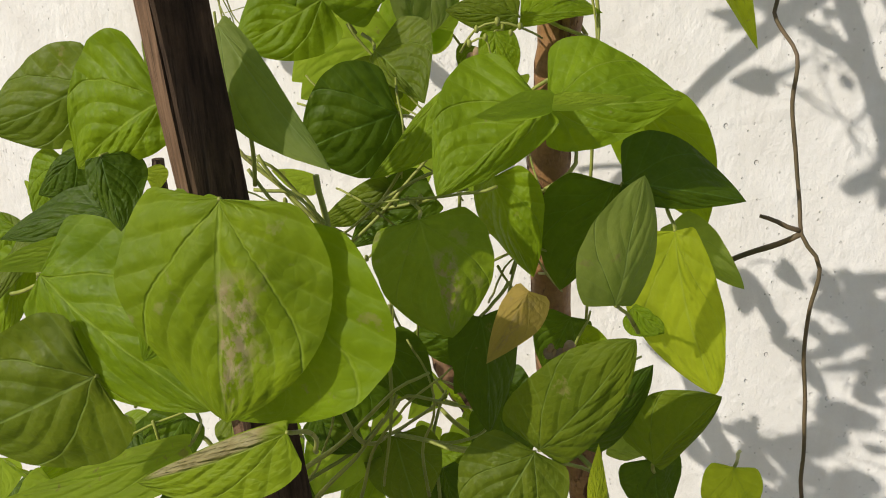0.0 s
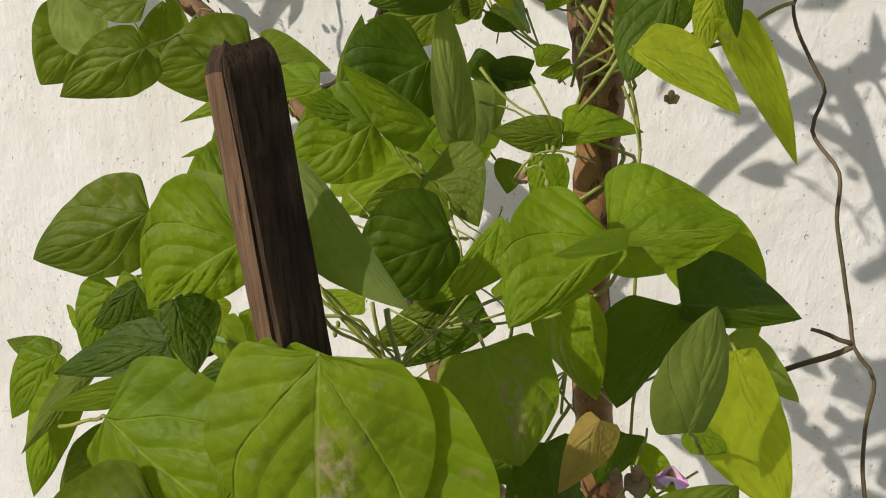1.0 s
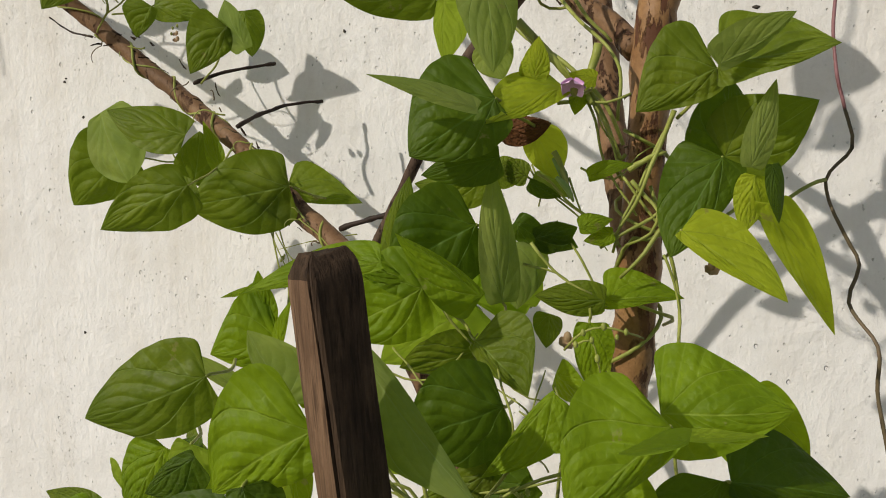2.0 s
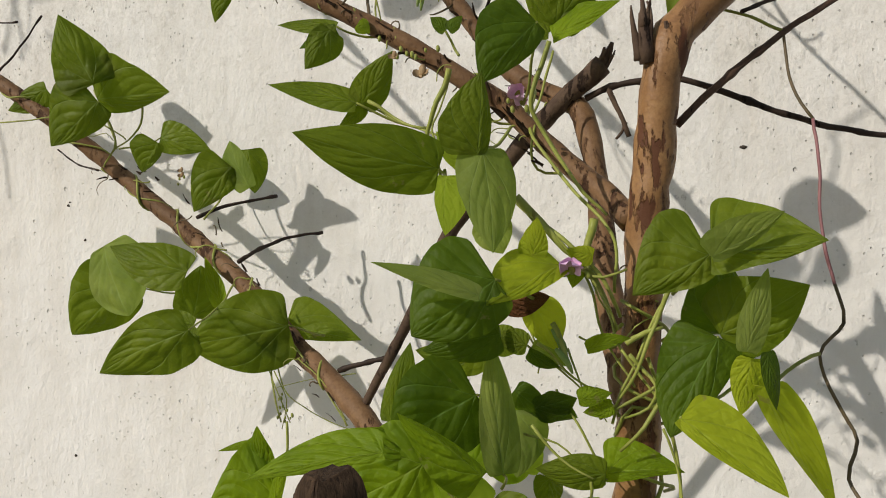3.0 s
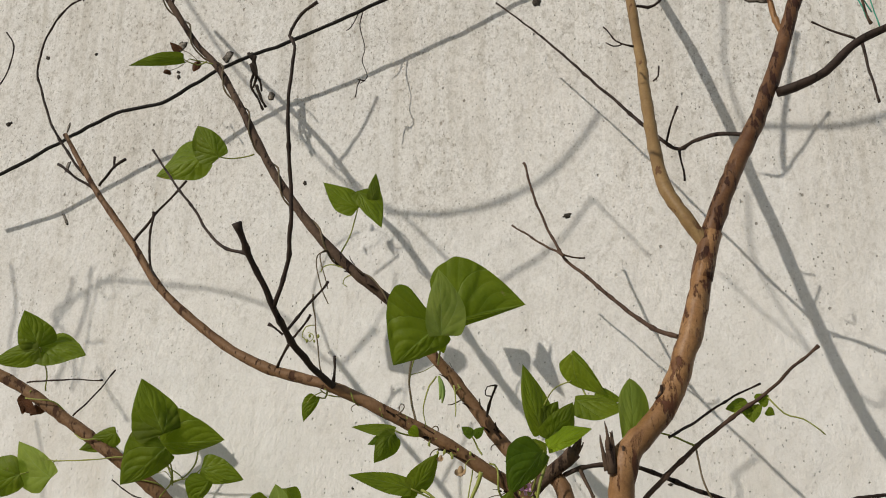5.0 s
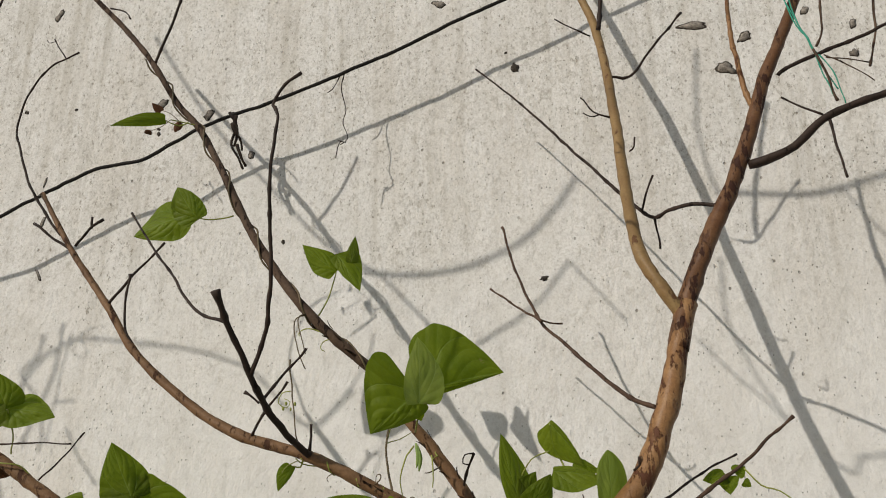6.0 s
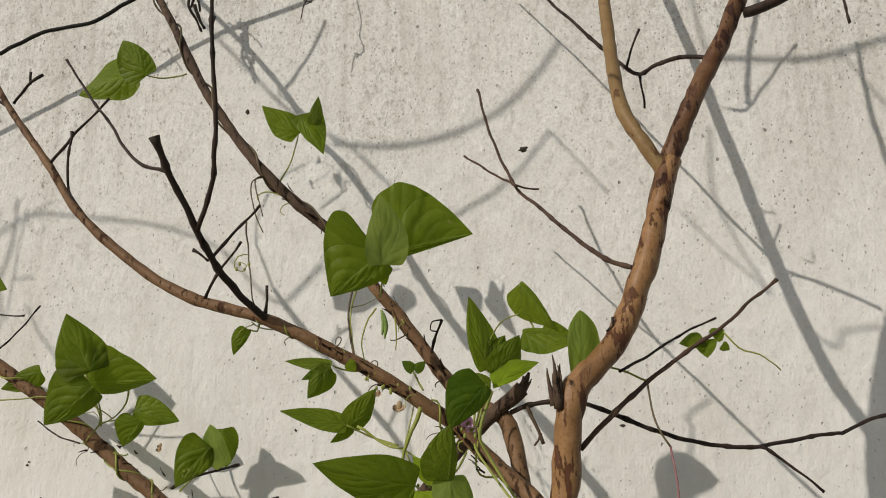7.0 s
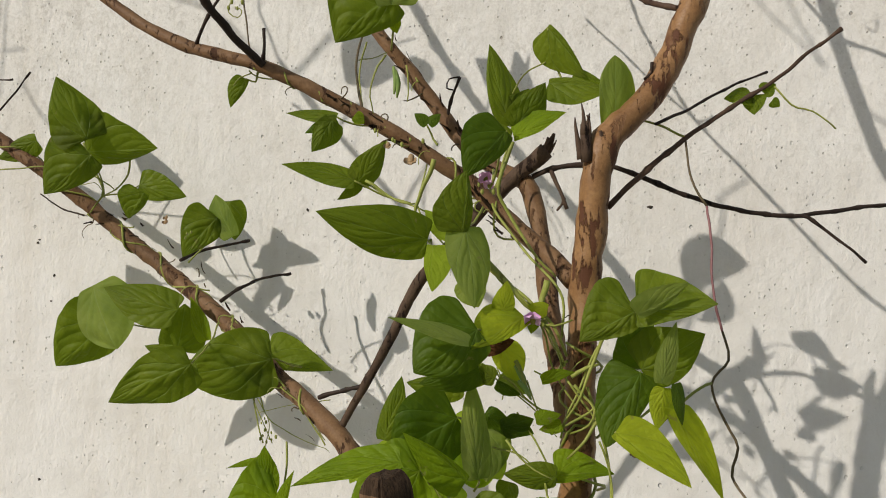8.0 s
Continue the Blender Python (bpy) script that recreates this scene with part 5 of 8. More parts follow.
leaflet(stalk, (-0.015, 0.450, 1.155), (0.065, 0.480, 1.140), 0.042, 0.013, -33, LEAF_DEEP_SHADED, 0.36, .35, fold=.2)
leaflet(stalk, (-0.020, 0.455, 1.153), (-0.056, 0.465, 1.068), 0.021, 0.043, -28, LEAF_DEEP_SHADED, 0.29, .5)
leaflet(stalk, (-0.008, 0.515, 1.195), (0.043, 0.525, 1.108), 0.030, 0.037, 0, LEAF, 0.29, .5)
stalk = branch("leaf_stalk", VINE, STEM, 0.0015, 0.0011, [(0.003, 0.440, 1.053), (-0.003, 0.422, 1.071), (-0.009, 0.380, 1.097)], 0.2)
leaflet(stalk, (-0.009, 0.380, 1.097), (0.003, 0.375, 1.180), 0.028, 0.019, 30, LEAF_PALE, 0.40, .7, fold=.12)
stalk = branch("leaf_stalk", VINE, STEM, 0.0015, 0.0011, [(0.013, 0.500, 1.129), (0.017, 0.487, 1.123), (0.021, 0.450, 1.125)], 0.2)
leaflet(stalk, (0.021, 0.450, 1.125), (0.057, 0.445, 1.010), 0.023, 0.052, 25, LEAF_YOUNG, 0.45, .9, fold=.12)
leaflet(stalk, (0.018, 0.500, 1.115), (0.073, 0.510, 1.065), 0.021, 0.015, 19, LEAF_PALE, 0.32, .4)
stalk = branch("leaf_stalk", VINE, STEM, 0.0015, 0.0011, [(-0.010, 0.300, 1.036), (-0.024, 0.307, 1.038), (-0.037, 0.290, 1.048)], 0.2)
leaflet(stalk, (-0.037, 0.290, 1.048), (0.010, 0.270, 1.129), 0.030, 0.017, 0, LEAF_MEDIUM, 0.28, .85, fold=.15)
leaflet(stalk, (-0.018, 0.335, 1.023), (0.017, 0.335, 1.084), 0.024, 0.015, 27, LEAF_DEEP_SHADED, 0.36, .4)
leaflet(stalk, (-0.038, 0.285, 1.050), (-0.062, 0.265, 0.998), 0.027, 0.031, 0, LEAF_MEDIUM, 0.36, .6)
leaflet(stalk, (-0.003, 0.270, 1.031), (-0.004, 0.270, 1.071), 0.005, 0.005, 0, LEAF_YOUNG, 0.36, .1)
leaflet(stalk, (-0.043, 0.300, 1.041), (-0.056, 0.300, 1.031), 0.004, 0.004, 0, LEAF_MEDIUM, 0.31, .3)
stalk = branch("leaf_stalk", VINE, STEM, 0.0015, 0.0011, [(0.028, 0.400, 0.943), (0.025, 0.385, 0.974), (0.021, 0.345, 1.014)], 0.2)
leaflet(stalk, (0.021, 0.345, 1.014), (0.054, 0.335, 1.070), 0.028, 0.009, 0, LEAF_MEDIUM, 0.36, .85, fold=.2)
leaflet(stalk, (0.020, 0.370, 1.001), (0.029, 0.370, 0.952), 0.020, 0.022, -28, LEAF_DEEP_SHADED, 0.21, .4)
leaflet(stalk, (-0.011, 0.410, 0.978), (0.017, 0.410, 0.978), 0.025, 0.010, 4, LEAF_PALE, 0.36, .4)
stalk = branch("leaf_stalk", VINE, STEM, 0.0015, 0.0011, [(0.079, 0.460, 0.959), (0.076, 0.447, 0.965), (0.072, 0.410, 0.978)], 0.2)
leaflet(stalk, (0.072, 0.410, 0.978), (0.074, 0.410, 0.920), 0.020, 0.018, 0, LEAF_YOUNG, 0.35, .5)
stalk = branch("leaf_stalk", VINE, STEM, 0.0015, 0.0011, [(-0.164, 0.440, 1.137), (-0.149, 0.424, 1.135), (-0.135, 0.385, 1.140)], 0.2)
leaflet(stalk, (-0.135, 0.385, 1.140), (-0.109, 0.370, 1.067), 0.041, 0.037, -28, LEAF_SPOT, 0.36, .75, fold=.1)
leaflet(stalk, (-0.096, 0.425, 1.161), (-0.066, 0.415, 1.096), 0.026, 0.039, 24, LEAF, 0.31, .3, fold=.35)
leaflet(stalk, (-0.150, 0.465, 1.131), (-0.218, 0.455, 1.089), 0.012, 0.032, 0, LEAF_DEEP_SHADED, 0.31, .4)
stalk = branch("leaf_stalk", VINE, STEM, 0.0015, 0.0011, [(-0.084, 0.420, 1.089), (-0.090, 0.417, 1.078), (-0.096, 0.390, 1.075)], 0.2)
leaflet(stalk, (-0.096, 0.390, 1.075), (-0.087, 0.380, 0.993), 0.025, 0.023, -30, LEAF_DEEP_SHADED, 0.36, .3, fold=.5)
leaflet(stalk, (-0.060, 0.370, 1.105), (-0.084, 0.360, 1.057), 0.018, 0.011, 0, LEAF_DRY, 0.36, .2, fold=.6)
leaflet(stalk, (-0.185, 0.430, 1.028), (-0.146, 0.430, 0.975), 0.028, 0.026, 0, LEAF_DEEP_SHADED, 0.36, .4)
leaflet(stalk, (-0.206, 0.440, 0.996), (-0.230, 0.440, 0.935), 0.033, 0.016, 0, LEAF_DEEP_SHADED, 0.35, .5)
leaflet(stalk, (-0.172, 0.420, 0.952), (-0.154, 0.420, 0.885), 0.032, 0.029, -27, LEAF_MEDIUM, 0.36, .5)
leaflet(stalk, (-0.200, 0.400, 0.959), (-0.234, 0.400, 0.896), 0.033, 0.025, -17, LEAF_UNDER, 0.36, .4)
leaflet(stalk, (-0.228, 0.400, 0.974), (-0.192, 0.400, 0.946), 0.023, 0.021, -17, LEAF_DEEP_SHADED, 0.36, .4)
leaflet(stalk, (-0.122, 0.470, 1.017), (-0.179, 0.470, 1.010), 0.025, 0.019, 0, LEAF_DEEP_SHADED, 0.36, .4)
leaflet(stalk, (-0.106, 0.480, 0.954), (-0.095, 0.480, 0.885), 0.029, 0.028, -28, LEAF_DEEP_SHADED, 0.36, .5)
leaflet(stalk, (-0.049, 0.480, 1.041), (-0.070, 0.480, 0.995), 0.024, 0.023, -28, LEAF_DEEP_SHADED, 0.36, .3)
leaflet(stalk, (-0.184, 0.460, 1.139), (-0.247, 0.460, 1.103), 0.016, 0.014, 0, LEAF_MEDIUM, 0.36, .3)
leaflet(stalk, (-0.250, 0.470, 1.137), (-0.289, 0.470, 1.143), 0.016, 0.005, 0, LEAF_UNDER, 0.36, .3)
stalk = branch("leaf_stalk", VINE, STEM, 0.0015, 0.0011, [(-0.308, 0.360, 0.989), (-0.292, 0.347, 0.987), (-0.275, 0.310, 0.993)], 0.2)
leaflet(stalk, (-0.275, 0.310, 0.993), (-0.428, 0.290, 0.932), 0.024, 0.013, 30, LEAF_UNDER, 0.36, .2)
leaflet(stalk, (-0.298, 0.340, 0.995), (-0.332, 0.330, 0.941), 0.020, 0.025, 0, LEAF_DEEP_SHADED, 0.36, .3)
leaflet(stalk, (-0.363, 0.350, 0.915), (-0.397, 0.340, 0.861), 0.022, 0.023, 0, LEAF_DEEP_SHADED, 0.34, .4)
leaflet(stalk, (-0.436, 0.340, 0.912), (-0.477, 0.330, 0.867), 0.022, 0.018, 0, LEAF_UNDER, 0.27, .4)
# left side
stalk = branch("leaf_stalk", VINE, STEM, 0.0015, 0.0011, [(-0.423, 0.440, 1.165), (-0.398, 0.414, 1.168), (-0.374, 0.365, 1.180)], 0.2)
leaflet(stalk, (-0.374, 0.365, 1.180), (-0.388, 0.355, 1.135), 0.027, 0.016, 0, LEAF_UNDER, 0.36, .4)
leaflet(stalk, (-0.421, 0.400, 1.159), (-0.451, 0.390, 1.108), 0.016, 0.027, 0, LEAF, 0.36, .4)
leaflet(stalk, (-0.485, 0.400, 1.102), (-0.531, 0.390, 1.044), 0.016, 0.025, 0, LEAF, 0.36, .4)
leaflet(stalk, (-0.411, 0.355, 1.118), (-0.469, 0.335, 1.049), 0.009, 0.025, 27, LEAF_MEDIUM, 0.36, .2, fold=.3)
leaflet(stalk, (-0.503, 0.420, 1.090), (-0.555, 0.420, 1.099), 0.016, 0.010, 30, LEAF_MEDIUM, 0.36, .3)
leaflet(stalk, (-0.431, 0.410, 1.132), (-0.409, 0.410, 1.073), 0.021, 0.019, 0, LEAF_MEDIUM, 0.36, .4)
leaflet(stalk, (-0.437, 0.360, 1.092), (-0.480, 0.350, 1.004), 0.013, 0.029, 0, LEAF, 0.36, .4)
leaflet(stalk, (-0.412, 0.370, 1.049), (-0.475, 0.370, 0.998), 0.027, 0.023, 0, LEAF_MEDIUM, 0.36, .5)
leaflet(stalk, (-0.371, 0.380, 1.085), (-0.411, 0.380, 1.035), 0.022, 0.027, 0, LEAF_UNDER, 0.36, .3)
leaflet(stalk, (-0.384, 0.400, 1.093), (-0.375, 0.400, 1.048), 0.015, 0.019, -28, LEAF_DEEP_SHADED, 0.36, .3)
leaflet(stalk, (-0.348, 0.420, 1.134), (-0.338, 0.420, 1.089), 0.018, 0.019, 0, LEAF_UNDER, 0.36, .4)
leaflet(stalk, (-0.343, 0.430, 1.094), (-0.393, 0.430, 1.060), 0.019, 0.012, 0, LEAF_DEEP_SHADED, 0.36, .4)
# mid height
stalk = branch("leaf_stalk", VINE, STEM, 0.0015, 0.0011, [(-0.198, 0.570, 1.307), (-0.205, 0.565, 1.308), (-0.211, 0.535, 1.317)], 0.2)
leaflet(stalk, (-0.211, 0.535, 1.317), (-0.276, 0.510, 1.278), 0.042, 0.047, -17, LEAF_DEEP_SHADED, 0.34, .8, fold=.1)
leaflet(stalk, (-0.194, 0.480, 1.268), (-0.255, 0.460, 1.318), 0.026, 0.006, 27, LEAF, 0.31, .2, fold=.3)
leaflet(stalk, (-0.296, 0.560, 1.283), (-0.276, 0.560, 1.355), 0.013, 0.016, 0, LEAF_MEDIUM, 0.36, .4)
leaflet(stalk, (-0.208, 0.555, 1.353), (-0.270, 0.555, 1.349), 0.024, 0.009, 0, LEAF_MEDIUM, 0.36, .5)
leaflet(stalk, (-0.203, 0.565, 1.355), (-0.174, 0.565, 1.359), 0.015, 0.013, 0, LEAF_MEDIUM, 0.36, .5)
stalk = branch("leaf_stalk", VINE, STEM, 0.0015, 0.0011, [(-0.196, 0.560, 1.231), (-0.192, 0.557, 1.238), (-0.188, 0.530, 1.254)], 0.2)
leaflet(stalk, (-0.188, 0.530, 1.254), (-0.195, 0.520, 1.365), 0.015, 0.019, 28, LEAF_PALE, 0.36, .35, fold=.2)
leaflet(stalk, (-0.178, 0.565, 1.245), (-0.172, 0.565, 1.291), 0.021, 0.016, 8, LEAF_UNDER, 0.36, .5)
leaflet(stalk, (-0.208, 0.570, 1.267), (-0.213, 0.570, 1.307), 0.012, 0.025, 0, LEAF_UNDER, 0.36, .5)
leaflet(stalk, (-0.182, 0.560, 1.300), (-0.182, 0.560, 1.242), 0.026, 0.024, 0, LEAF_PALE, 0.36, .4)
stalk = branch("leaf_stalk", VINE, STEM, 0.0015, 0.0011, [(-0.166, 0.550, 1.396), (-0.175, 0.532, 1.402), (-0.185, 0.490, 1.416)], 0.2)
leaflet(stalk, (-0.185, 0.490, 1.416), (-0.246, 0.470, 1.374), 0.029, 0.050, 0, LEAF_DEEP_SHADED, 0.31, .6, fold=.12)
leaflet(stalk, (-0.190, 0.455, 1.407), (-0.265, 0.435, 1.432), 0.006, 0.011, 32, LEAF_PALE, 0.36, .2)
leaflet(stalk, (-0.185, 0.505, 1.372), (-0.245, 0.495, 1.359), 0.019, 0.013, 0, LEAF_DEEP_SHADED, 0.36, .4)
stalk = branch("leaf_stalk", VINE, STEM, 0.0015, 0.0011, [(-0.119, 0.530, 1.423), (-0.130, 0.542, 1.420), (-0.140, 0.530, 1.425)], 0.2)
leaflet(stalk, (-0.140, 0.530, 1.425), (-0.190, 0.480, 1.397), 0.011, 0.035, 30, LEAF_YOUNG, 0.36, .4)
leaflet(stalk, (-0.163, 0.528, 1.431), (-0.158, 0.523, 1.463), 0.013, 0.011, 0, LEAF_YOUNG, 0.27, .3)
leaflet(stalk, (-0.167, 0.560, 1.391), (-0.148, 0.560, 1.352), 0.019, 0.016, 0, LEAF_YOUNG, 0.36, .5)
leaflet(stalk, (-0.171, 0.570, 1.352), (-0.141, 0.570, 1.337), 0.010, 0.007, 0, LEAF_PALE, 0.36, .3)
leaflet(stalk, (-0.194, 0.550, 1.393), (-0.152, 0.550, 1.398), 0.011, 0.014, 0, LEAF_BROWN, 0.36, .5, fold=.4)
leaflet(stalk, (-0.123, 0.555, 1.354), (-0.088, 0.555, 1.365), 0.009, 0.005, 0, LEAF, 0.36, .3)
leaflet(stalk, (-0.184, 0.560, 1.317), (-0.148, 0.560, 1.292), 0.012, 0.013, 0, LEAF_DEEP_SHADED, 0.29, .3)
leaflet(stalk, (-0.166, 0.555, 1.304), (-0.131, 0.555, 1.314), 0.010, 0.018, 14, LEAF_DEEP_SHADED, 0.36, .5)
leaflet(stalk, (-0.107, 0.540, 1.257), (-0.162, 0.530, 1.261), 0.014, 0.016, 0, LEAF_MEDIUM, 0.36, .4)
leaflet(stalk, (-0.108, 0.552, 1.254), (-0.046, 0.557, 1.258), 0.030, 0.008, -32, LEAF, 0.21, .3, fold=.2)
leaflet(stalk, (-0.129, 0.545, 1.315), (-0.102, 0.545, 1.322), 0.010, 0.007, 0, LEAF, 0.36, .2)
leaflet(stalk, (-0.117, 0.550, 1.432), (-0.139, 0.550, 1.436), 0.010, 0.007, 0, LEAF_YOUNG, 0.36, .3)
stalk = branch("leaf_stalk", VINE, STEM, 0.0015, 0.0011, [(-0.119, 0.540, 1.252), (-0.117, 0.532, 1.246), (-0.115, 0.500, 1.248)], 0.2)
leaflet(stalk, (-0.115, 0.500, 1.248), (-0.115, 0.500, 1.197), 0.017, 0.014, 0, LEAF, 0.36, .5)
leaflet(stalk, (-0.216, 0.560, 1.204), (-0.289, 0.560, 1.183), 0.023, 0.028, -27, LEAF_MEDIUM, 0.36, .4)
stalk = branch("leaf_stalk", VINE, STEM, 0.0015, 0.0011, [(-0.189, 0.580, 1.541), (-0.196, 0.565, 1.525), (-0.203, 0.525, 1.518)], 0.2)
leaflet(stalk, (-0.203, 0.525, 1.518), (-0.190, 0.505, 1.435), 0.026, 0.024, -30, LEAF_PALE, 0.36, .35, fold=.2)
leaflet(stalk, (-0.205, 0.520, 1.513), (-0.199, 0.510, 1.576), 0.032, 0.010, 30, LEAF_MEDIUM, 0.36, .45, fold=.2)
leaflet(stalk, (-0.241, 0.555, 1.499), (-0.242, 0.555, 1.448), 0.023, 0.009, 0, LEAF_UNDER, 0.36, .35)
leaflet(stalk, (-0.222, 0.565, 1.511), (-0.252, 0.565, 1.538), 0.013, 0.010, 0, LEAF_UNDER, 0.36, .4)
leaflet(stalk, (-0.203, 0.545, 1.462), (-0.190, 0.545, 1.433), 0.018, 0.017, 0, LEAF_PALE, 0.36, .5)
stalk = branch("leaf_stalk", VINE, STEM, 0.0015, 0.0011, [(-0.246, 0.570, 1.505), (-0.246, 0.575, 1.501), (-0.247, 0.555, 1.505)], 0.2)
leaflet(stalk, (-0.247, 0.555, 1.505), (-0.354, 0.495, 1.534), 0.027, 0.030, 0, LEAF_MEDIUM, 0.36, .3, fold=.12)
stalk = branch("leaf_stalk", VINE, STEM, 0.0015, 0.0011, [(-0.056, 0.560, 1.400), (-0.043, 0.550, 1.413), (-0.030, 0.515, 1.434)], 0.2)
leaflet(stalk, (-0.030, 0.515, 1.434), (-0.085, 0.505, 1.404), 0.017, 0.044, 0, LEAF_MEDIUM, 0.28, .3, fold=.1)
leaflet(stalk, (-0.030, 0.505, 1.434), (0.044, 0.485, 1.445), 0.053, 0.015, -32, LEAF_MEDIUM, 0.19, .25, fold=.18)
leaflet(stalk, (-0.031, 0.485, 1.434), (0.015, 0.475, 1.465), 0.020, 0.007, 25, LEAF_PALE, 0.36, .4)
stalk = branch("leaf_stalk", VINE, STEM, 0.0015, 0.0011, [(-0.051, 0.570, 1.350), (-0.037, 0.562, 1.356), (-0.023, 0.530, 1.371)], 0.2)
leaflet(stalk, (-0.023, 0.530, 1.371), (-0.058, 0.510, 1.298), 0.022, 0.033, 0, LEAF_DEEP_SHADED, 0.20, .75, fold=.12)
leaflet(stalk, (-0.021, 0.560, 1.369), (-0.019, 0.560, 1.431), 0.034, 0.025, 28, LEAF_DEEP_SHADED, 0.33, .5)
leaflet(stalk, (-0.021, 0.545, 1.371), (0.041, 0.535, 1.411), 0.036, 0.028, 0, LEAF_MEDIUM, 0.36, .25, fold=.12)
leaflet(stalk, (-0.005, 0.510, 1.364), (0.009, 0.510, 1.425), 0.010, 0.012, 11, LEAF_PALE, 0.36, .4)
stalk = branch("leaf_stalk", VINE, STEM, 0.0015, 0.0011, [(-0.002, 0.550, 1.336), (-0.027, 0.522, 1.325), (-0.052, 0.470, 1.323)], 0.2)
leaflet(stalk, (-0.052, 0.470, 1.323), (0.015, 0.450, 1.280), 0.029, 0.007, -24, LEAF_YOUNG, 0.32, .45, fold=.2)
leaflet(stalk, (0.007, 0.510, 1.339), (0.067, 0.570, 1.231), 0.018, 0.014, 30, LEAF_YOUNG, 0.32, .15, fold=.25)
leaflet(stalk, (0.007, 0.495, 1.367), (0.013, 0.495, 1.326), 0.008, 0.007, -28, LEAF_DEEP_SHADED, 0.36, .4)
leaflet(stalk, (-0.001, 0.520, 1.358), (-0.008, 0.520, 1.315), 0.014, 0.012, 0, LEAF_YOUNG, 0.36, .3)
leaflet(stalk, (-0.004, 0.530, 1.347), (0.035, 0.530, 1.307), 0.011, 0.011, 0, LEAF, 0.34, .2)
stalk = branch("leaf_stalk", VINE, STEM, 0.0015, 0.0011, [(-0.098, 0.575, 1.296), (-0.100, 0.576, 1.299), (-0.102, 0.552, 1.310)], 0.2)
leaflet(stalk, (-0.102, 0.552, 1.310), (-0.126, 0.552, 1.303), 0.008, 0.007, 0, LEAF, 0.36, .3)
leaflet(stalk, (-0.172, 0.560, 1.350), (-0.145, 0.560, 1.338), 0.005, 0.008, 0, LEAF_DEEP_SHADED, 0.36, .4)
leaflet(stalk, (-0.173, 0.560, 1.355), (-0.199, 0.560, 1.364), 0.011, 0.011, 0, LEAF_MEDIUM, 0.36, .6)
leaflet(stalk, (-0.162, 0.562, 1.297), (-0.131, 0.562, 1.296), 0.020, 0.005, 3, LEAF_DEEP_SHADED, 0.36, .4)
leaflet(stalk, (-0.131, 0.560, 1.424), (-0.135, 0.560, 1.404), 0.008, 0.008, 0, LEAF, 0.36, .3)
# left limb clusters
stalk = branch("leaf_stalk", VINE, STEM, 0.0015, 0.0011, [(-0.496, 0.870, 1.309), (-0.510, 0.857, 1.315), (-0.524, 0.820, 1.329)], 0.2)
leaflet(stalk, (-0.524, 0.820, 1.329), (-0.655, 0.790, 1.303), 0.056, 0.054, -9, LEAF_MEDIUM, 0.36, .45, fold=.1)
leaflet(stalk, (-0.558, 0.880, 1.322), (-0.452, 0.890, 1.301), 0.047, 0.016, -30, LEAF_MEDIUM, 0.22, .15)
leaflet(stalk, (-0.560, 0.830, 1.342), (-0.530, 0.830, 1.276), 0.021, 0.033, -25, LEAF_MEDIUM, 0.36, .3)
stalk = branch("leaf_stalk", VINE, STEM, 0.0015, 0.0011, [(-0.626, 0.860, 1.376), (-0.611, 0.797, 1.352), (-0.597, 0.710, 1.336)], 0.2)
leaflet(stalk, (-0.597, 0.710, 1.336), (-0.706, 0.690, 1.284), 0.042, 0.035, -16, LEAF_MEDIUM, 0.34, .3, fold=.15)
leaflet(stalk, (-0.622, 0.740, 1.332), (-0.595, 0.730, 1.309), 0.012, 0.017, -22, LEAF_MEDIUM, 0.36, .2)
leaflet(stalk, (-0.688, 0.860, 1.320), (-0.749, 0.860, 1.337), 0.019, 0.013, 4, LEAF_MEDIUM, 0.36, .3)
leaflet(stalk, (-0.719, 0.905, 1.323), (-0.704, 0.905, 1.400), 0.032, 0.042, 30, LEAF_MEDIUM, 0.36, .5)
leaflet(stalk, (-0.657, 0.880, 1.344), (-0.682, 0.880, 1.414), 0.016, 0.014, 0, LEAF, 0.36, .2)
stalk = branch("leaf_stalk", VINE, STEM, 0.0015, 0.0011, [(-0.752, 0.930, 1.355), (-0.803, 0.940, 1.358), (-0.854, 0.925, 1.369)], 0.2)
leaflet(stalk, (-0.854, 0.925, 1.369), (-0.943, 0.920, 1.290), 0.045, 0.065, -24, LEAF_MEDIUM, 0.25, .5)
leaflet(stalk, (-0.852, 0.885, 1.429), (-0.804, 0.875, 1.328), 0.058, 0.049, 0, LEAF_PALE, 0.50, .7)
leaflet(stalk, (-0.687, 0.845, 1.395), (-0.802, 0.835, 1.430), 0.035, 0.034, 30, LEAF_MEDIUM, 0.36, .3, fold=.15)
stalk = branch("leaf_stalk", VINE, STEM, 0.0015, 0.0011, [(-0.701, 0.910, 1.466), (-0.671, 0.909, 1.498), (-0.640, 0.885, 1.539)], 0.2)
leaflet(stalk, (-0.640, 0.885, 1.539), (-0.688, 0.865, 1.476), 0.024, 0.043, -25, LEAF_MEDIUM, 0.25, .3)
leaflet(stalk, (-0.615, 0.890, 1.509), (-0.645, 0.890, 1.575), 0.026, 0.016, 0, LEAF_PALE, 0.55, .5)
leaflet(stalk, (-0.642, 0.935, 1.567), (-0.632, 0.935, 1.503), 0.026, 0.017, -28, LEAF_MEDIUM, 0.36, .6)
stalk = branch("leaf_stalk", VINE, STEM, 0.0015, 0.0011, [(-0.880, 0.960, 1.578), (-0.867, 1.007, 1.586), (-0.855, 1.030, 1.601)], 0.2)
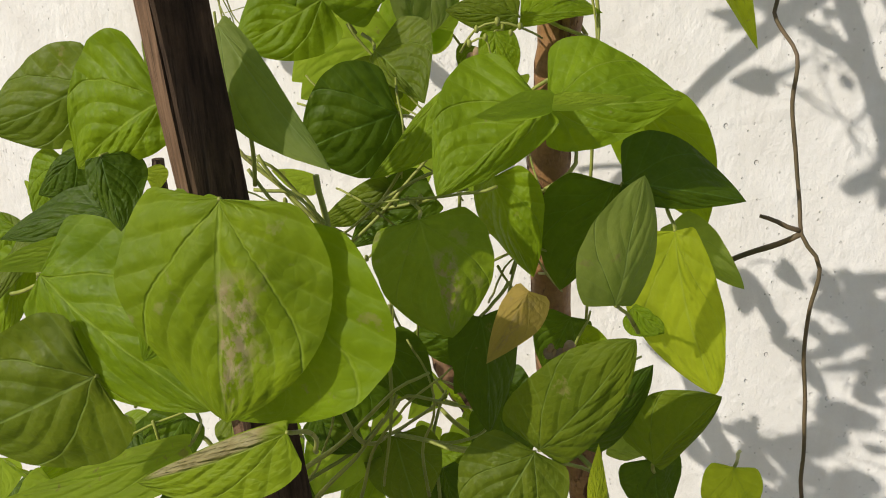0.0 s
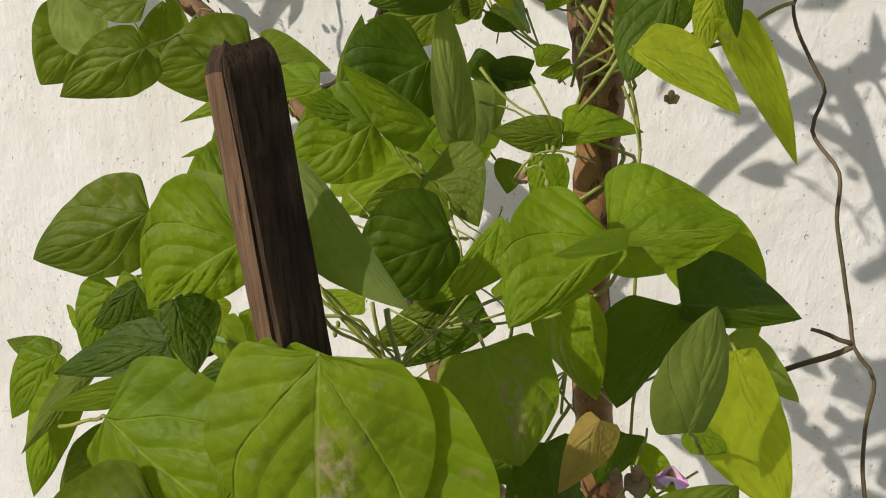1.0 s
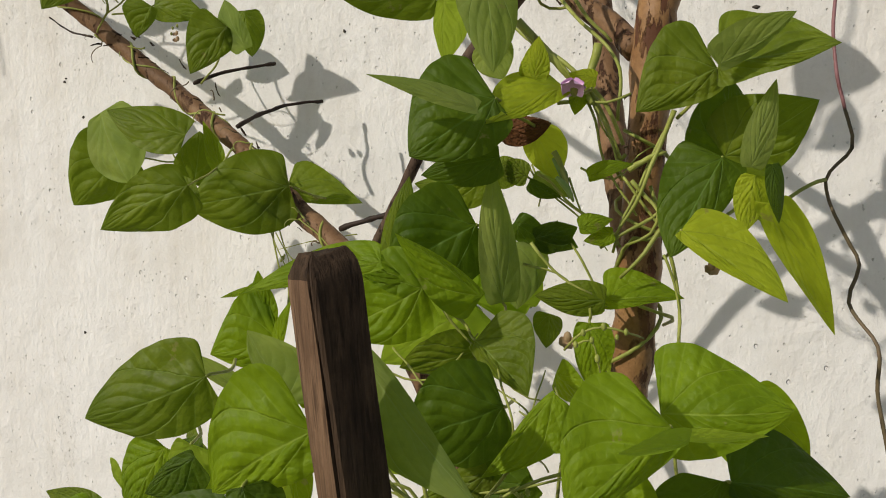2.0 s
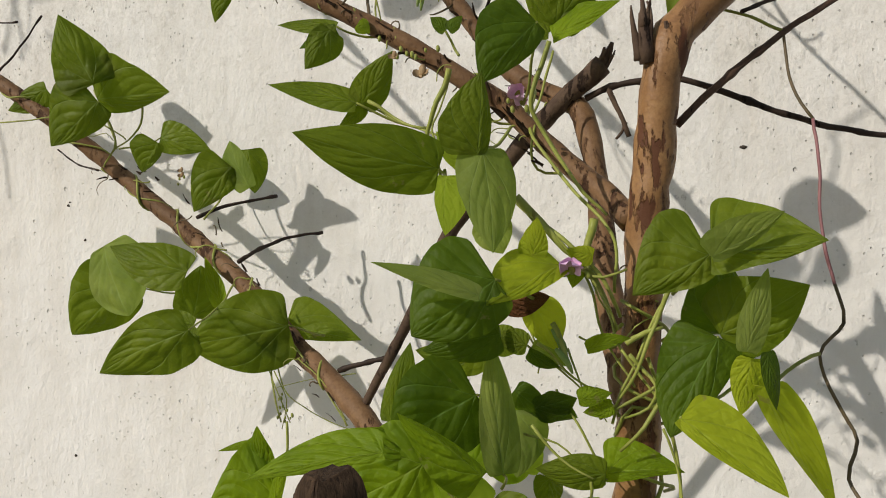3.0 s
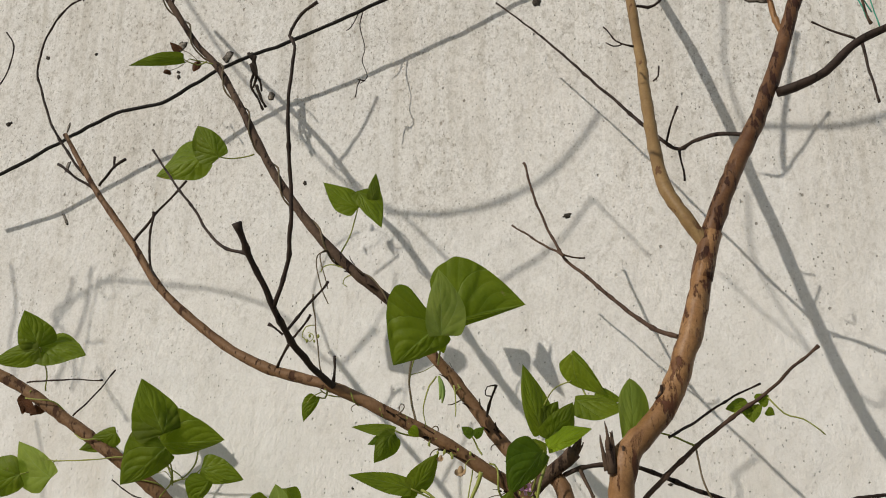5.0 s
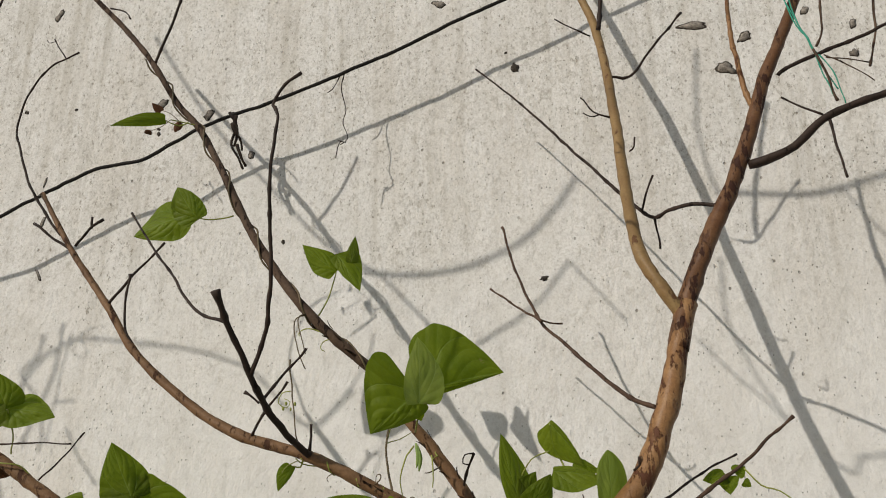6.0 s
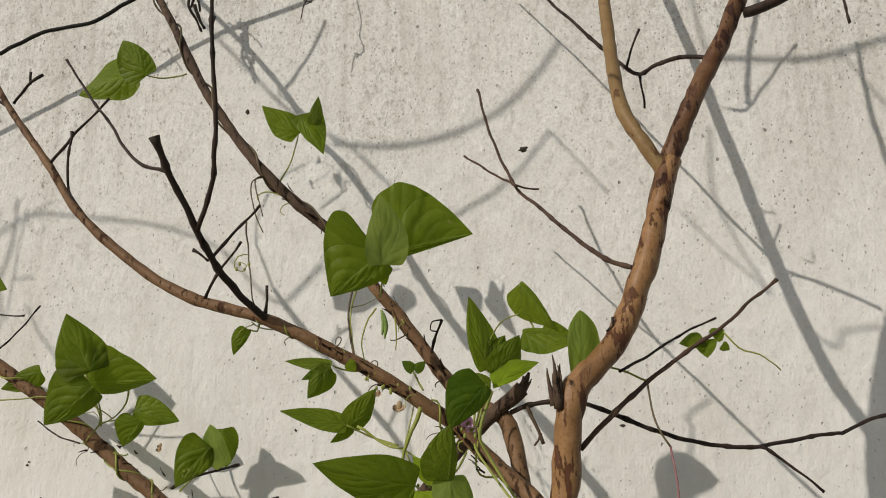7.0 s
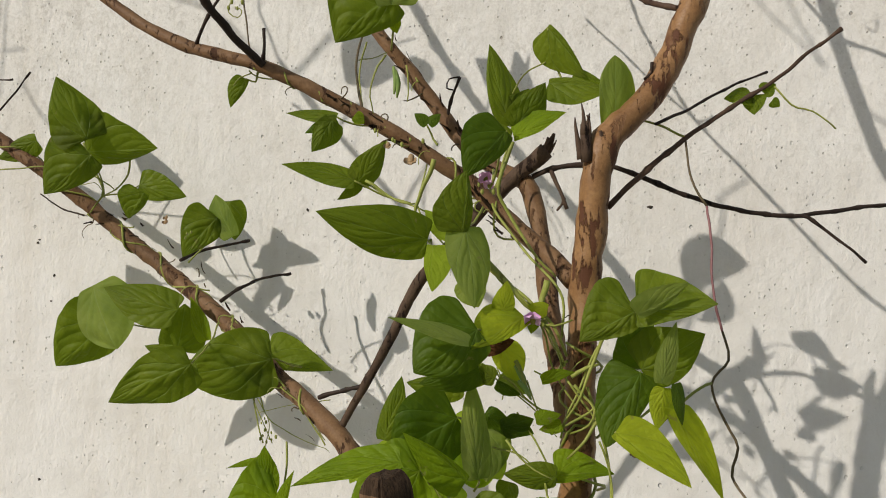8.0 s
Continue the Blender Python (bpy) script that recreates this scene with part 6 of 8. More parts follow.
leaflet(stalk, (-0.855, 1.030, 1.601), (-0.769, 1.040, 1.580), 0.032, 0.023, -3, LEAF_MEDIUM, 0.25, .4)
leaflet(stalk, (-0.792, 0.935, 1.582), (-0.821, 0.935, 1.538), 0.012, 0.035, -27, LEAF_MEDIUM, 0.36, .4)
stalk = branch("leaf_stalk", VINE, STEM, 0.0015, 0.0011, [(-0.855, 0.920, 1.573), (-0.856, 0.915, 1.602), (-0.856, 0.885, 1.640)], 0.2)
leaflet(stalk, (-0.856, 0.885, 1.640), (-0.932, 0.875, 1.576), 0.028, 0.064, -22, LEAF_MEDIUM, 0.22, .35)
leaflet(stalk, (-0.882, 0.915, 1.649), (-0.756, 0.915, 1.653), 0.063, 0.026, 28, LEAF_MEDIUM, 0.36, .25)
leaflet(stalk, (-0.858, 0.880, 1.664), (-0.900, 0.860, 1.763), 0.047, 0.043, 25, LEAF_MEDIUM, 0.24, .25)
leaflet(stalk, (-0.973, 0.915, 1.669), (-1.047, 0.915, 1.639), 0.023, 0.017, -16, LEAF_MEDIUM, 0.35, .3)
# upper leaves
stalk = branch("leaf_stalk", VINE, STEM, 0.0015, 0.0011, [(-0.326, 0.730, 1.755), (-0.318, 0.707, 1.775), (-0.310, 0.660, 1.803)], 0.2)
leaflet(stalk, (-0.310, 0.660, 1.803), (-0.379, 0.650, 1.746), 0.030, 0.086, -22, LEAF_MEDIUM, 0.22, .3, fold=.1)
leaflet(stalk, (-0.310, 0.675, 1.805), (-0.185, 0.695, 1.837), 0.094, 0.011, 11, LEAF_MEDIUM, 0.36, .35, fold=.12)
leaflet(stalk, (-0.305, 0.635, 1.785), (-0.304, 0.615, 1.879), 0.023, 0.036, 4, LEAF_PALE, 0.31, .35, fold=.05)
leaflet(stalk, (-0.320, 0.700, 1.785), (-0.312, 0.700, 1.768), 0.011, 0.006, 0, LEAF, 0.36, .3)
stalk = branch("leaf_stalk", VINE, STEM, 0.0015, 0.0011, [(-0.680, 0.800, 2.162), (-0.717, 0.797, 2.154), (-0.754, 0.770, 2.154)], 0.2)
leaflet(stalk, (-0.754, 0.770, 2.154), (-0.849, 0.760, 2.116), 0.036, 0.065, 16, LEAF_MEDIUM, 0.36, .3, fold=.25)
leaflet(stalk, (-0.716, 0.735, 2.132), (-0.757, 0.725, 2.192), 0.034, 0.024, 0, LEAF_MEDIUM, 0.36, .7, fold=.1)
stalk = branch("leaf_stalk", VINE, STEM, 0.0015, 0.0011, [(-0.520, 0.830, 1.970), (-0.505, 0.842, 2.007), (-0.489, 0.830, 2.053)], 0.2)
leaflet(stalk, (-0.489, 0.830, 2.053), (-0.552, 0.820, 2.105), 0.025, 0.026, 16, LEAF_MEDIUM, 0.36, .1)
leaflet(stalk, (-0.486, 0.820, 2.084), (-0.439, 0.810, 2.008), 0.040, 0.016, -25, LEAF_MEDIUM, 0.19, .2)
leaflet(stalk, (-0.460, 0.820, 2.064), (-0.453, 0.820, 2.116), 0.011, 0.013, 30, LEAF_MEDIUM, 0.36, .2)
stalk = branch("leaf_stalk", VINE, STEM, 0.0015, 0.0011, [(-1.128, 0.910, 1.750), (-1.129, 0.907, 1.786), (-1.129, 0.880, 1.831)], 0.2)
leaflet(stalk, (-1.129, 0.880, 1.831), (-1.158, 0.860, 1.901), 0.031, 0.036, 25, LEAF_MEDIUM, 0.28, .25)
leaflet(stalk, (-1.137, 0.890, 1.833), (-1.043, 0.900, 1.815), 0.042, 0.038, -30, LEAF_MEDIUM, 0.30, .2)
leaflet(stalk, (-1.127, 0.875, 1.826), (-1.217, 0.865, 1.804), 0.027, 0.019, -11, LEAF_MEDIUM, 0.36, .3)
stalk = branch("leaf_stalk", VINE, STEM, 0.0015, 0.0011, [(-1.094, 0.920, 1.621), (-1.119, 0.917, 1.605), (-1.145, 0.890, 1.596)], 0.2)
leaflet(stalk, (-1.145, 0.890, 1.596), (-1.246, 0.890, 1.567), 0.030, 0.043, -14, LEAF_MEDIUM, 0.36, .5)
leaflet(stalk, (-1.088, 0.900, 1.588), (-1.164, 0.900, 1.656), 0.047, 0.024, 0, LEAF_PALE, 0.36, .3)
stalk = branch("leaf_stalk", VINE, STEM, 0.0015, 0.0011, [(-0.475, 0.640, 1.710), (-0.482, 0.649, 1.702), (-0.488, 0.635, 1.702)], 0.2)
leaflet(stalk, (-0.488, 0.635, 1.702), (-0.508, 0.635, 1.667), 0.006, 0.015, -27, LEAF_MEDIUM, 0.36, .3)
stalk = branch("leaf_stalk", VINE, STEM, 0.0015, 0.0011, [(-0.321, 0.650, 1.644), (-0.346, 0.652, 1.644), (-0.371, 0.630, 1.652)], 0.2)
leaflet(stalk, (-0.371, 0.630, 1.652), (-0.435, 0.630, 1.658), 0.012, 0.008, 30, LEAF_MEDIUM, 0.36, .2)
leaflet(stalk, (-0.373, 0.620, 1.647), (-0.396, 0.610, 1.608), 0.021, 0.014, -27, LEAF_MEDIUM, 0.36, .2)
leaflet(stalk, (-0.371, 0.630, 1.649), (-0.411, 0.630, 1.633), 0.011, 0.008, 0, LEAF_DEEP_SHADED, 0.36, .2)
leaflet(stalk, (-0.351, 0.635, 1.654), (-0.338, 0.635, 1.644), 0.009, 0.007, 0, LEAF, 0.36, .3)
stalk = branch("leaf_stalk", VINE, STEM, 0.0015, 0.0011, [(-0.281, 0.630, 1.548), (-0.313, 0.634, 1.557), (-0.345, 0.615, 1.574)], 0.2)
leaflet(stalk, (-0.345, 0.615, 1.574), (-0.428, 0.595, 1.593), 0.015, 0.016, 32, LEAF_MEDIUM, 0.36, .2)
leaflet(stalk, (-0.343, 0.620, 1.571), (-0.306, 0.610, 1.620), 0.018, 0.018, 28, LEAF_MEDIUM, 0.36, .2, fold=.25)
leaflet(stalk, (-0.341, 0.625, 1.571), (-0.369, 0.625, 1.552), 0.008, 0.007, -20, LEAF_MEDIUM, 0.36, .2)
stalk = branch("leaf_stalk", VINE, STEM, 0.0015, 0.0011, [(-0.250, 0.640, 1.618), (-0.257, 0.652, 1.626), (-0.263, 0.640, 1.642)], 0.2)
leaflet(stalk, (-0.263, 0.640, 1.642), (-0.278, 0.640, 1.656), 0.006, 0.009, 0, LEAF_DEEP_SHADED, 0.36, .4)
leaflet(stalk, (-0.260, 0.640, 1.642), (-0.246, 0.640, 1.655), 0.008, 0.006, 0, LEAF_DEEP_SHADED, 0.36, .3)
stalk = branch("leaf_stalk", VINE, STEM, 0.0015, 0.0011, [(-0.185, 0.620, 1.565), (-0.173, 0.594, 1.589), (-0.161, 0.545, 1.620)], 0.2)
leaflet(stalk, (-0.161, 0.545, 1.620), (-0.203, 0.525, 1.570), 0.016, 0.036, -24, LEAF_DEEP_SHADED, 0.36, .45)
leaflet(stalk, (-0.159, 0.600, 1.622), (-0.202, 0.590, 1.630), 0.008, 0.014, 32, LEAF_MEDIUM, 0.36, .3)
leaflet(stalk, (-0.158, 0.630, 1.636), (-0.122, 0.620, 1.685), 0.020, 0.025, 28, LEAF_MEDIUM, 0.36, .3)
leaflet(stalk, (-0.158, 0.620, 1.624), (-0.098, 0.610, 1.649), 0.023, 0.011, -32, LEAF, 0.36, .3)
stalk = branch("leaf_stalk", VINE, STEM, 0.0015, 0.0011, [(-0.144, 0.700, 1.663), (-0.156, 0.707, 1.651), (-0.168, 0.690, 1.646)], 0.2)
leaflet(stalk, (-0.168, 0.690, 1.646), (-0.192, 0.680, 1.746), 0.016, 0.031, 27, LEAF_MEDIUM, 0.36, .2)
leaflet(stalk, (-0.164, 0.700, 1.656), (-0.143, 0.690, 1.692), 0.024, 0.013, 30, LEAF_MEDIUM, 0.36, .2)
stalk = branch("leaf_stalk", VINE, STEM, 0.0015, 0.0011, [(-0.097, 0.660, 1.674), (-0.109, 0.669, 1.712), (-0.121, 0.655, 1.757)], 0.2)
leaflet(stalk, (-0.121, 0.655, 1.757), (-0.075, 0.655, 1.696), 0.006, 0.035, 20, LEAF_MEDIUM, 0.36, .2)
leaflet(stalk, (-0.119, 0.650, 1.690), (-0.047, 0.640, 1.677), 0.010, 0.031, -30, LEAF_MEDIUM, 0.36, .3)
leaflet(stalk, (-0.043, 0.640, 1.626), (-0.044, 0.630, 1.716), 0.020, 0.029, 28, LEAF_PALE, 0.50, 1.0)
leaflet(stalk, (-0.088, 0.660, 1.705), (-0.052, 0.660, 1.688), 0.007, 0.012, -9, LEAF_MEDIUM, 0.36, .3)
stalk = branch("leaf_stalk", VINE, STEM, 0.0015, 0.0011, [(-0.783, 0.790, 2.358), (-0.801, 0.792, 2.353), (-0.820, 0.770, 2.355)], 0.2)
leaflet(stalk, (-0.820, 0.770, 2.355), (-0.914, 0.740, 2.335), 0.010, 0.016, -28, LEAF_MEDIUM, 0.36, .2)
# small leaves on the stem behind the post
stalk = branch("leaf_stalk", VINE, STEM, 0.0015, 0.0011, [(-0.437, 0.640, 1.255), (-0.436, 0.637, 1.218), (-0.435, 0.610, 1.188)], 0.2)
leaflet(stalk, (-0.435, 0.610, 1.188), (-0.502, 0.590, 1.173), 0.029, 0.062, 0, LEAF, 0.23, .25)
leaflet(stalk, (-0.451, 0.615, 1.202), (-0.452, 0.605, 1.259), 0.017, 0.015, 0, LEAF, 0.32, .3)
leaflet(stalk, (-0.464, 0.620, 1.236), (-0.506, 0.620, 1.225), 0.003, 0.006, 30, LEAF, 0.36, .2)
leaflet(stalk, (-0.432, 0.600, 1.179), (-0.413, 0.600, 1.233), 0.009, 0.006, 0, LEAF, 0.36, .1)
leaflet(stalk, (-0.443, 0.610, 1.169), (-0.476, 0.610, 1.160), 0.011, 0.003, 0, LEAF_UNDER, 0.36, .3)
stalk = branch("leaf_stalk", VINE, STEM, 0.0015, 0.0011, [(-0.444, 0.620, 1.112), (-0.452, 0.612, 1.123), (-0.459, 0.580, 1.142)], 0.2)
leaflet(stalk, (-0.459, 0.580, 1.142), (-0.541, 0.570, 1.192), 0.013, 0.017, -22, LEAF_PALE, 0.35, .2)
leaflet(stalk, (-0.465, 0.590, 1.138), (-0.429, 0.590, 1.153), 0.004, 0.010, 0, LEAF_MEDIUM, 0.36, .1)
stalk = branch("leaf_stalk", VINE, STEM, 0.0015, 0.0011, [(-0.340, 0.460, 1.168), (-0.341, 0.465, 1.171), (-0.341, 0.445, 1.182)], 0.2)
leaflet(stalk, (-0.341, 0.445, 1.182), (-0.367, 0.435, 1.244), 0.029, 0.050, -25, LEAF_PALE, 0.36, .4)
leaflet(stalk, (-0.340, 0.480, 1.169), (-0.345, 0.480, 1.225), 0.010, 0.014, 0, LEAF, 0.36, .3)
leaflet(stalk, (-0.244, 0.400, 1.306), (-0.344, 0.390, 1.282), 0.008, 0.021, 30, LEAF, 0.36, .15)
# stems among the lower leaves
branch("stem", VINE, STEM, 0.0019, 0.0010, [(-0.221, 0.360, 0.950), (-0.183, 0.363, 0.985), (-0.145, 0.357, 1.031), (-0.122, 0.360, 1.045)], 0.25)
branch("stem", VINE, STEM, 0.0017, 0.0009, [(-0.156, 0.380, 1.080), (-0.160, 0.383, 1.036), (-0.157, 0.377, 1.005), (-0.166, 0.380, 0.935)], 0.25)
branch("stem", VINE, STEM, 0.0020, 0.0011, [(-0.183, 0.340, 1.177), (-0.181, 0.343, 1.156), (-0.174, 0.337, 1.133), (-0.173, 0.340, 1.103)], 0.25)
branch("stem", VINE, STEM, 0.0015, 0.0008, [(-0.245, 0.380, 1.177), (-0.231, 0.383, 1.156), (-0.203, 0.377, 1.140), (-0.175, 0.380, 1.106)], 0.25)
branch("stem", VINE, STEM, 0.0014, 0.0007, [(-0.247, 0.370, 1.170), (-0.234, 0.373, 1.151), (-0.210, 0.367, 1.143), (-0.191, 0.370, 1.124)], 0.25)
branch("stem", VINE, STEM, 0.0013, 0.0007, [(-0.117, 0.400, 1.174), (-0.158, 0.403, 1.152), (-0.185, 0.397, 1.128), (-0.204, 0.400, 1.113)], 0.25)
branch("stem", VINE, STEM, 0.0012, 0.0006, [(-0.088, 0.400, 1.161), (-0.119, 0.403, 1.151), (-0.147, 0.397, 1.149), (-0.181, 0.400, 1.143)], 0.25)
branch("stem", VINE, STEM, 0.0014, 0.0007, [(-0.143, 0.350, 1.001), (-0.121, 0.353, 0.998), (-0.096, 0.347, 0.999), (-0.049, 0.350, 1.006)], 0.25)
branch("stem", VINE, STEM, 0.0017, 0.0009, [(-0.211, 0.360, 0.930), (-0.179, 0.363, 0.968), (-0.149, 0.357, 1.013), (-0.138, 0.360, 1.026), (-0.096, 0.363, 1.022)], 0.25)
branch("stem", VINE, STEM, 0.0014, 0.0007, [(-0.185, 0.380, 0.921), (-0.175, 0.383, 0.960), (-0.145, 0.377, 1.007), (-0.113, 0.380, 1.040)], 0.25)
branch("stem", VINE, STEM, 0.0012, 0.0006, [(-0.255, 0.370, 0.913), (-0.217, 0.373, 0.944), (-0.191, 0.367, 1.014), (-0.188, 0.370, 1.017)], 0.25)
branch("stem", VINE, STEM, 0.0013, 0.0007, [(-0.138, 0.400, 0.917), (-0.143, 0.403, 0.953), (-0.131, 0.397, 1.007), (-0.152, 0.400, 1.046)], 0.25)
branch("stem", VINE, STEM, 0.0010, 0.0005, [(-0.092, 0.420, 1.100), (-0.085, 0.423, 1.087), (-0.075, 0.417, 1.074), (-0.080, 0.420, 1.047)], 0.25)
branch("stem", VINE, STEM, 0.0013, 0.0007, [(-0.319, 0.330, 0.993), (-0.319, 0.333, 0.970), (-0.308, 0.327, 0.957), (-0.305, 0.330, 0.931)], 0.25)
branch("stem", VINE, STEM, 0.0010, 0.0005, [(-0.341, 0.330, 0.977), (-0.307, 0.333, 0.995), (-0.277, 0.327, 1.013), (-0.256, 0.330, 1.023)], 0.25)
branch("stem", VINE, STEM, 0.0013, 0.0007, [(-0.155, 0.470, 1.312), (-0.136, 0.473, 1.288), (-0.111, 0.467, 1.277)], 0.25)
branch("stem", VINE, STEM, 0.0012, 0.0006, [(-0.230, 0.500, 1.253), (-0.214, 0.503, 1.231), (-0.172, 0.497, 1.193), (-0.151, 0.500, 1.184)], 0.25)
branch("stem", VINE, STEM, 0.0014, 0.0007, [(-0.153, 0.420, 1.172), (-0.175, 0.423, 1.141), (-0.207, 0.417, 1.111), (-0.230, 0.420, 1.117)], 0.25)
branch("stem", VINE, STEM, 0.0012, 0.0006, [(-0.271, 0.420, 1.161), (-0.235, 0.423, 1.123), (-0.212, 0.417, 1.111), (-0.166, 0.420, 1.147)], 0.25)
branch("stem", VINE, STEM, 0.0010, 0.0005, [(-0.367, 0.440, 1.117), (-0.341, 0.443, 1.098), (-0.349, 0.437, 1.071)], 0.25)
branch("stem", VINE, STEM, 0.0011, 0.0006, [(-0.310, 0.560, 1.181), (-0.279, 0.563, 1.172), (-0.246, 0.557, 1.183), (-0.216, 0.560, 1.219)], 0.25)
branch("stem", VINE, STEM, 0.0010, 0.0005, [(-0.178, 0.570, 1.356), (-0.150, 0.573, 1.337), (-0.126, 0.567, 1.320), (-0.108, 0.570, 1.311)], 0.25)
branch("stem", VINE, STEM, 0.0010, 0.0005, [(-0.139, 0.560, 1.354), (-0.126, 0.563, 1.316), (-0.107, 0.557, 1.295)], 0.25)
branch("stem", VINE, STEM, 0.0011, 0.0006, [(-0.175, 0.550, 1.283), (-0.148, 0.553, 1.274), (-0.119, 0.547, 1.254), (-0.106, 0.550, 1.250)], 0.25)
branch("stem", VINE, STEM, 0.0014, 0.0007, [(-0.202, 0.570, 1.507), (-0.169, 0.573, 1.460), (-0.131, 0.567, 1.427), (-0.109, 0.570, 1.386)], 0.25)
branch("stem", VINE, STEM, 0.0010, 0.0005, [(-0.132, 0.580, 1.361), (-0.104, 0.583, 1.351), (-0.086, 0.577, 1.371), (-0.069, 0.580, 1.380)], 0.25)
branch("stem", VINE, STEM, 0.0012, 0.0006, [(-0.063, 0.550, 1.294), (-0.052, 0.553, 1.262), (-0.050, 0.547, 1.232), (-0.057, 0.550, 1.207)], 0.25)
branch("stem", VINE, STEM, 0.0010, 0.0005, [(-0.552, 0.840, 1.274), (-0.539, 0.843, 1.236), (-0.503, 0.837, 1.216), (-0.443, 0.840, 1.189)], 0.25)
branch("stem", VINE, STEM, 0.0008, 0.0005, [(-0.441, 0.840, 1.266), (-0.505, 0.843, 1.256), (-0.551, 0.837, 1.244)], 0.25)
branch("stem", VINE, STEM, 0.0012, 0.0006, [(-0.758, 0.900, 1.390), (-0.735, 0.903, 1.341), (-0.713, 0.897, 1.317)], 0.25)
# knotted stems by the fork
branch("stem", VINE, STEM, 0.0029, 0.0015, [(-0.245, 0.585, 1.595), (-0.250, 0.588, 1.580), (-0.256, 0.582, 1.566), (-0.262, 0.585, 1.550), (-0.268, 0.588, 1.533), (-0.258, 0.581, 1.515), (-0.254, 0.585, 1.501)], 0.25)
branch("stem", VINE, STEM, 0.0024, 0.0013, [(-0.157, 0.590, 1.614), (-0.164, 0.593, 1.593), (-0.171, 0.587, 1.572), (-0.173, 0.590, 1.556), (-0.164, 0.593, 1.539), (-0.145, 0.586, 1.507), (-0.129, 0.590, 1.484), (-0.109, 0.593, 1.464)], 0.25)
branch("stem", VINE, STEM, 0.0019, 0.0010, [(-0.328, 0.600, 1.573), (-0.309, 0.603, 1.561), (-0.284, 0.597, 1.548), (-0.269, 0.600, 1.546)], 0.25)
branch("stem", VINE, STEM, 0.0014, 0.0007, [(-0.313, 0.640, 1.727), (-0.324, 0.643, 1.714), (-0.329, 0.637, 1.694), (-0.332, 0.640, 1.677), (-0.329, 0.643, 1.657)], 0.25)
branch("stem", VINE, STEM, 0.0013, 0.0007, [(-0.288, 0.640, 1.714), (-0.286, 0.643, 1.693), (-0.286, 0.637, 1.670)], 0.25)
branch("stem", VINE, STEM, 0.0024, 0.0013, [(-0.898, 0.930, 1.666), (-0.884, 0.933, 1.629), (-0.860, 0.927, 1.585), (-0.871, 0.930, 1.566), (-0.888, 0.933, 1.548)], 0.25)
branch("stem", VINE, STEM, 0.0019, 0.0010, [(-0.815, 0.930, 1.643), (-0.819, 0.933, 1.612), (-0.837, 0.927, 1.588), (-0.863, 0.930, 1.576)], 0.25)
# small twig ends
branch("twig", TREE, TWIG, 0.0016, 0.0010, [(-1.115, 0.860, 2.574), (-1.131, 0.860, 2.598), (-1.150, 0.860, 2.628)], 0.35)
branch("twig", TREE, TWIG, 0.0009, 0.0006, [(-1.146, 0.860, 2.622), (-1.159, 0.860, 2.618), (-1.168, 0.860, 2.627)], 0.35)
# more unseen twigs, left of the view, added for the shadows they cast
branch("twig", TREE, TWIG, 0.0032, 0.0026, [(-1.908, 0.380, 2.698), (-1.910, 0.380, 2.617), (-1.921, 0.380, 2.553), (-1.941, 0.380, 2.496), (-1.963, 0.380, 2.427)], 0.35)
branch("twig", TREE, TWIG, 0.0030, 0.0022, [(-1.953, 0.380, 2.674), (-1.961, 0.380, 2.620), (-1.991, 0.380, 2.583), (-1.946, 0.380, 2.531), (-1.921, 0.380, 2.463), (-1.922, 0.380, 2.412)], 0.35)
branch("twig", TREE, TWIG, 0.0026, 0.0018, [(-2.001, 0.380, 2.346), (-1.986, 0.380, 2.302), (-1.969, 0.380, 2.240), (-1.961, 0.380, 2.150)], 0.35)
branch("twig", TREE, TWIG, 0.0024, 0.0018, [(-1.902, 0.380, 2.519), (-1.852, 0.380, 2.521)], 0.35)
branch("twig", TREE, TWIG, 0.0026, 0.0020, [(-1.864, 0.380, 2.461), (-1.831, 0.380, 2.409), (-1.802, 0.380, 2.371), (-1.779, 0.380, 2.343)], 0.35)
branch("twig", TREE, TWIG, 0.0030, 0.0024, [(-2.120, 0.380, 2.713), (-2.092, 0.380, 2.616), (-2.094, 0.380, 2.523), (-2.060, 0.380, 2.417)], 0.35)
# thick stems and young pods at the trunk
branch("stem", VINE, STEM, 0.0039, 0.0021, [(-0.182, 0.562, 1.480), (-0.167, 0.565, 1.465), (-0.153, 0.559, 1.451), (-0.141, 0.562, 1.436), (-0.130, 0.565, 1.426), (-0.121, 0.558, 1.413)], 0.25)
branch("stem", VINE, STEM, 0.0037, 0.0020, [(-0.118, 0.572, 1.461), (-0.124, 0.575, 1.443), (-0.125, 0.569, 1.427), (-0.120, 0.572, 1.414), (-0.112, 0.575, 1.398), (-0.099, 0.568, 1.369)], 0.25)
branch("stem", VINE, STEM, 0.0027, 0.0014, [(-0.092, 0.556, 1.360), (-0.081, 0.559, 1.366), (-0.072, 0.553, 1.372), (-0.063, 0.556, 1.374)], 0.25)
branch("stem", VINE, STEM, 0.0021, 0.0011, [(-0.058, 0.553, 1.406), (-0.064, 0.556, 1.385), (-0.077, 0.550, 1.356), (-0.091, 0.553, 1.325), (-0.103, 0.556, 1.302)], 0.25)
branch("stem", VINE, STEM, 0.0019, 0.0010, [(-0.089, 0.550, 1.352), (-0.077, 0.553, 1.339), (-0.067, 0.547, 1.329), (-0.074, 0.550, 1.310), (-0.093, 0.553, 1.300)], 0.25)
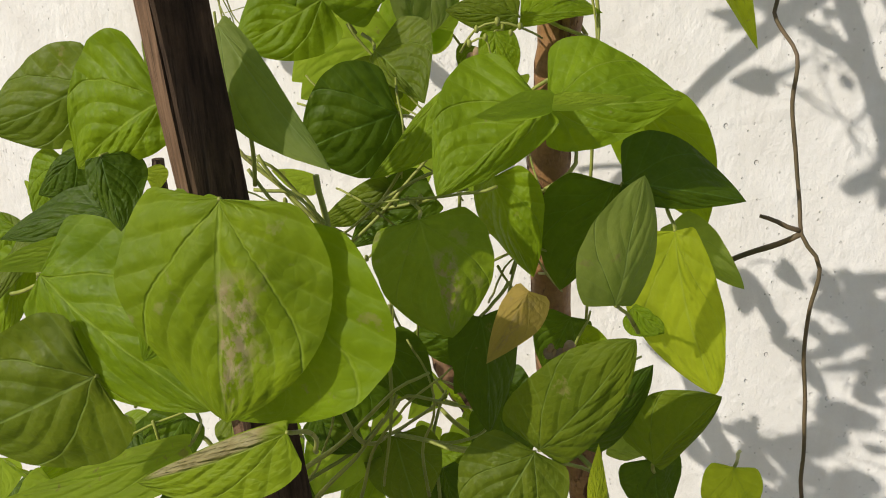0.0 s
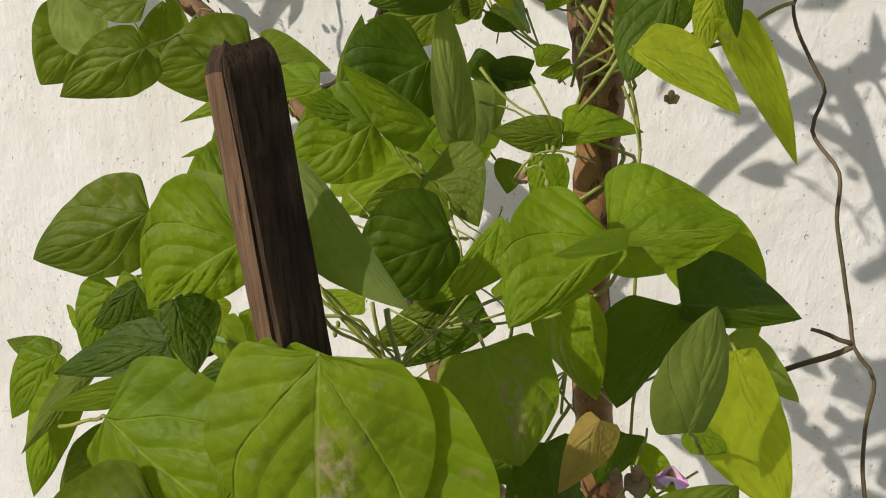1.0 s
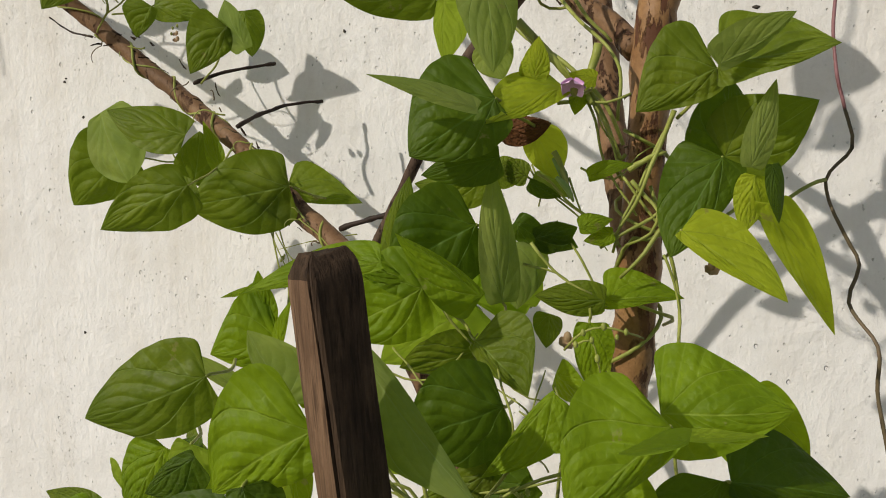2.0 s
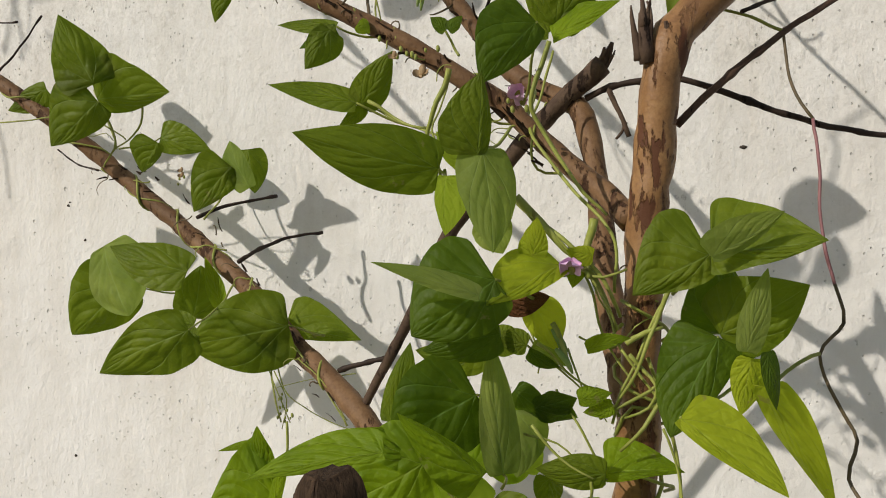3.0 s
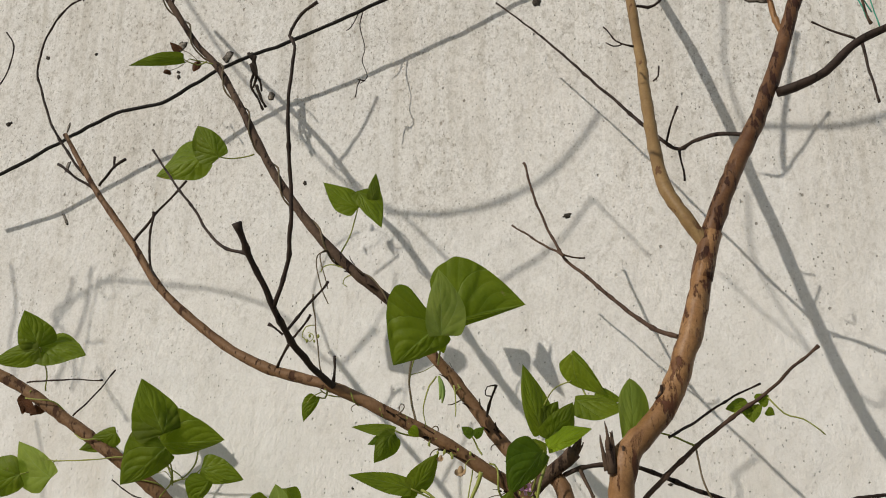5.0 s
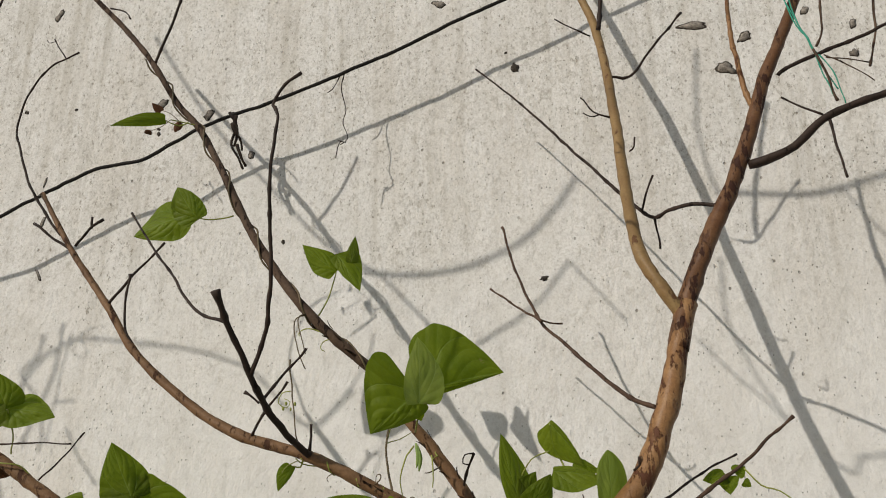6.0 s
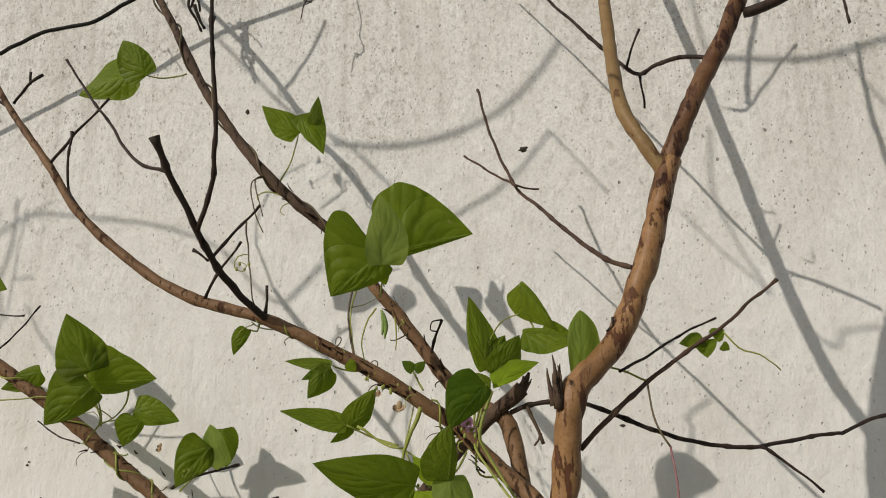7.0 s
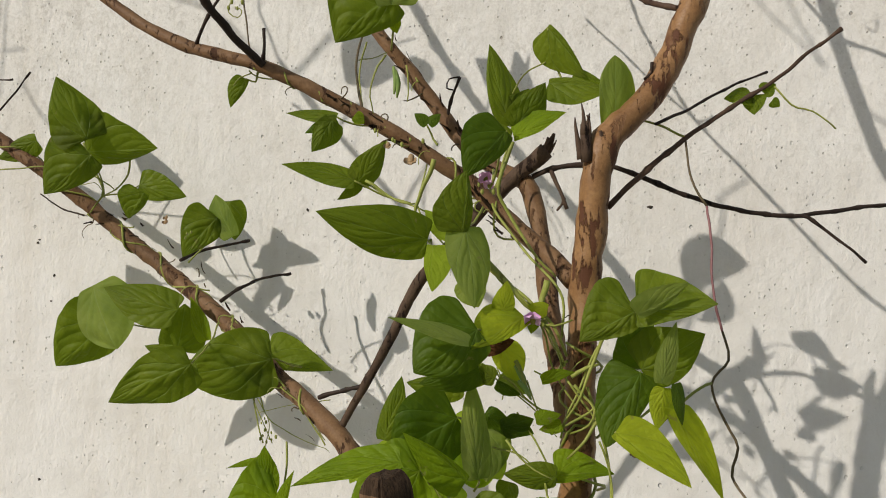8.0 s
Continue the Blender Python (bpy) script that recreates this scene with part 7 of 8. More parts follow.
branch("stem", VINE, STEM, 0.0023, 0.0012, [(-0.058, 0.546, 1.326), (-0.068, 0.549, 1.311), (-0.078, 0.543, 1.296), (-0.096, 0.546, 1.275)], 0.25)
branch("stem", VINE, STEM, 0.0026, 0.0014, [(-0.151, 0.556, 1.375), (-0.146, 0.559, 1.362), (-0.141, 0.553, 1.351), (-0.138, 0.556, 1.340)], 0.25)
branch("stem", VINE, STEM, 0.0014, 0.0007, [(-0.165, 0.562, 1.357), (-0.154, 0.565, 1.350), (-0.141, 0.559, 1.336), (-0.128, 0.562, 1.324), (-0.111, 0.565, 1.315)], 0.25)
branch("stem", VINE, STEM, 0.0019, 0.0010, [(-0.196, 0.560, 1.388), (-0.184, 0.563, 1.384), (-0.170, 0.557, 1.388)], 0.25)
branch("stem", VINE, STEM, 0.0019, 0.0010, [(-0.149, 0.560, 1.414), (-0.131, 0.563, 1.415), (-0.110, 0.557, 1.414), (-0.091, 0.560, 1.420)], 0.25)
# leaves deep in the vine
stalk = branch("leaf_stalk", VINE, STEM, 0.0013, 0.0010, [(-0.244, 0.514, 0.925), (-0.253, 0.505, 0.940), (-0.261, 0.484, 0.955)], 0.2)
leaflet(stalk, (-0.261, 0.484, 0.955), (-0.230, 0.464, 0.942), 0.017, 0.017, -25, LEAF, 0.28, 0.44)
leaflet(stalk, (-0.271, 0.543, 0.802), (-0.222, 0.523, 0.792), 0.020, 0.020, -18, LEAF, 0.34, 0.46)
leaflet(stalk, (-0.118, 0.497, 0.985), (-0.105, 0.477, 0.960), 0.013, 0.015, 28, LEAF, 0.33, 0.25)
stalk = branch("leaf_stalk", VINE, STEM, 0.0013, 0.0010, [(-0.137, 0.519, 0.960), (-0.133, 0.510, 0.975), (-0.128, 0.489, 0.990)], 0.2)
leaflet(stalk, (-0.128, 0.489, 0.990), (-0.139, 0.469, 0.966), 0.014, 0.013, -21, LEAF_DEEP_SHADED, 0.26, 0.37)
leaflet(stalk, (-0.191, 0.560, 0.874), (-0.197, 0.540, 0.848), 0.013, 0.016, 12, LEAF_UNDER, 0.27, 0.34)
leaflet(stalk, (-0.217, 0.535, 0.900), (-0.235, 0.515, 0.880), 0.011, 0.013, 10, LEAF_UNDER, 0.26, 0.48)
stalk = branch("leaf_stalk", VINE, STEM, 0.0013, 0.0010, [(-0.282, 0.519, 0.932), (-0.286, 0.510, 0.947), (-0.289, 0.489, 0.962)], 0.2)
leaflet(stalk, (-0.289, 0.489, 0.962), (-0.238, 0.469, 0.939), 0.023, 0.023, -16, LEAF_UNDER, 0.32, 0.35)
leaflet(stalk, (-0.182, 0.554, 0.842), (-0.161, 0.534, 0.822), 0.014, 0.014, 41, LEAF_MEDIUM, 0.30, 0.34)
leaflet(stalk, (-0.191, 0.505, 0.874), (-0.222, 0.485, 0.849), 0.018, 0.020, -34, LEAF_DEEP_SHADED, 0.25, 0.29)
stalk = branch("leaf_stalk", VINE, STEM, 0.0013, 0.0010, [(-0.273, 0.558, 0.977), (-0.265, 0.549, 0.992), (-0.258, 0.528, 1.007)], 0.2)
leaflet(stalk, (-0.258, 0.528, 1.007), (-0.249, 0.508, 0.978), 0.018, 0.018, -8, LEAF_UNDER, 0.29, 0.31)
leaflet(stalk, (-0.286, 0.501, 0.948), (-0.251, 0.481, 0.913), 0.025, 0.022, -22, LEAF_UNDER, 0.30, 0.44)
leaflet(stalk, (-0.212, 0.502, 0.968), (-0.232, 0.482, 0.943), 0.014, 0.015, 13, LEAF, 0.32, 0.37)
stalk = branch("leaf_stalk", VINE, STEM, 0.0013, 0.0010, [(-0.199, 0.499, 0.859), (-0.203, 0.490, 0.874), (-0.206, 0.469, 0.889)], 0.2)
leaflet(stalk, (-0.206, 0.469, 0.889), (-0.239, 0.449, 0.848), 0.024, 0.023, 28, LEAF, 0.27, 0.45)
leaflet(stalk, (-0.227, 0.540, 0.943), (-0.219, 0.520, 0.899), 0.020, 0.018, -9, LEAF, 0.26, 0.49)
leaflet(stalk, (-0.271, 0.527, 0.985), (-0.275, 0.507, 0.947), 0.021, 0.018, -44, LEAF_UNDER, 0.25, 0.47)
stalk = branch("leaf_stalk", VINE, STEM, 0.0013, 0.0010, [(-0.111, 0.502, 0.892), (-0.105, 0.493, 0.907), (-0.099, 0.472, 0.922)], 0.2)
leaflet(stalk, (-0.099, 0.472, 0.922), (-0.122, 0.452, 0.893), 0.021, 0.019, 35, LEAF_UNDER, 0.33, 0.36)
leaflet(stalk, (-0.130, 0.468, 1.037), (-0.128, 0.448, 1.009), 0.014, 0.014, 34, LEAF_DEEP_SHADED, 0.28, 0.34)
leaflet(stalk, (-0.101, 0.467, 0.989), (-0.068, 0.447, 0.958), 0.021, 0.022, -8, LEAF_DEEP_SHADED, 0.26, 0.41)
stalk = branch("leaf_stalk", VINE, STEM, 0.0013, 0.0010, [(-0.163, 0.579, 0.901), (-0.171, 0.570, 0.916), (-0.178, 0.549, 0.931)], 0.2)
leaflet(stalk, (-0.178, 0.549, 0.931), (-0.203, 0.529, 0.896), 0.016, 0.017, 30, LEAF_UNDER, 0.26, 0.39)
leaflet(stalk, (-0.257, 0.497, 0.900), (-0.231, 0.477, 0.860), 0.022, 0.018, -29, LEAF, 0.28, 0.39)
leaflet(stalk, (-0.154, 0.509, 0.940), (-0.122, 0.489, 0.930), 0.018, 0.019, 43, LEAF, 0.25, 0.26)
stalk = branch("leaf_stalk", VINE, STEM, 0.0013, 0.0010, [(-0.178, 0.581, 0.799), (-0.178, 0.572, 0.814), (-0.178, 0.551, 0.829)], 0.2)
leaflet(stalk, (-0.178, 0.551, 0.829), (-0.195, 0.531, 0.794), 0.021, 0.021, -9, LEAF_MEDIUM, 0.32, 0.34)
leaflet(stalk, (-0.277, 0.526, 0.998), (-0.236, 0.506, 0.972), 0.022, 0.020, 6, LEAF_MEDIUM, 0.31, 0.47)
leaflet(stalk, (-0.149, 0.468, 0.895), (-0.129, 0.448, 0.869), 0.016, 0.015, 2, LEAF_DEEP_SHADED, 0.32, 0.45)
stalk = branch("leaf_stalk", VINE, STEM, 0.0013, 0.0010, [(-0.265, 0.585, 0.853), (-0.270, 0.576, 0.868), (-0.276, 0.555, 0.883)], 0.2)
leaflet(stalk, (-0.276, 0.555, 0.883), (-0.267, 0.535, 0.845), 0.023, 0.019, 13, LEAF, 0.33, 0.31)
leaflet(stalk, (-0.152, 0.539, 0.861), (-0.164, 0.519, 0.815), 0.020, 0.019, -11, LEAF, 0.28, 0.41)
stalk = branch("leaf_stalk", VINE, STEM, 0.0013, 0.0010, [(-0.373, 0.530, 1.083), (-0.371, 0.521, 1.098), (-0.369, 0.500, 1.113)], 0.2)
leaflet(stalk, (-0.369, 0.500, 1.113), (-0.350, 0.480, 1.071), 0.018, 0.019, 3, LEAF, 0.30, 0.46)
leaflet(stalk, (-0.435, 0.452, 1.145), (-0.426, 0.432, 1.106), 0.022, 0.020, 26, LEAF_DEEP_SHADED, 0.32, 0.37)
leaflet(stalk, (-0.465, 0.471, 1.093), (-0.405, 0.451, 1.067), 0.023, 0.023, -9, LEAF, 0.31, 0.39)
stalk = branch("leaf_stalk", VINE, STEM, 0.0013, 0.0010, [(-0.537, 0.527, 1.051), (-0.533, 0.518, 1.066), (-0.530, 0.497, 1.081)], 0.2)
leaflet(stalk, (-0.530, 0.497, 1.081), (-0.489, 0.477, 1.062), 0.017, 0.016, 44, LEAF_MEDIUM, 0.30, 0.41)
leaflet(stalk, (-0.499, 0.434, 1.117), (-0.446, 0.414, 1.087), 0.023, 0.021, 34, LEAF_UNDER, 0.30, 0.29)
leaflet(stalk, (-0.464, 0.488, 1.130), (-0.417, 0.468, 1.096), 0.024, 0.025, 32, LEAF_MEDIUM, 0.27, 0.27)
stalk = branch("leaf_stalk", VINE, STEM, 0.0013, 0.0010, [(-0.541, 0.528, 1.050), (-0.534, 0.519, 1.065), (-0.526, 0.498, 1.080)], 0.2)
leaflet(stalk, (-0.526, 0.498, 1.080), (-0.493, 0.478, 1.039), 0.021, 0.019, -24, LEAF_DEEP_SHADED, 0.29, 0.43)
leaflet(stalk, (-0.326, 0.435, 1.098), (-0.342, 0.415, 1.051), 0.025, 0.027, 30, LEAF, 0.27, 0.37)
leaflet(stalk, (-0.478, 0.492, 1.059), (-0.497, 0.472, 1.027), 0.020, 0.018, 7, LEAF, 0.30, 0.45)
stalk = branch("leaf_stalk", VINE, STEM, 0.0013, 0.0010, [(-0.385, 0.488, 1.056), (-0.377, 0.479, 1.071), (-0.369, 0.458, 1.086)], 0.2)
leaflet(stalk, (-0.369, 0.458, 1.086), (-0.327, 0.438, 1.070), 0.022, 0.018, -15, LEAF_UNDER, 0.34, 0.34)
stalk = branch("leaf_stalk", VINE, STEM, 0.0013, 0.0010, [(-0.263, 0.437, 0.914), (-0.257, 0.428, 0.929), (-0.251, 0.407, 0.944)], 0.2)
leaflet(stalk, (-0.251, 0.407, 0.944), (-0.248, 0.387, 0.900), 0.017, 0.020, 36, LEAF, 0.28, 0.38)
leaflet(stalk, (-0.303, 0.471, 0.847), (-0.261, 0.451, 0.839), 0.020, 0.020, 42, LEAF_DEEP_SHADED, 0.29, 0.29)
leaflet(stalk, (-0.243, 0.429, 0.903), (-0.260, 0.409, 0.872), 0.017, 0.015, -7, LEAF_DEEP_SHADED, 0.32, 0.47)
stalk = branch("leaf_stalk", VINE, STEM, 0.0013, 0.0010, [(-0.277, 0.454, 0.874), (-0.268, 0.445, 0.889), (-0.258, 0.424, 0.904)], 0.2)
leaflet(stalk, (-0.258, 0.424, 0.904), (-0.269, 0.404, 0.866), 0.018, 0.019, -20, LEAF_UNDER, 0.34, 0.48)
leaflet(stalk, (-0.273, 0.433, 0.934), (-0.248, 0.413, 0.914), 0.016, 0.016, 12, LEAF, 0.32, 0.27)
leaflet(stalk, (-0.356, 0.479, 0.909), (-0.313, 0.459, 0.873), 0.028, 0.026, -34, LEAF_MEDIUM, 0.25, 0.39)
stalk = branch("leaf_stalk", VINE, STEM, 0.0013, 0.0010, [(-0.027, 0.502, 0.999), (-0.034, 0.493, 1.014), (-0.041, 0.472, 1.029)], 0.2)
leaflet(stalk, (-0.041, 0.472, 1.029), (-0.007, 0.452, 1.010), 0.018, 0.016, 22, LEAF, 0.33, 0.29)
leaflet(stalk, (-0.041, 0.503, 0.994), (-0.019, 0.483, 0.978), 0.012, 0.012, 43, LEAF, 0.33, 0.50)
leaflet(stalk, (-0.004, 0.470, 1.059), (0.020, 0.450, 1.050), 0.017, 0.016, -21, LEAF, 0.31, 0.37)
stalk = branch("leaf_stalk", VINE, STEM, 0.0013, 0.0010, [(-0.133, 0.681, 1.168), (-0.132, 0.672, 1.183), (-0.130, 0.651, 1.198)], 0.2)
leaflet(stalk, (-0.130, 0.651, 1.198), (-0.131, 0.631, 1.168), 0.014, 0.013, 37, LEAF_UNDER, 0.26, 0.30)
leaflet(stalk, (-0.161, 0.614, 1.227), (-0.162, 0.594, 1.200), 0.014, 0.015, -27, LEAF_MEDIUM, 0.27, 0.38)
leaflet(stalk, (-0.236, 0.601, 1.214), (-0.241, 0.581, 1.186), 0.016, 0.016, 27, LEAF_UNDER, 0.26, 0.50)
stalk = branch("leaf_stalk", VINE, STEM, 0.0013, 0.0010, [(-0.188, 0.667, 1.220), (-0.196, 0.658, 1.235), (-0.205, 0.637, 1.250)], 0.2)
leaflet(stalk, (-0.205, 0.637, 1.250), (-0.211, 0.617, 1.221), 0.017, 0.015, -15, LEAF, 0.30, 0.47)
leaflet(stalk, (-0.108, 0.629, 1.182), (-0.083, 0.609, 1.157), 0.018, 0.018, -42, LEAF_UNDER, 0.27, 0.40)
leaflet(stalk, (-0.266, 0.637, 1.166), (-0.238, 0.617, 1.136), 0.019, 0.021, 38, LEAF, 0.31, 0.39)
stalk = branch("leaf_stalk", VINE, STEM, 0.0013, 0.0010, [(-0.160, 0.651, 1.083), (-0.167, 0.642, 1.098), (-0.174, 0.621, 1.113)], 0.2)
leaflet(stalk, (-0.174, 0.621, 1.113), (-0.145, 0.601, 1.101), 0.016, 0.017, -38, LEAF, 0.30, 0.50)
leaflet(stalk, (-0.155, 0.609, 1.173), (-0.118, 0.589, 1.152), 0.020, 0.024, 25, LEAF, 0.26, 0.29)
leaflet(stalk, (-0.233, 0.637, 1.126), (-0.210, 0.617, 1.096), 0.020, 0.021, -39, LEAF_UNDER, 0.28, 0.35)
stalk = branch("leaf_stalk", VINE, STEM, 0.0013, 0.0010, [(-0.409, 0.390, 0.881), (-0.400, 0.381, 0.896), (-0.392, 0.360, 0.911)], 0.2)
leaflet(stalk, (-0.392, 0.360, 0.911), (-0.411, 0.340, 0.882), 0.016, 0.018, -19, LEAF, 0.34, 0.45)
leaflet(stalk, (-0.337, 0.380, 0.897), (-0.361, 0.360, 0.879), 0.012, 0.013, -6, LEAF_DEEP_SHADED, 0.30, 0.33)
leaflet(stalk, (-0.511, 0.377, 0.884), (-0.454, 0.357, 0.877), 0.025, 0.025, 41, LEAF, 0.28, 0.33)
stalk = branch("leaf_stalk", VINE, STEM, 0.0013, 0.0010, [(-0.420, 0.418, 0.919), (-0.413, 0.409, 0.934), (-0.406, 0.388, 0.949)], 0.2)
leaflet(stalk, (-0.406, 0.388, 0.949), (-0.407, 0.368, 0.916), 0.019, 0.018, -6, LEAF_MEDIUM, 0.30, 0.49)
leaflet(stalk, (-0.424, 0.375, 0.924), (-0.463, 0.355, 0.891), 0.029, 0.026, -42, LEAF, 0.30, 0.30)
leaflet(stalk, (-0.445, 0.456, 0.842), (-0.480, 0.436, 0.810), 0.020, 0.020, -17, LEAF_MEDIUM, 0.31, 0.38)
stalk = branch("leaf_stalk", VINE, STEM, 0.0013, 0.0010, [(-0.531, 0.452, 0.803), (-0.539, 0.443, 0.818), (-0.547, 0.422, 0.833)], 0.2)
leaflet(stalk, (-0.547, 0.422, 0.833), (-0.500, 0.402, 0.818), 0.021, 0.020, -5, LEAF_MEDIUM, 0.25, 0.25)
leaflet(stalk, (-0.615, 0.447, 0.828), (-0.610, 0.427, 0.787), 0.019, 0.017, -23, LEAF_UNDER, 0.34, 0.36)
stalk = branch("leaf_stalk", VINE, STEM, 0.0013, 0.0010, [(-0.318, 0.651, 1.271), (-0.311, 0.642, 1.286), (-0.305, 0.621, 1.301)], 0.2)
leaflet(stalk, (-0.305, 0.621, 1.301), (-0.277, 0.601, 1.277), 0.017, 0.015, -24, LEAF_MEDIUM, 0.28, 0.34)
leaflet(stalk, (-0.338, 0.635, 1.246), (-0.350, 0.615, 1.215), 0.018, 0.016, 20, LEAF_UNDER, 0.26, 0.36)
leaflet(stalk, (-0.251, 0.622, 1.291), (-0.225, 0.602, 1.276), 0.014, 0.016, -8, LEAF_UNDER, 0.31, 0.47)
stalk = branch("leaf_stalk", VINE, STEM, 0.0013, 0.0010, [(-0.188, 0.642, 1.269), (-0.195, 0.633, 1.284), (-0.201, 0.612, 1.299)], 0.2)
leaflet(stalk, (-0.201, 0.612, 1.299), (-0.228, 0.592, 1.271), 0.022, 0.021, 19, LEAF_UNDER, 0.30, 0.41)
leaflet(stalk, (-0.332, 0.654, 1.242), (-0.290, 0.634, 1.222), 0.023, 0.021, -28, LEAF_UNDER, 0.27, 0.38)
leaflet(stalk, (-0.286, 0.654, 1.215), (-0.292, 0.634, 1.184), 0.019, 0.017, -12, LEAF, 0.32, 0.30)
stalk = branch("leaf_stalk", VINE, STEM, 0.0013, 0.0010, [(-0.299, 0.637, 1.194), (-0.299, 0.628, 1.209), (-0.299, 0.607, 1.224)], 0.2)
leaflet(stalk, (-0.299, 0.607, 1.224), (-0.328, 0.587, 1.196), 0.022, 0.020, 0, LEAF_UNDER, 0.32, 0.34)
leaflet(stalk, (-0.226, 0.621, 1.185), (-0.250, 0.601, 1.158), 0.017, 0.018, -28, LEAF, 0.30, 0.46)
leaflet(stalk, (-0.257, 0.617, 1.214), (-0.234, 0.597, 1.201), 0.012, 0.012, -15, LEAF_UNDER, 0.30, 0.32)
stalk = branch("leaf_stalk", VINE, STEM, 0.0013, 0.0010, [(-0.388, 0.476, 1.028), (-0.394, 0.467, 1.043), (-0.400, 0.446, 1.058)], 0.2)
leaflet(stalk, (-0.400, 0.446, 1.058), (-0.413, 0.426, 1.018), 0.016, 0.018, -29, LEAF_DEEP_SHADED, 0.33, 0.38)
leaflet(stalk, (-0.306, 0.459, 1.050), (-0.284, 0.439, 1.024), 0.015, 0.017, 37, LEAF, 0.31, 0.28)
leaflet(stalk, (-0.437, 0.465, 0.996), (-0.410, 0.445, 0.958), 0.023, 0.022, -22, LEAF_UNDER, 0.32, 0.34)
stalk = branch("leaf_stalk", VINE, STEM, 0.0013, 0.0010, [(-0.387, 0.564, 0.940), (-0.386, 0.555, 0.955), (-0.385, 0.534, 0.970)], 0.2)
leaflet(stalk, (-0.385, 0.534, 0.970), (-0.348, 0.514, 0.959), 0.021, 0.020, -11, LEAF, 0.26, 0.29)
leaflet(stalk, (-0.368, 0.457, 1.012), (-0.363, 0.437, 0.965), 0.021, 0.020, 12, LEAF_MEDIUM, 0.30, 0.32)
leaflet(stalk, (-0.406, 0.509, 0.992), (-0.426, 0.489, 0.954), 0.018, 0.017, 38, LEAF_UNDER, 0.31, 0.35)
stalk = branch("leaf_stalk", VINE, STEM, 0.0013, 0.0010, [(-0.395, 0.524, 0.985), (-0.387, 0.515, 1.000), (-0.378, 0.494, 1.015)], 0.2)
leaflet(stalk, (-0.378, 0.494, 1.015), (-0.337, 0.474, 0.984), 0.023, 0.021, -3, LEAF_DEEP_SHADED, 0.31, 0.25)
leaflet(stalk, (-0.429, 0.466, 0.998), (-0.387, 0.446, 0.982), 0.020, 0.019, -35, LEAF_MEDIUM, 0.30, 0.29)
leaflet(stalk, (-0.316, 0.489, 1.051), (-0.322, 0.469, 1.024), 0.018, 0.015, 23, LEAF_MEDIUM, 0.32, 0.48)
# lower leaves and small far ones
stalk = branch("leaf_stalk", VINE, STEM, 0.0014, 0.0011, [(-0.775, 0.820, 2.366), (-0.807, 0.800, 2.367), (-0.814, 0.780, 2.361)], 0.2)
leaflet(stalk, (-0.847, 0.800, 2.393), (-0.864, 0.790, 2.408), 0.009, 0.009, 16, LEAF_BROWN, 0.30, 0.3, fold=.6)
leaflet(stalk, (-0.809, 0.800, 2.367), (-0.809, 0.790, 2.338), 0.009, 0.009, -6, LEAF_BROWN, 0.30, 0.3, fold=.6)
leaflet(stalk, (-0.864, 0.800, 2.352), (-0.872, 0.790, 2.342), 0.007, 0.007, -19, LEAF_BROWN, 0.30, 0.3, fold=.6)
stalk = branch("leaf_stalk", VINE, STEM, 0.0014, 0.0011, [(0.096, 0.700, 1.666), (0.111, 0.710, 1.675), (0.123, 0.720, 1.683)], 0.2)
leaflet(stalk, (0.126, 0.720, 1.683), (0.091, 0.710, 1.677), 0.015, 0.015, 33, LEAF_MEDIUM, 0.30, 0.3)
leaflet(stalk, (0.130, 0.720, 1.683), (0.127, 0.710, 1.657), 0.014, 0.014, 26, LEAF_MEDIUM, 0.30, 0.3)
leaflet(stalk, (0.139, 0.720, 1.686), (0.154, 0.720, 1.696), 0.011, 0.011, -17, LEAF_MEDIUM, 0.30, 0.3)
leaflet(stalk, (0.149, 0.720, 1.675), (0.159, 0.720, 1.668), 0.007, 0.007, 8, LEAF_MEDIUM, 0.30, 0.3)
stalk = branch("leaf_stalk", VINE, STEM, 0.0014, 0.0011, [(-0.178, 0.520, 0.962), (-0.192, 0.530, 0.978)], 0.2)
leaflet(stalk, (-0.191, 0.460, 0.872), (-0.137, 0.450, 0.868), 0.026, 0.026, -42, LEAF_DEEP_SHADED, 0.30, 0.3)
leaflet(stalk, (-0.442, 0.440, 0.896), (-0.396, 0.430, 0.875), 0.021, 0.021, -51, LEAF_DEEP_SHADED, 0.30, 0.3)
leaflet(stalk, (-0.526, 0.400, 0.845), (-0.439, 0.390, 0.858), 0.018, 0.018, -42, LEAF_UNDER, 0.30, 0.3)
stalk = branch("leaf_stalk", VINE, STEM, 0.0014, 0.0011, [(-0.175, 0.620, 0.658), (-0.195, 0.600, 0.708), (-0.204, 0.590, 0.743)], 0.2)
leaflet(stalk, (-0.204, 0.590, 0.743), (-0.260, 0.570, 0.730), 0.031, 0.031, 43, LEAF, 0.30, 0.3)
leaflet(stalk, (-0.123, 0.470, 0.761), (-0.059, 0.430, 0.800), 0.024, 0.024, -57, LEAF, 0.30, 0.3)
leaflet(stalk, (-0.166, 0.530, 0.768), (-0.176, 0.480, 0.856), 0.025, 0.025, 25, LEAF, 0.30, 0.3)
stalk = branch("leaf_stalk", VINE, STEM, 0.0014, 0.0011, [(-0.085, 0.520, 0.850), (-0.101, 0.500, 0.889), (-0.109, 0.490, 0.917)], 0.2)
leaflet(stalk, (-0.310, 0.570, 0.707), (-0.294, 0.520, 0.690), 0.041, 0.041, -9, LEAF, 0.30, 0.3)
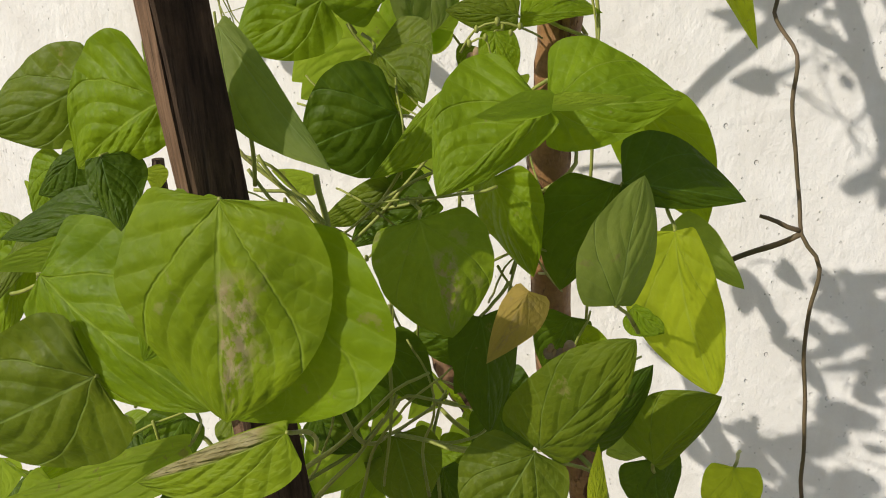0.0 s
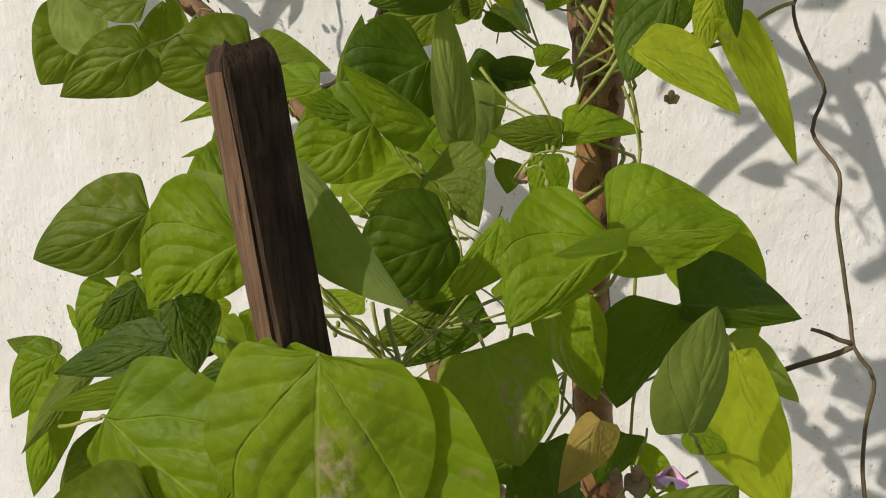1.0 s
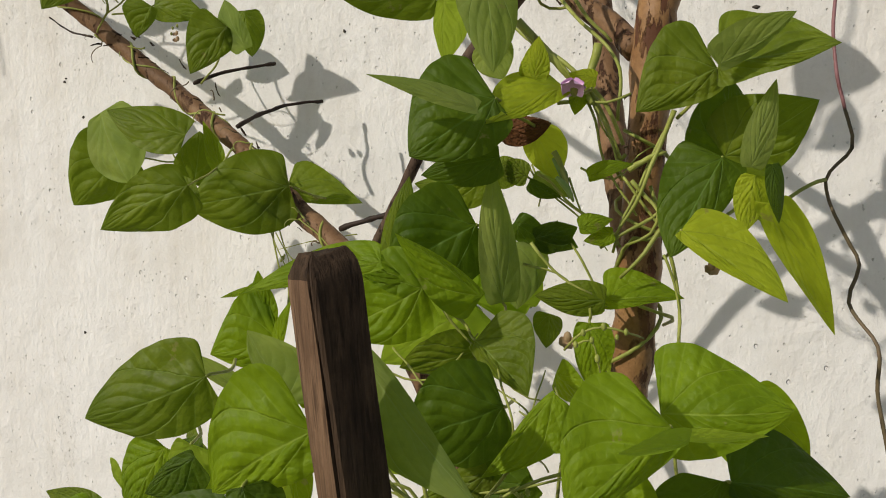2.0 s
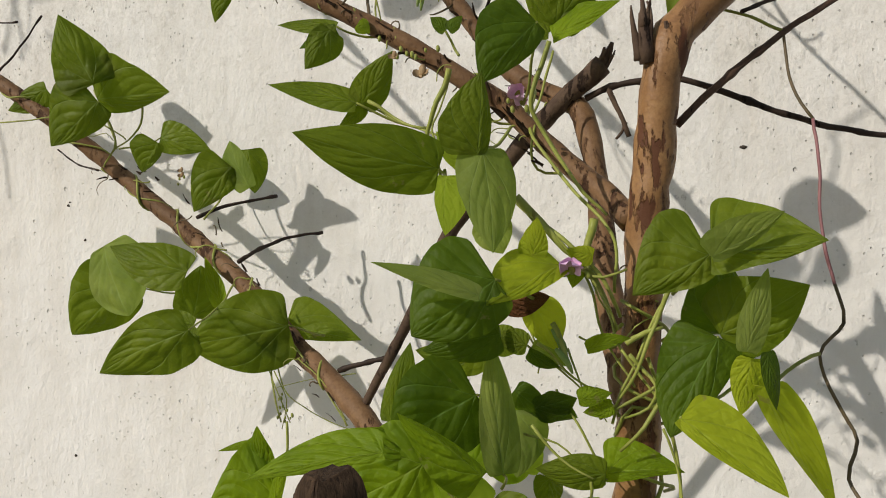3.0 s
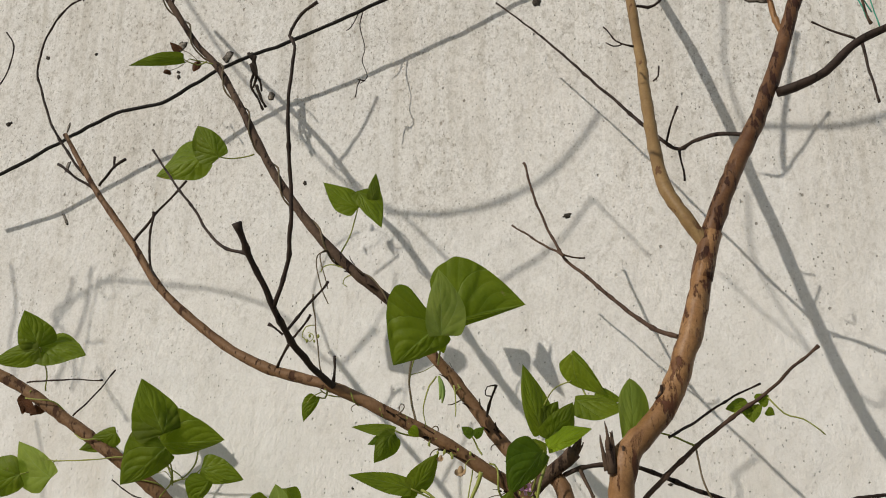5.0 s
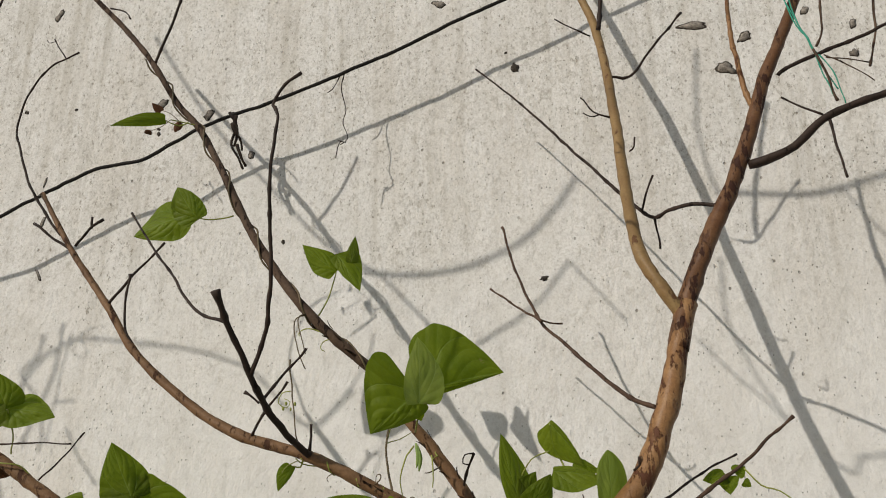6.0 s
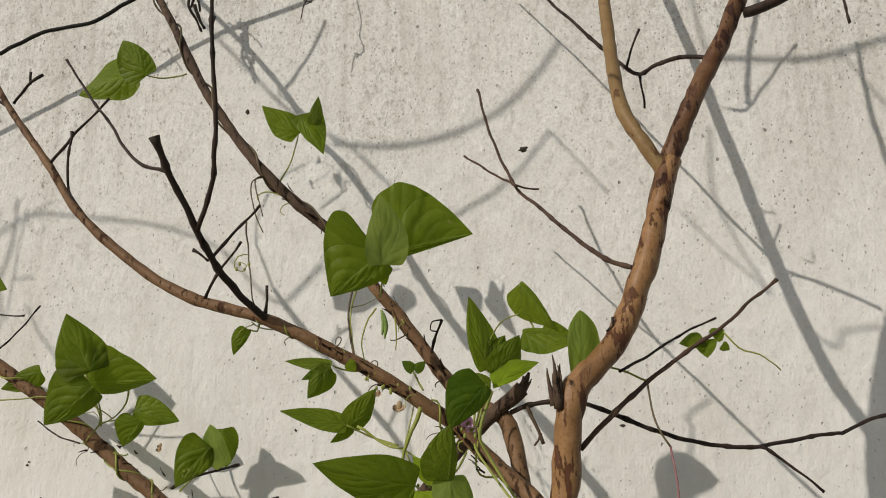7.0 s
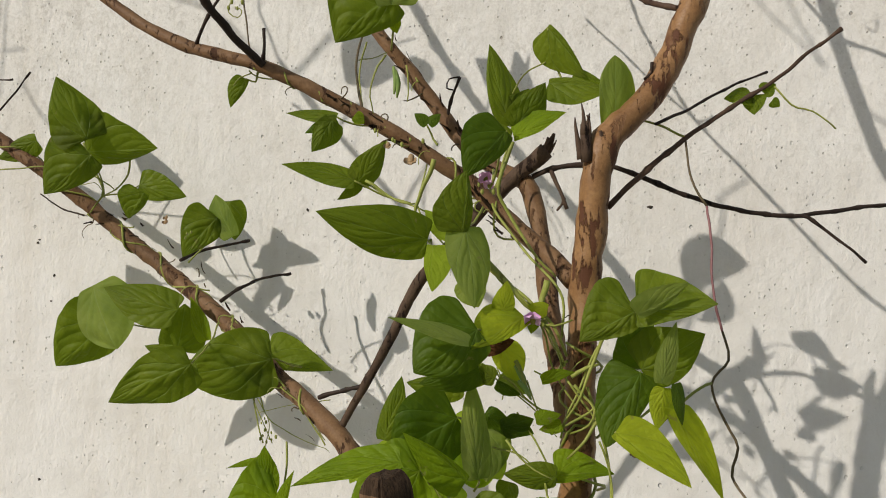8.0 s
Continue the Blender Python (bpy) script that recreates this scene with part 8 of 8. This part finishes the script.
leaflet(stalk, (-0.237, 0.460, 0.783), (-0.283, 0.440, 0.775), 0.027, 0.027, 44, LEAF, 0.30, 0.3)
stalk = branch("leaf_stalk", VINE, STEM, 0.0014, 0.0011, [(-0.163, 0.550, 0.787), (-0.179, 0.530, 0.831), (-0.186, 0.520, 0.861)], 0.2)
leaflet(stalk, (-0.268, 0.580, 0.802), (-0.289, 0.560, 0.855), 0.035, 0.035, 30, LEAF_DEEP_SHADED, 0.30, 0.3)
stalk = branch("leaf_stalk", VINE, STEM, 0.0014, 0.0011, [(-0.094, 0.580, 0.861), (-0.112, 0.560, 0.901), (-0.120, 0.550, 0.929)], 0.2)
leaflet(stalk, (-0.190, 0.600, 0.582), (-0.133, 0.560, 0.582), 0.033, 0.033, -63, LEAF, 0.30, 0.3)
stalk = branch("leaf_stalk", VINE, STEM, 0.0014, 0.0011, [(-0.249, 0.550, 0.859), (-0.262, 0.530, 0.900), (-0.267, 0.520, 0.929)], 0.2)
leaflet(stalk, (-0.166, 0.500, 0.886), (-0.111, 0.490, 0.891), 0.021, 0.021, -44, LEAF, 0.30, 0.3)
leaflet(stalk, (-0.235, 0.590, 0.685), (-0.174, 0.540, 0.788), 0.032, 0.032, -9, LEAF_DEEP_SHADED, 0.30, 0.3)
stalk = branch("leaf_stalk", VINE, STEM, 0.0014, 0.0011, [(-0.156, 0.500, 0.945), (-0.169, 0.480, 0.980), (-0.174, 0.470, 1.005)], 0.2)
leaflet(stalk, (-0.167, 0.470, 0.747), (-0.155, 0.440, 0.826), 0.041, 0.041, -32, LEAF, 0.30, 0.3)
leaflet(stalk, (-0.192, 0.590, 0.724), (-0.181, 0.550, 0.702), 0.028, 0.028, -20, LEAF, 0.30, 0.3)
leaflet(stalk, (-0.122, 0.590, 0.843), (-0.168, 0.570, 0.846), 0.027, 0.027, 48, LEAF, 0.30, 0.3)
stalk = branch("leaf_stalk", VINE, STEM, 0.0014, 0.0011, [(-0.051, 0.570, 0.797), (-0.071, 0.550, 0.839), (-0.081, 0.540, 0.868)], 0.2)
leaflet(stalk, (-0.081, 0.540, 0.868), (-0.089, 0.500, 0.847), 0.034, 0.034, 47, LEAF, 0.30, 0.3)
leaflet(stalk, (-0.140, 0.580, 0.704), (-0.174, 0.560, 0.758), 0.032, 0.032, 47, LEAF_DEEP_SHADED, 0.30, 0.3)
leaflet(stalk, (-0.164, 0.570, 0.859), (-0.114, 0.560, 0.868), 0.027, 0.027, -19, LEAF, 0.30, 0.3)
stalk = branch("leaf_stalk", VINE, STEM, 0.0014, 0.0011, [(-0.081, 0.630, 0.570), (-0.104, 0.610, 0.623), (-0.115, 0.600, 0.660)], 0.2)
leaflet(stalk, (-0.115, 0.600, 0.660), (-0.069, 0.560, 0.668), 0.029, 0.029, -52, LEAF, 0.30, 0.3)
leaflet(stalk, (-0.503, 0.550, 0.673), (-0.561, 0.510, 0.691), 0.029, 0.029, 60, LEAF, 0.30, 0.3)
leaflet(stalk, (-0.802, 0.520, 0.472), (-0.686, 0.470, 0.493), 0.036, 0.036, -82, LEAF_DEEP_SHADED, 0.30, 0.3)
stalk = branch("leaf_stalk", VINE, STEM, 0.0014, 0.0011, [(-0.529, 0.480, 0.616), (-0.532, 0.460, 0.673), (-0.530, 0.450, 0.711)], 0.2)
leaflet(stalk, (-0.530, 0.450, 0.711), (-0.485, 0.410, 0.828), 0.029, 0.029, 35, LEAF_DEEP_SHADED, 0.30, 0.3)
leaflet(stalk, (-0.409, 0.500, 0.592), (-0.348, 0.450, 0.723), 0.048, 0.048, -26, LEAF, 0.30, 0.3)
leaflet(stalk, (-0.707, 0.480, 0.746), (-0.680, 0.430, 0.704), 0.035, 0.035, -27, LEAF, 0.30, 0.3)
leaflet(stalk, (-0.714, 0.530, 0.712), (-0.631, 0.490, 0.707), 0.034, 0.034, -52, LEAF_DEEP_SHADED, 0.30, 0.3)
stalk = branch("leaf_stalk", VINE, STEM, 0.0014, 0.0011, [(-0.423, 0.580, 0.610), (-0.435, 0.560, 0.665), (-0.439, 0.550, 0.703)], 0.2)
leaflet(stalk, (-0.439, 0.550, 0.703), (-0.374, 0.530, 0.700), 0.034, 0.034, -28, LEAF, 0.30, 0.3)
leaflet(stalk, (-0.575, 0.500, 0.590), (-0.564, 0.450, 0.570), 0.040, 0.040, -32, LEAF, 0.30, 0.3)
leaflet(stalk, (-0.395, 0.500, 0.743), (-0.360, 0.470, 0.708), 0.029, 0.029, -45, LEAF, 0.30, 0.3)
leaflet(stalk, (-0.577, 0.530, 0.718), (-0.636, 0.520, 0.742), 0.034, 0.034, 52, LEAF_DEEP_SHADED, 0.30, 0.3)
stalk = branch("leaf_stalk", VINE, STEM, 0.0014, 0.0011, [(-0.395, 0.510, 0.575), (-0.404, 0.490, 0.631), (-0.407, 0.480, 0.670)], 0.2)
leaflet(stalk, (-0.407, 0.480, 0.670), (-0.375, 0.430, 0.655), 0.029, 0.029, -52, LEAF_DEEP_SHADED, 0.30, 0.3)
leaflet(stalk, (-0.507, 0.480, 0.855), (-0.404, 0.430, 0.895), 0.030, 0.030, -64, LEAF, 0.30, 0.3)
leaflet(stalk, (-0.647, 0.470, 0.653), (-0.667, 0.430, 0.618), 0.028, 0.028, -34, LEAF_DEEP_SHADED, 0.30, 0.3)
leaflet(stalk, (-0.528, 0.540, 0.618), (-0.423, 0.510, 0.659), 0.035, 0.035, -41, LEAF, 0.30, 0.3)
stalk = branch("leaf_stalk", VINE, STEM, 0.0014, 0.0011, [(-0.577, 0.540, 0.468), (-0.583, 0.520, 0.532), (-0.583, 0.510, 0.576)], 0.2)
leaflet(stalk, (-0.583, 0.510, 0.576), (-0.478, 0.460, 0.704), 0.035, 0.035, 24, LEAF_DEEP_SHADED, 0.30, 0.3)
leaflet(stalk, (-0.495, 0.450, 0.644), (-0.424, 0.400, 0.769), 0.046, 0.046, -28, LEAF, 0.30, 0.3)
stalk = branch("leaf_stalk", VINE, STEM, 0.0014, 0.0011, [(-1.153, 0.900, 1.750), (-1.164, 0.915, 1.743), (-1.178, 0.930, 1.736)], 0.2)
leaflet(stalk, (-1.201, 0.930, 1.741), (-1.148, 0.920, 1.708), 0.017, 0.017, 9, LEAF_BROWN, 0.30, 0.3, fold=.6, droop=.4)
leaflet(stalk, (-1.181, 0.930, 1.743), (-1.180, 0.920, 1.707), 0.015, 0.015, -70, LEAF_BROWN, 0.30, 0.3, fold=.6, droop=.4)
leaflet(stalk, (-1.160, 0.940, 1.729), (-1.170, 0.930, 1.705), 0.019, 0.019, 13, LEAF_BROWN, 0.30, 0.3, fold=.5, droop=.4)
stalk = branch("leaf_stalk", VINE, STEM, 0.0014, 0.0011, [(-0.179, 0.565, 0.900), (-0.147, 0.550, 0.902), (-0.141, 0.535, 0.903)], 0.2)
leaflet(stalk, (-0.143, 0.535, 0.898), (-0.157, 0.515, 0.870), 0.017, 0.017, -26, LEAF_UNDER, 0.30, 0.3)
tangle([(-0.437, 0.800, 1.216), (-0.517, 0.830, 1.296), (-0.641, 0.900, 1.405), (-0.725, 0.930, 1.469), (-0.823, 0.950, 1.527), (-0.907, 0.945, 1.544)], 0.012, 16, 65, VINE)
flakes([(-0.437, 0.800, 1.216), (-0.517, 0.830, 1.296), (-0.641, 0.900, 1.405), (-0.725, 0.930, 1.469), (-0.823, 0.950, 1.527), (-0.907, 0.945, 1.544)], 0.0126, 26, 68, TREE)
tangle([(-0.153, 0.660, 1.501), (-0.202, 0.670, 1.554), (-0.244, 0.665, 1.594), (-0.311, 0.655, 1.638), (-0.366, 0.645, 1.667), (-0.423, 0.635, 1.697)], 0.009, 26, 66, VINE)
flakes([(-0.153, 0.660, 1.501), (-0.202, 0.670, 1.554), (-0.244, 0.665, 1.594), (-0.311, 0.655, 1.638), (-0.366, 0.645, 1.667), (-0.423, 0.635, 1.697)], 0.0095, 26, 69, TREE)
tangle([(-0.151, 0.760, 1.582), (-0.175, 0.765, 1.593), (-0.225, 0.780, 1.626), (-0.269, 0.790, 1.682), (-0.313, 0.790, 1.741), (-0.403, 0.770, 1.859), (-0.486, 0.750, 1.931)], 0.009, 14, 67, VINE)
flakes([(-0.151, 0.760, 1.582), (-0.175, 0.765, 1.593), (-0.225, 0.780, 1.626), (-0.269, 0.790, 1.682), (-0.313, 0.790, 1.741), (-0.403, 0.770, 1.859), (-0.486, 0.750, 1.931)], 0.0095, 30, 70, TREE)
tangle([(-0.082, 0.605, 1.303), (-0.081, 0.605, 1.371), (-0.077, 0.610, 1.438)], 0.019, 12, 84, VINE)

# ---- the post ----
def post(top, foot, size, turn):
    """A sawn stake with a worn, split head."""
    top, foot = Vector(top), Vector(foot)
    way = (top - foot)
    length = way.length
    way.normalize()
    right = Vector((math.cos(radians(turn)), math.sin(radians(turn)), 0))
    right = (right - way * right.dot(way)).normalized()
    deep = way.cross(right)
    bm = bmesh.new()
    rings = []
    around = [(-1, -1), (-0.55, -1.03), (0.1, -1.02), (0.52, -1.02), (0.62, -0.55), (0.72, -1.02), (0.86, -1.0), (1, -0.9), (1.02, 0), (1, 0.9), (0.4, 1), (-0.4, 1), (-1, 0.95), (-1.02, 0.3), (-1.02, -0.4)]
    steps = [-0.002 * k for k in range(0, 11)] + [-0.03 - 0.025 * k for k in range(int((length - 0.03) / 0.025))]
    for s in steps:
        worn = max(0.0, 1 + s / 0.02)
        ring = []
        for k, (a, b) in enumerate(around):
            shrink = 1 - 0.35 * worn ** 3
            if k == 4 and s < -0.14:
                b = -1.02 + (b + 1.02) * max(0.0, 1 + (s + 0.14) / 0.08)
            q = foot + way * (length + s)
            q += right * a * size * 0.5 * shrink + deep * b * size * 0.5 * shrink
            q += Vector([noise.noise(Vector((a * 2.5, b * 2.5, s * (9 if i else 14) + i * 5))) for i in range(3)]) * 0.0016
            if worn > 0.5:
                q += way * 0.004 * noise.noise(Vector((a * 2.9, b * 2.6, 3.0)))
            ring.append(bm.verts.new(q))
        rings.append(ring)
    count = len(around)
    for a, b in zip(rings, rings[1:]):
        for k in range(count):
            bm.faces.new((a[(k + 1) % count], a[k], b[k], b[(k + 1) % count]))
    bm.faces.new(rings[0])
    bm.faces.new(list(reversed(rings[-1])))
    bmesh.ops.recalc_face_normals(bm, faces=bm.faces)
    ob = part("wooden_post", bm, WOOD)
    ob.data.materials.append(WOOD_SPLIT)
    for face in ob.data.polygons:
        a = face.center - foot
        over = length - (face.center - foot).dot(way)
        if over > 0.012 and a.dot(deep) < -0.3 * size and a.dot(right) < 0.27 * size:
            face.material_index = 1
    ob.data.set_sharp_from_angle(angle=radians(35))
    return tagged(ob, "weathered dark brown wooden stake with a split worn top", "post")


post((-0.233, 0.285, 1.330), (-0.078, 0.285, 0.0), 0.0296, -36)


# ---- small things ----
CLUMP = tagged(new("plant_debris"), "dark dry vine clump hanging from the cable", "plant debris")
CLUMP_SMALL = tagged(new("plant_debris"), "thin dry tendril hanging from the cable", "plant debris")
CORD = tagged(new("twine"), "frayed green plastic twine tied to a twig", "twine")


def petal(bm, base, way, across, up, size):
    """A cupped petal."""
    rows = []
    for i in range(6):
        u = i / 5
        w = size * 0.55 * math.sin(math.pi * (0.12 + 0.80 * u))
        row = []
        for j in range(5):
            v = j / 2 - 1
            row.append(bm.verts.new(base + way * (size * u) + across * (w * v) + up * (size * (0.35 * u * u + 0.25 * v * v * u))))
        rows.append(row)
    for a, c in zip(rows, rows[1:]):
        for j in range(4):
            bm.faces.new((a[j], a[j + 1], c[j + 1], c[j]))


def flower(at, size, old):
    """A pea flower with a standard, two wings and a green calyx."""
    at = Vector(at)
    rng = random.Random(round(at.x * 1000 + at.z * 777))
    bm = bmesh.new()
    bmesh.ops.create_uvsphere(bm, u_segments=8, v_segments=6, radius=size * 0.22)
    for v in bm.verts:
        v.co = Vector((v.co.x, v.co.y, v.co.z * 1.5)) + at + Vector((0, 0, size * 0.1))
    head = part("flower", bm, PETAL_OLD if old else STEM, VINE, "withered bean flower" if old else "violet bean flower")
    for k in range(3):
        turn = rng.uniform(-0.5, 0.5) + (k - 1) * 1.3
        way = Vector((math.sin(turn), -0.5, -0.6 if old else 0.5)).normalized()
        across = way.cross(Vector((0, -1, 0.2))).normalized()
        bm = bmesh.new()
        petal(bm, at, way, across, across.cross(way), size * (0.7 if old else 1.0) * (1.0 if k == 1 else 0.8))
        part("petal", bm, PETAL_OLD if old else PETAL, head)


def pod(top, foot, width):
    """A flat, slightly curved young pod."""
    top, foot = Vector(top), Vector(foot)
    bend = (foot - top).cross(Vector((0, 1, 0))).normalized() * (foot - top).length * 0.08
    line = smooth_path([top, (top + foot) / 2 + bend, foot], 0.005)
    bm = bmesh.new()
    count = len(line)
    tube(bm, line, [width * (0.15 + 0.45 * math.sin(math.pi * min(1.0, 0.1 + 0.88 * i / (count - 1)))) for i in range(count)], 8)
    part("pod", bm, POD, VINE)


def bud(at, size):
    bm = bmesh.new()
    bmesh.ops.create_icosphere(bm, subdivisions=2, radius=size)
    for v in bm.verts:
        v.co = Vector((v.co.x * 0.8, v.co.y * 0.8, v.co.z * 1.25)) * (1 + 0.2 * noise.noise(v.co * 400)) + Vector(at)
    part("bud", bm, STEM, VINE)


branch("strand", CLUMP, DEBRIS, 0.0042, 0.0018, [(-0.809, 1.046, 2.520), (-0.800, 1.046, 2.477), (-0.806, 1.046, 2.438), (-0.785, 1.046, 2.397), (-0.774, 1.046, 2.375)], 0.35)
branch("strand", CLUMP, DEBRIS, 0.0042, 0.0018, [(-0.800, 1.046, 2.512), (-0.806, 1.046, 2.481), (-0.787, 1.046, 2.453), (-0.780, 1.046, 2.422)], 0.35)
branch("strand", CLUMP, DEBRIS, 0.0042, 0.0018, [(-0.809, 1.046, 2.492), (-0.796, 1.046, 2.461), (-0.800, 1.046, 2.433)], 0.35)
branch("strand", CLUMP, DEBRIS, 0.0042, 0.0018, [(-0.793, 1.046, 2.437), (-0.780, 1.046, 2.403), (-0.768, 1.046, 2.382)], 0.35)
branch("strand", CLUMP, DEBRIS, 0.0042, 0.0018, [(-0.817, 1.046, 2.521), (-0.798, 1.046, 2.486), (-0.793, 1.046, 2.457)], 0.35)
branch("strand", CLUMP_SMALL, DEBRIS, 0.0013, 0.0008, [(-0.548, 1.046, 2.602), (-0.553, 1.046, 2.558), (-0.541, 1.046, 2.506), (-0.547, 1.046, 2.471), (-0.533, 1.046, 2.434), (-0.551, 1.046, 2.419)], 0.35)
branch("strand", CLUMP_SMALL, DEBRIS, 0.0013, 0.0008, [(-0.549, 1.046, 2.429), (-0.559, 1.046, 2.409), (-0.561, 1.046, 2.387)], 0.35)
branch("strand", CLUMP_SMALL, DEBRIS, 0.0013, 0.0008, [(-0.556, 1.046, 2.429), (-0.539, 1.046, 2.424)], 0.35)
branch("strand", CLUMP_SMALL, DEBRIS, 0.0013, 0.0008, [(-0.558, 1.046, 2.596), (-0.573, 1.046, 2.560), (-0.586, 1.046, 2.554)], 0.35)
branch("strand", CORD, TWINE, 0.0013, 0.0009, [(0.329, 0.758, 2.519), (0.338, 0.753, 2.454), (0.350, 0.749, 2.416), (0.360, 0.747, 2.384), (0.373, 0.742, 2.336), (0.385, 0.739, 2.300)], 0.35)
branch("strand", CORD, TWINE, 0.0013, 0.0009, [(0.336, 0.758, 2.519), (0.344, 0.752, 2.447), (0.356, 0.748, 2.405), (0.362, 0.746, 2.382), (0.383, 0.743, 2.341), (0.392, 0.737, 2.272)], 0.35)
branch("strand", CORD, TWINE, 0.0013, 0.0009, [(0.360, 0.747, 2.384), (0.366, 0.744, 2.348), (0.378, 0.738, 2.282)], 0.35)
branch("strand", CORD, TWINE, 0.0013, 0.0009, [(0.325, 0.758, 2.520), (0.348, 0.750, 2.428), (0.359, 0.747, 2.386)], 0.35)
branch("twig", TREE, DEADWOOD, 0.0022, 0.0016, [(0.387, 0.747, 2.504), (0.381, 0.742, 2.442), (0.378, 0.739, 2.415), (0.363, 0.737, 2.384)], 0.35)
branch("twig", TREE, DEADWOOD, 0.0022, 0.0016, [(0.476, 0.746, 2.495), (0.467, 0.741, 2.432), (0.454, 0.736, 2.380), (0.439, 0.732, 2.335)], 0.35)
branch("twig", TREE, DEADWOOD, 0.0022, 0.0016, [(0.356, 0.736, 2.378), (0.366, 0.732, 2.336), (0.372, 0.729, 2.301), (0.376, 0.727, 2.273)], 0.35)
branch("twig", TREE, DEADWOOD, 0.0012, 0.0008, [(0.371, 0.735, 2.365), (0.403, 0.733, 2.344), (0.441, 0.730, 2.306)], 0.35)
branch("twig", TREE, DEADWOOD, 0.0012, 0.0008, [(0.374, 0.735, 2.360), (0.414, 0.734, 2.352), (0.439, 0.733, 2.343)], 0.35)
flower((-0.017, 0.400, 1.054), 0.020, False)
flower((-0.038, 0.400, 1.052), 0.020, True)
flower((-0.052, 0.410, 1.047), 0.011, True)
flower((-0.061, 0.460, 1.186), 0.014, False)
flower((-0.132, 0.530, 1.421), 0.018, False)
flower((-0.190, 0.620, 1.574), 0.016, False)
flower((-0.186, 0.620, 1.567), 0.012, False)
flower((-0.274, 0.600, 1.596), 0.018, True)
flower((-0.301, 0.600, 1.613), 0.011, True)
flower((-0.027, 0.550, 1.285), 0.013, True)
flower((-0.134, 0.520, 1.229), 0.015, True)
flower((-0.755, 0.940, 1.533), 0.012, True)
flower((-0.749, 0.930, 1.540), 0.010, True)
pod((-0.329, 0.770, 1.737), (-0.327, 0.770, 1.699), 0.0060)
pod((-0.148, 0.550, 1.355), (-0.134, 0.550, 1.335), 0.0050)
pod((-0.332, 0.770, 1.742), (-0.331, 0.770, 1.704), 0.0060)
pod((-0.152, 0.560, 1.370), (-0.140, 0.560, 1.342), 0.0060)
pod((-0.197, 0.550, 1.375), (-0.199, 0.550, 1.351), 0.0050)
pod((-0.379, 0.420, 1.116), (-0.327, 0.420, 1.109), 0.0060)
bud((-0.545, 0.830, 1.230), 0.0018)
bud((-0.539, 0.830, 1.221), 0.0021)
bud((-0.543, 0.830, 1.211), 0.0020)
bud((-0.537, 0.830, 1.202), 0.0022)
bud((-0.547, 0.830, 1.206), 0.0022)
bud((-0.540, 0.830, 1.237), 0.0017)
bud((-0.529, 0.830, 1.206), 0.0016)
bud((-0.526, 0.800, 1.239), 0.0024)
bud((-0.518, 0.800, 1.224), 0.0019)
bud((-0.521, 0.800, 1.215), 0.0018)
bud((-0.511, 0.800, 1.218), 0.0026)
bud((-0.528, 0.800, 1.227), 0.0021)
bud((-0.101, 0.450, 1.258), 0.0024)
bud((-0.109, 0.450, 1.248), 0.0021)
bud((-0.115, 0.450, 1.253), 0.0022)
bud((-0.092, 0.450, 1.251), 0.0018)
bud((-0.120, 0.450, 1.244), 0.0022)
bud((-0.105, 0.450, 1.235), 0.0025)
bud((-0.086, 0.450, 1.255), 0.0021)
bud((-0.256, 0.430, 1.131), 0.0023)
bud((-0.259, 0.430, 1.123), 0.0023)
bud((-0.154, 0.430, 1.138), 0.0017)
bud((-0.150, 0.430, 1.141), 0.0024)
bud((-0.193, 0.430, 1.092), 0.0022)
bud((-0.169, 0.430, 1.135), 0.0019)
bud((-0.161, 0.560, 1.437), 0.0016)
bud((-0.156, 0.560, 1.429), 0.0025)
bud((-0.166, 0.560, 1.433), 0.0021)
bud((-0.153, 0.560, 1.419), 0.0023)
bud((-0.312, 0.640, 1.621), 0.0025)
bud((-0.302, 0.640, 1.623), 0.0023)
bud((-0.293, 0.640, 1.619), 0.0025)
bud((-0.283, 0.640, 1.625), 0.0020)
bud((-0.491, 0.600, 1.786), 0.0024)
bud((-0.484, 0.600, 1.778), 0.0020)
bud((-0.478, 0.600, 1.785), 0.0025)
bud((-0.495, 0.600, 1.779), 0.0025)
bud((-0.598, 0.700, 1.512), 0.0017)
bud((-0.600, 0.700, 1.506), 0.0017)
bud((-0.592, 0.700, 1.514), 0.0018)
bud((-0.193, 0.610, 1.560), 0.0028)
bud((-0.180, 0.610, 1.560), 0.0030)
bud((-0.197, 0.610, 1.568), 0.0022)
bud((-0.176, 0.610, 1.567), 0.0024)
bud((-0.298, 0.610, 1.621), 0.0024)
bud((-0.287, 0.610, 1.615), 0.0028)
bud((-0.319, 0.610, 1.632), 0.0024)
bud((-0.262, 0.610, 1.619), 0.0026)
bud((-0.150, 0.530, 1.426), 0.0030)
bud((-0.145, 0.530, 1.419), 0.0028)
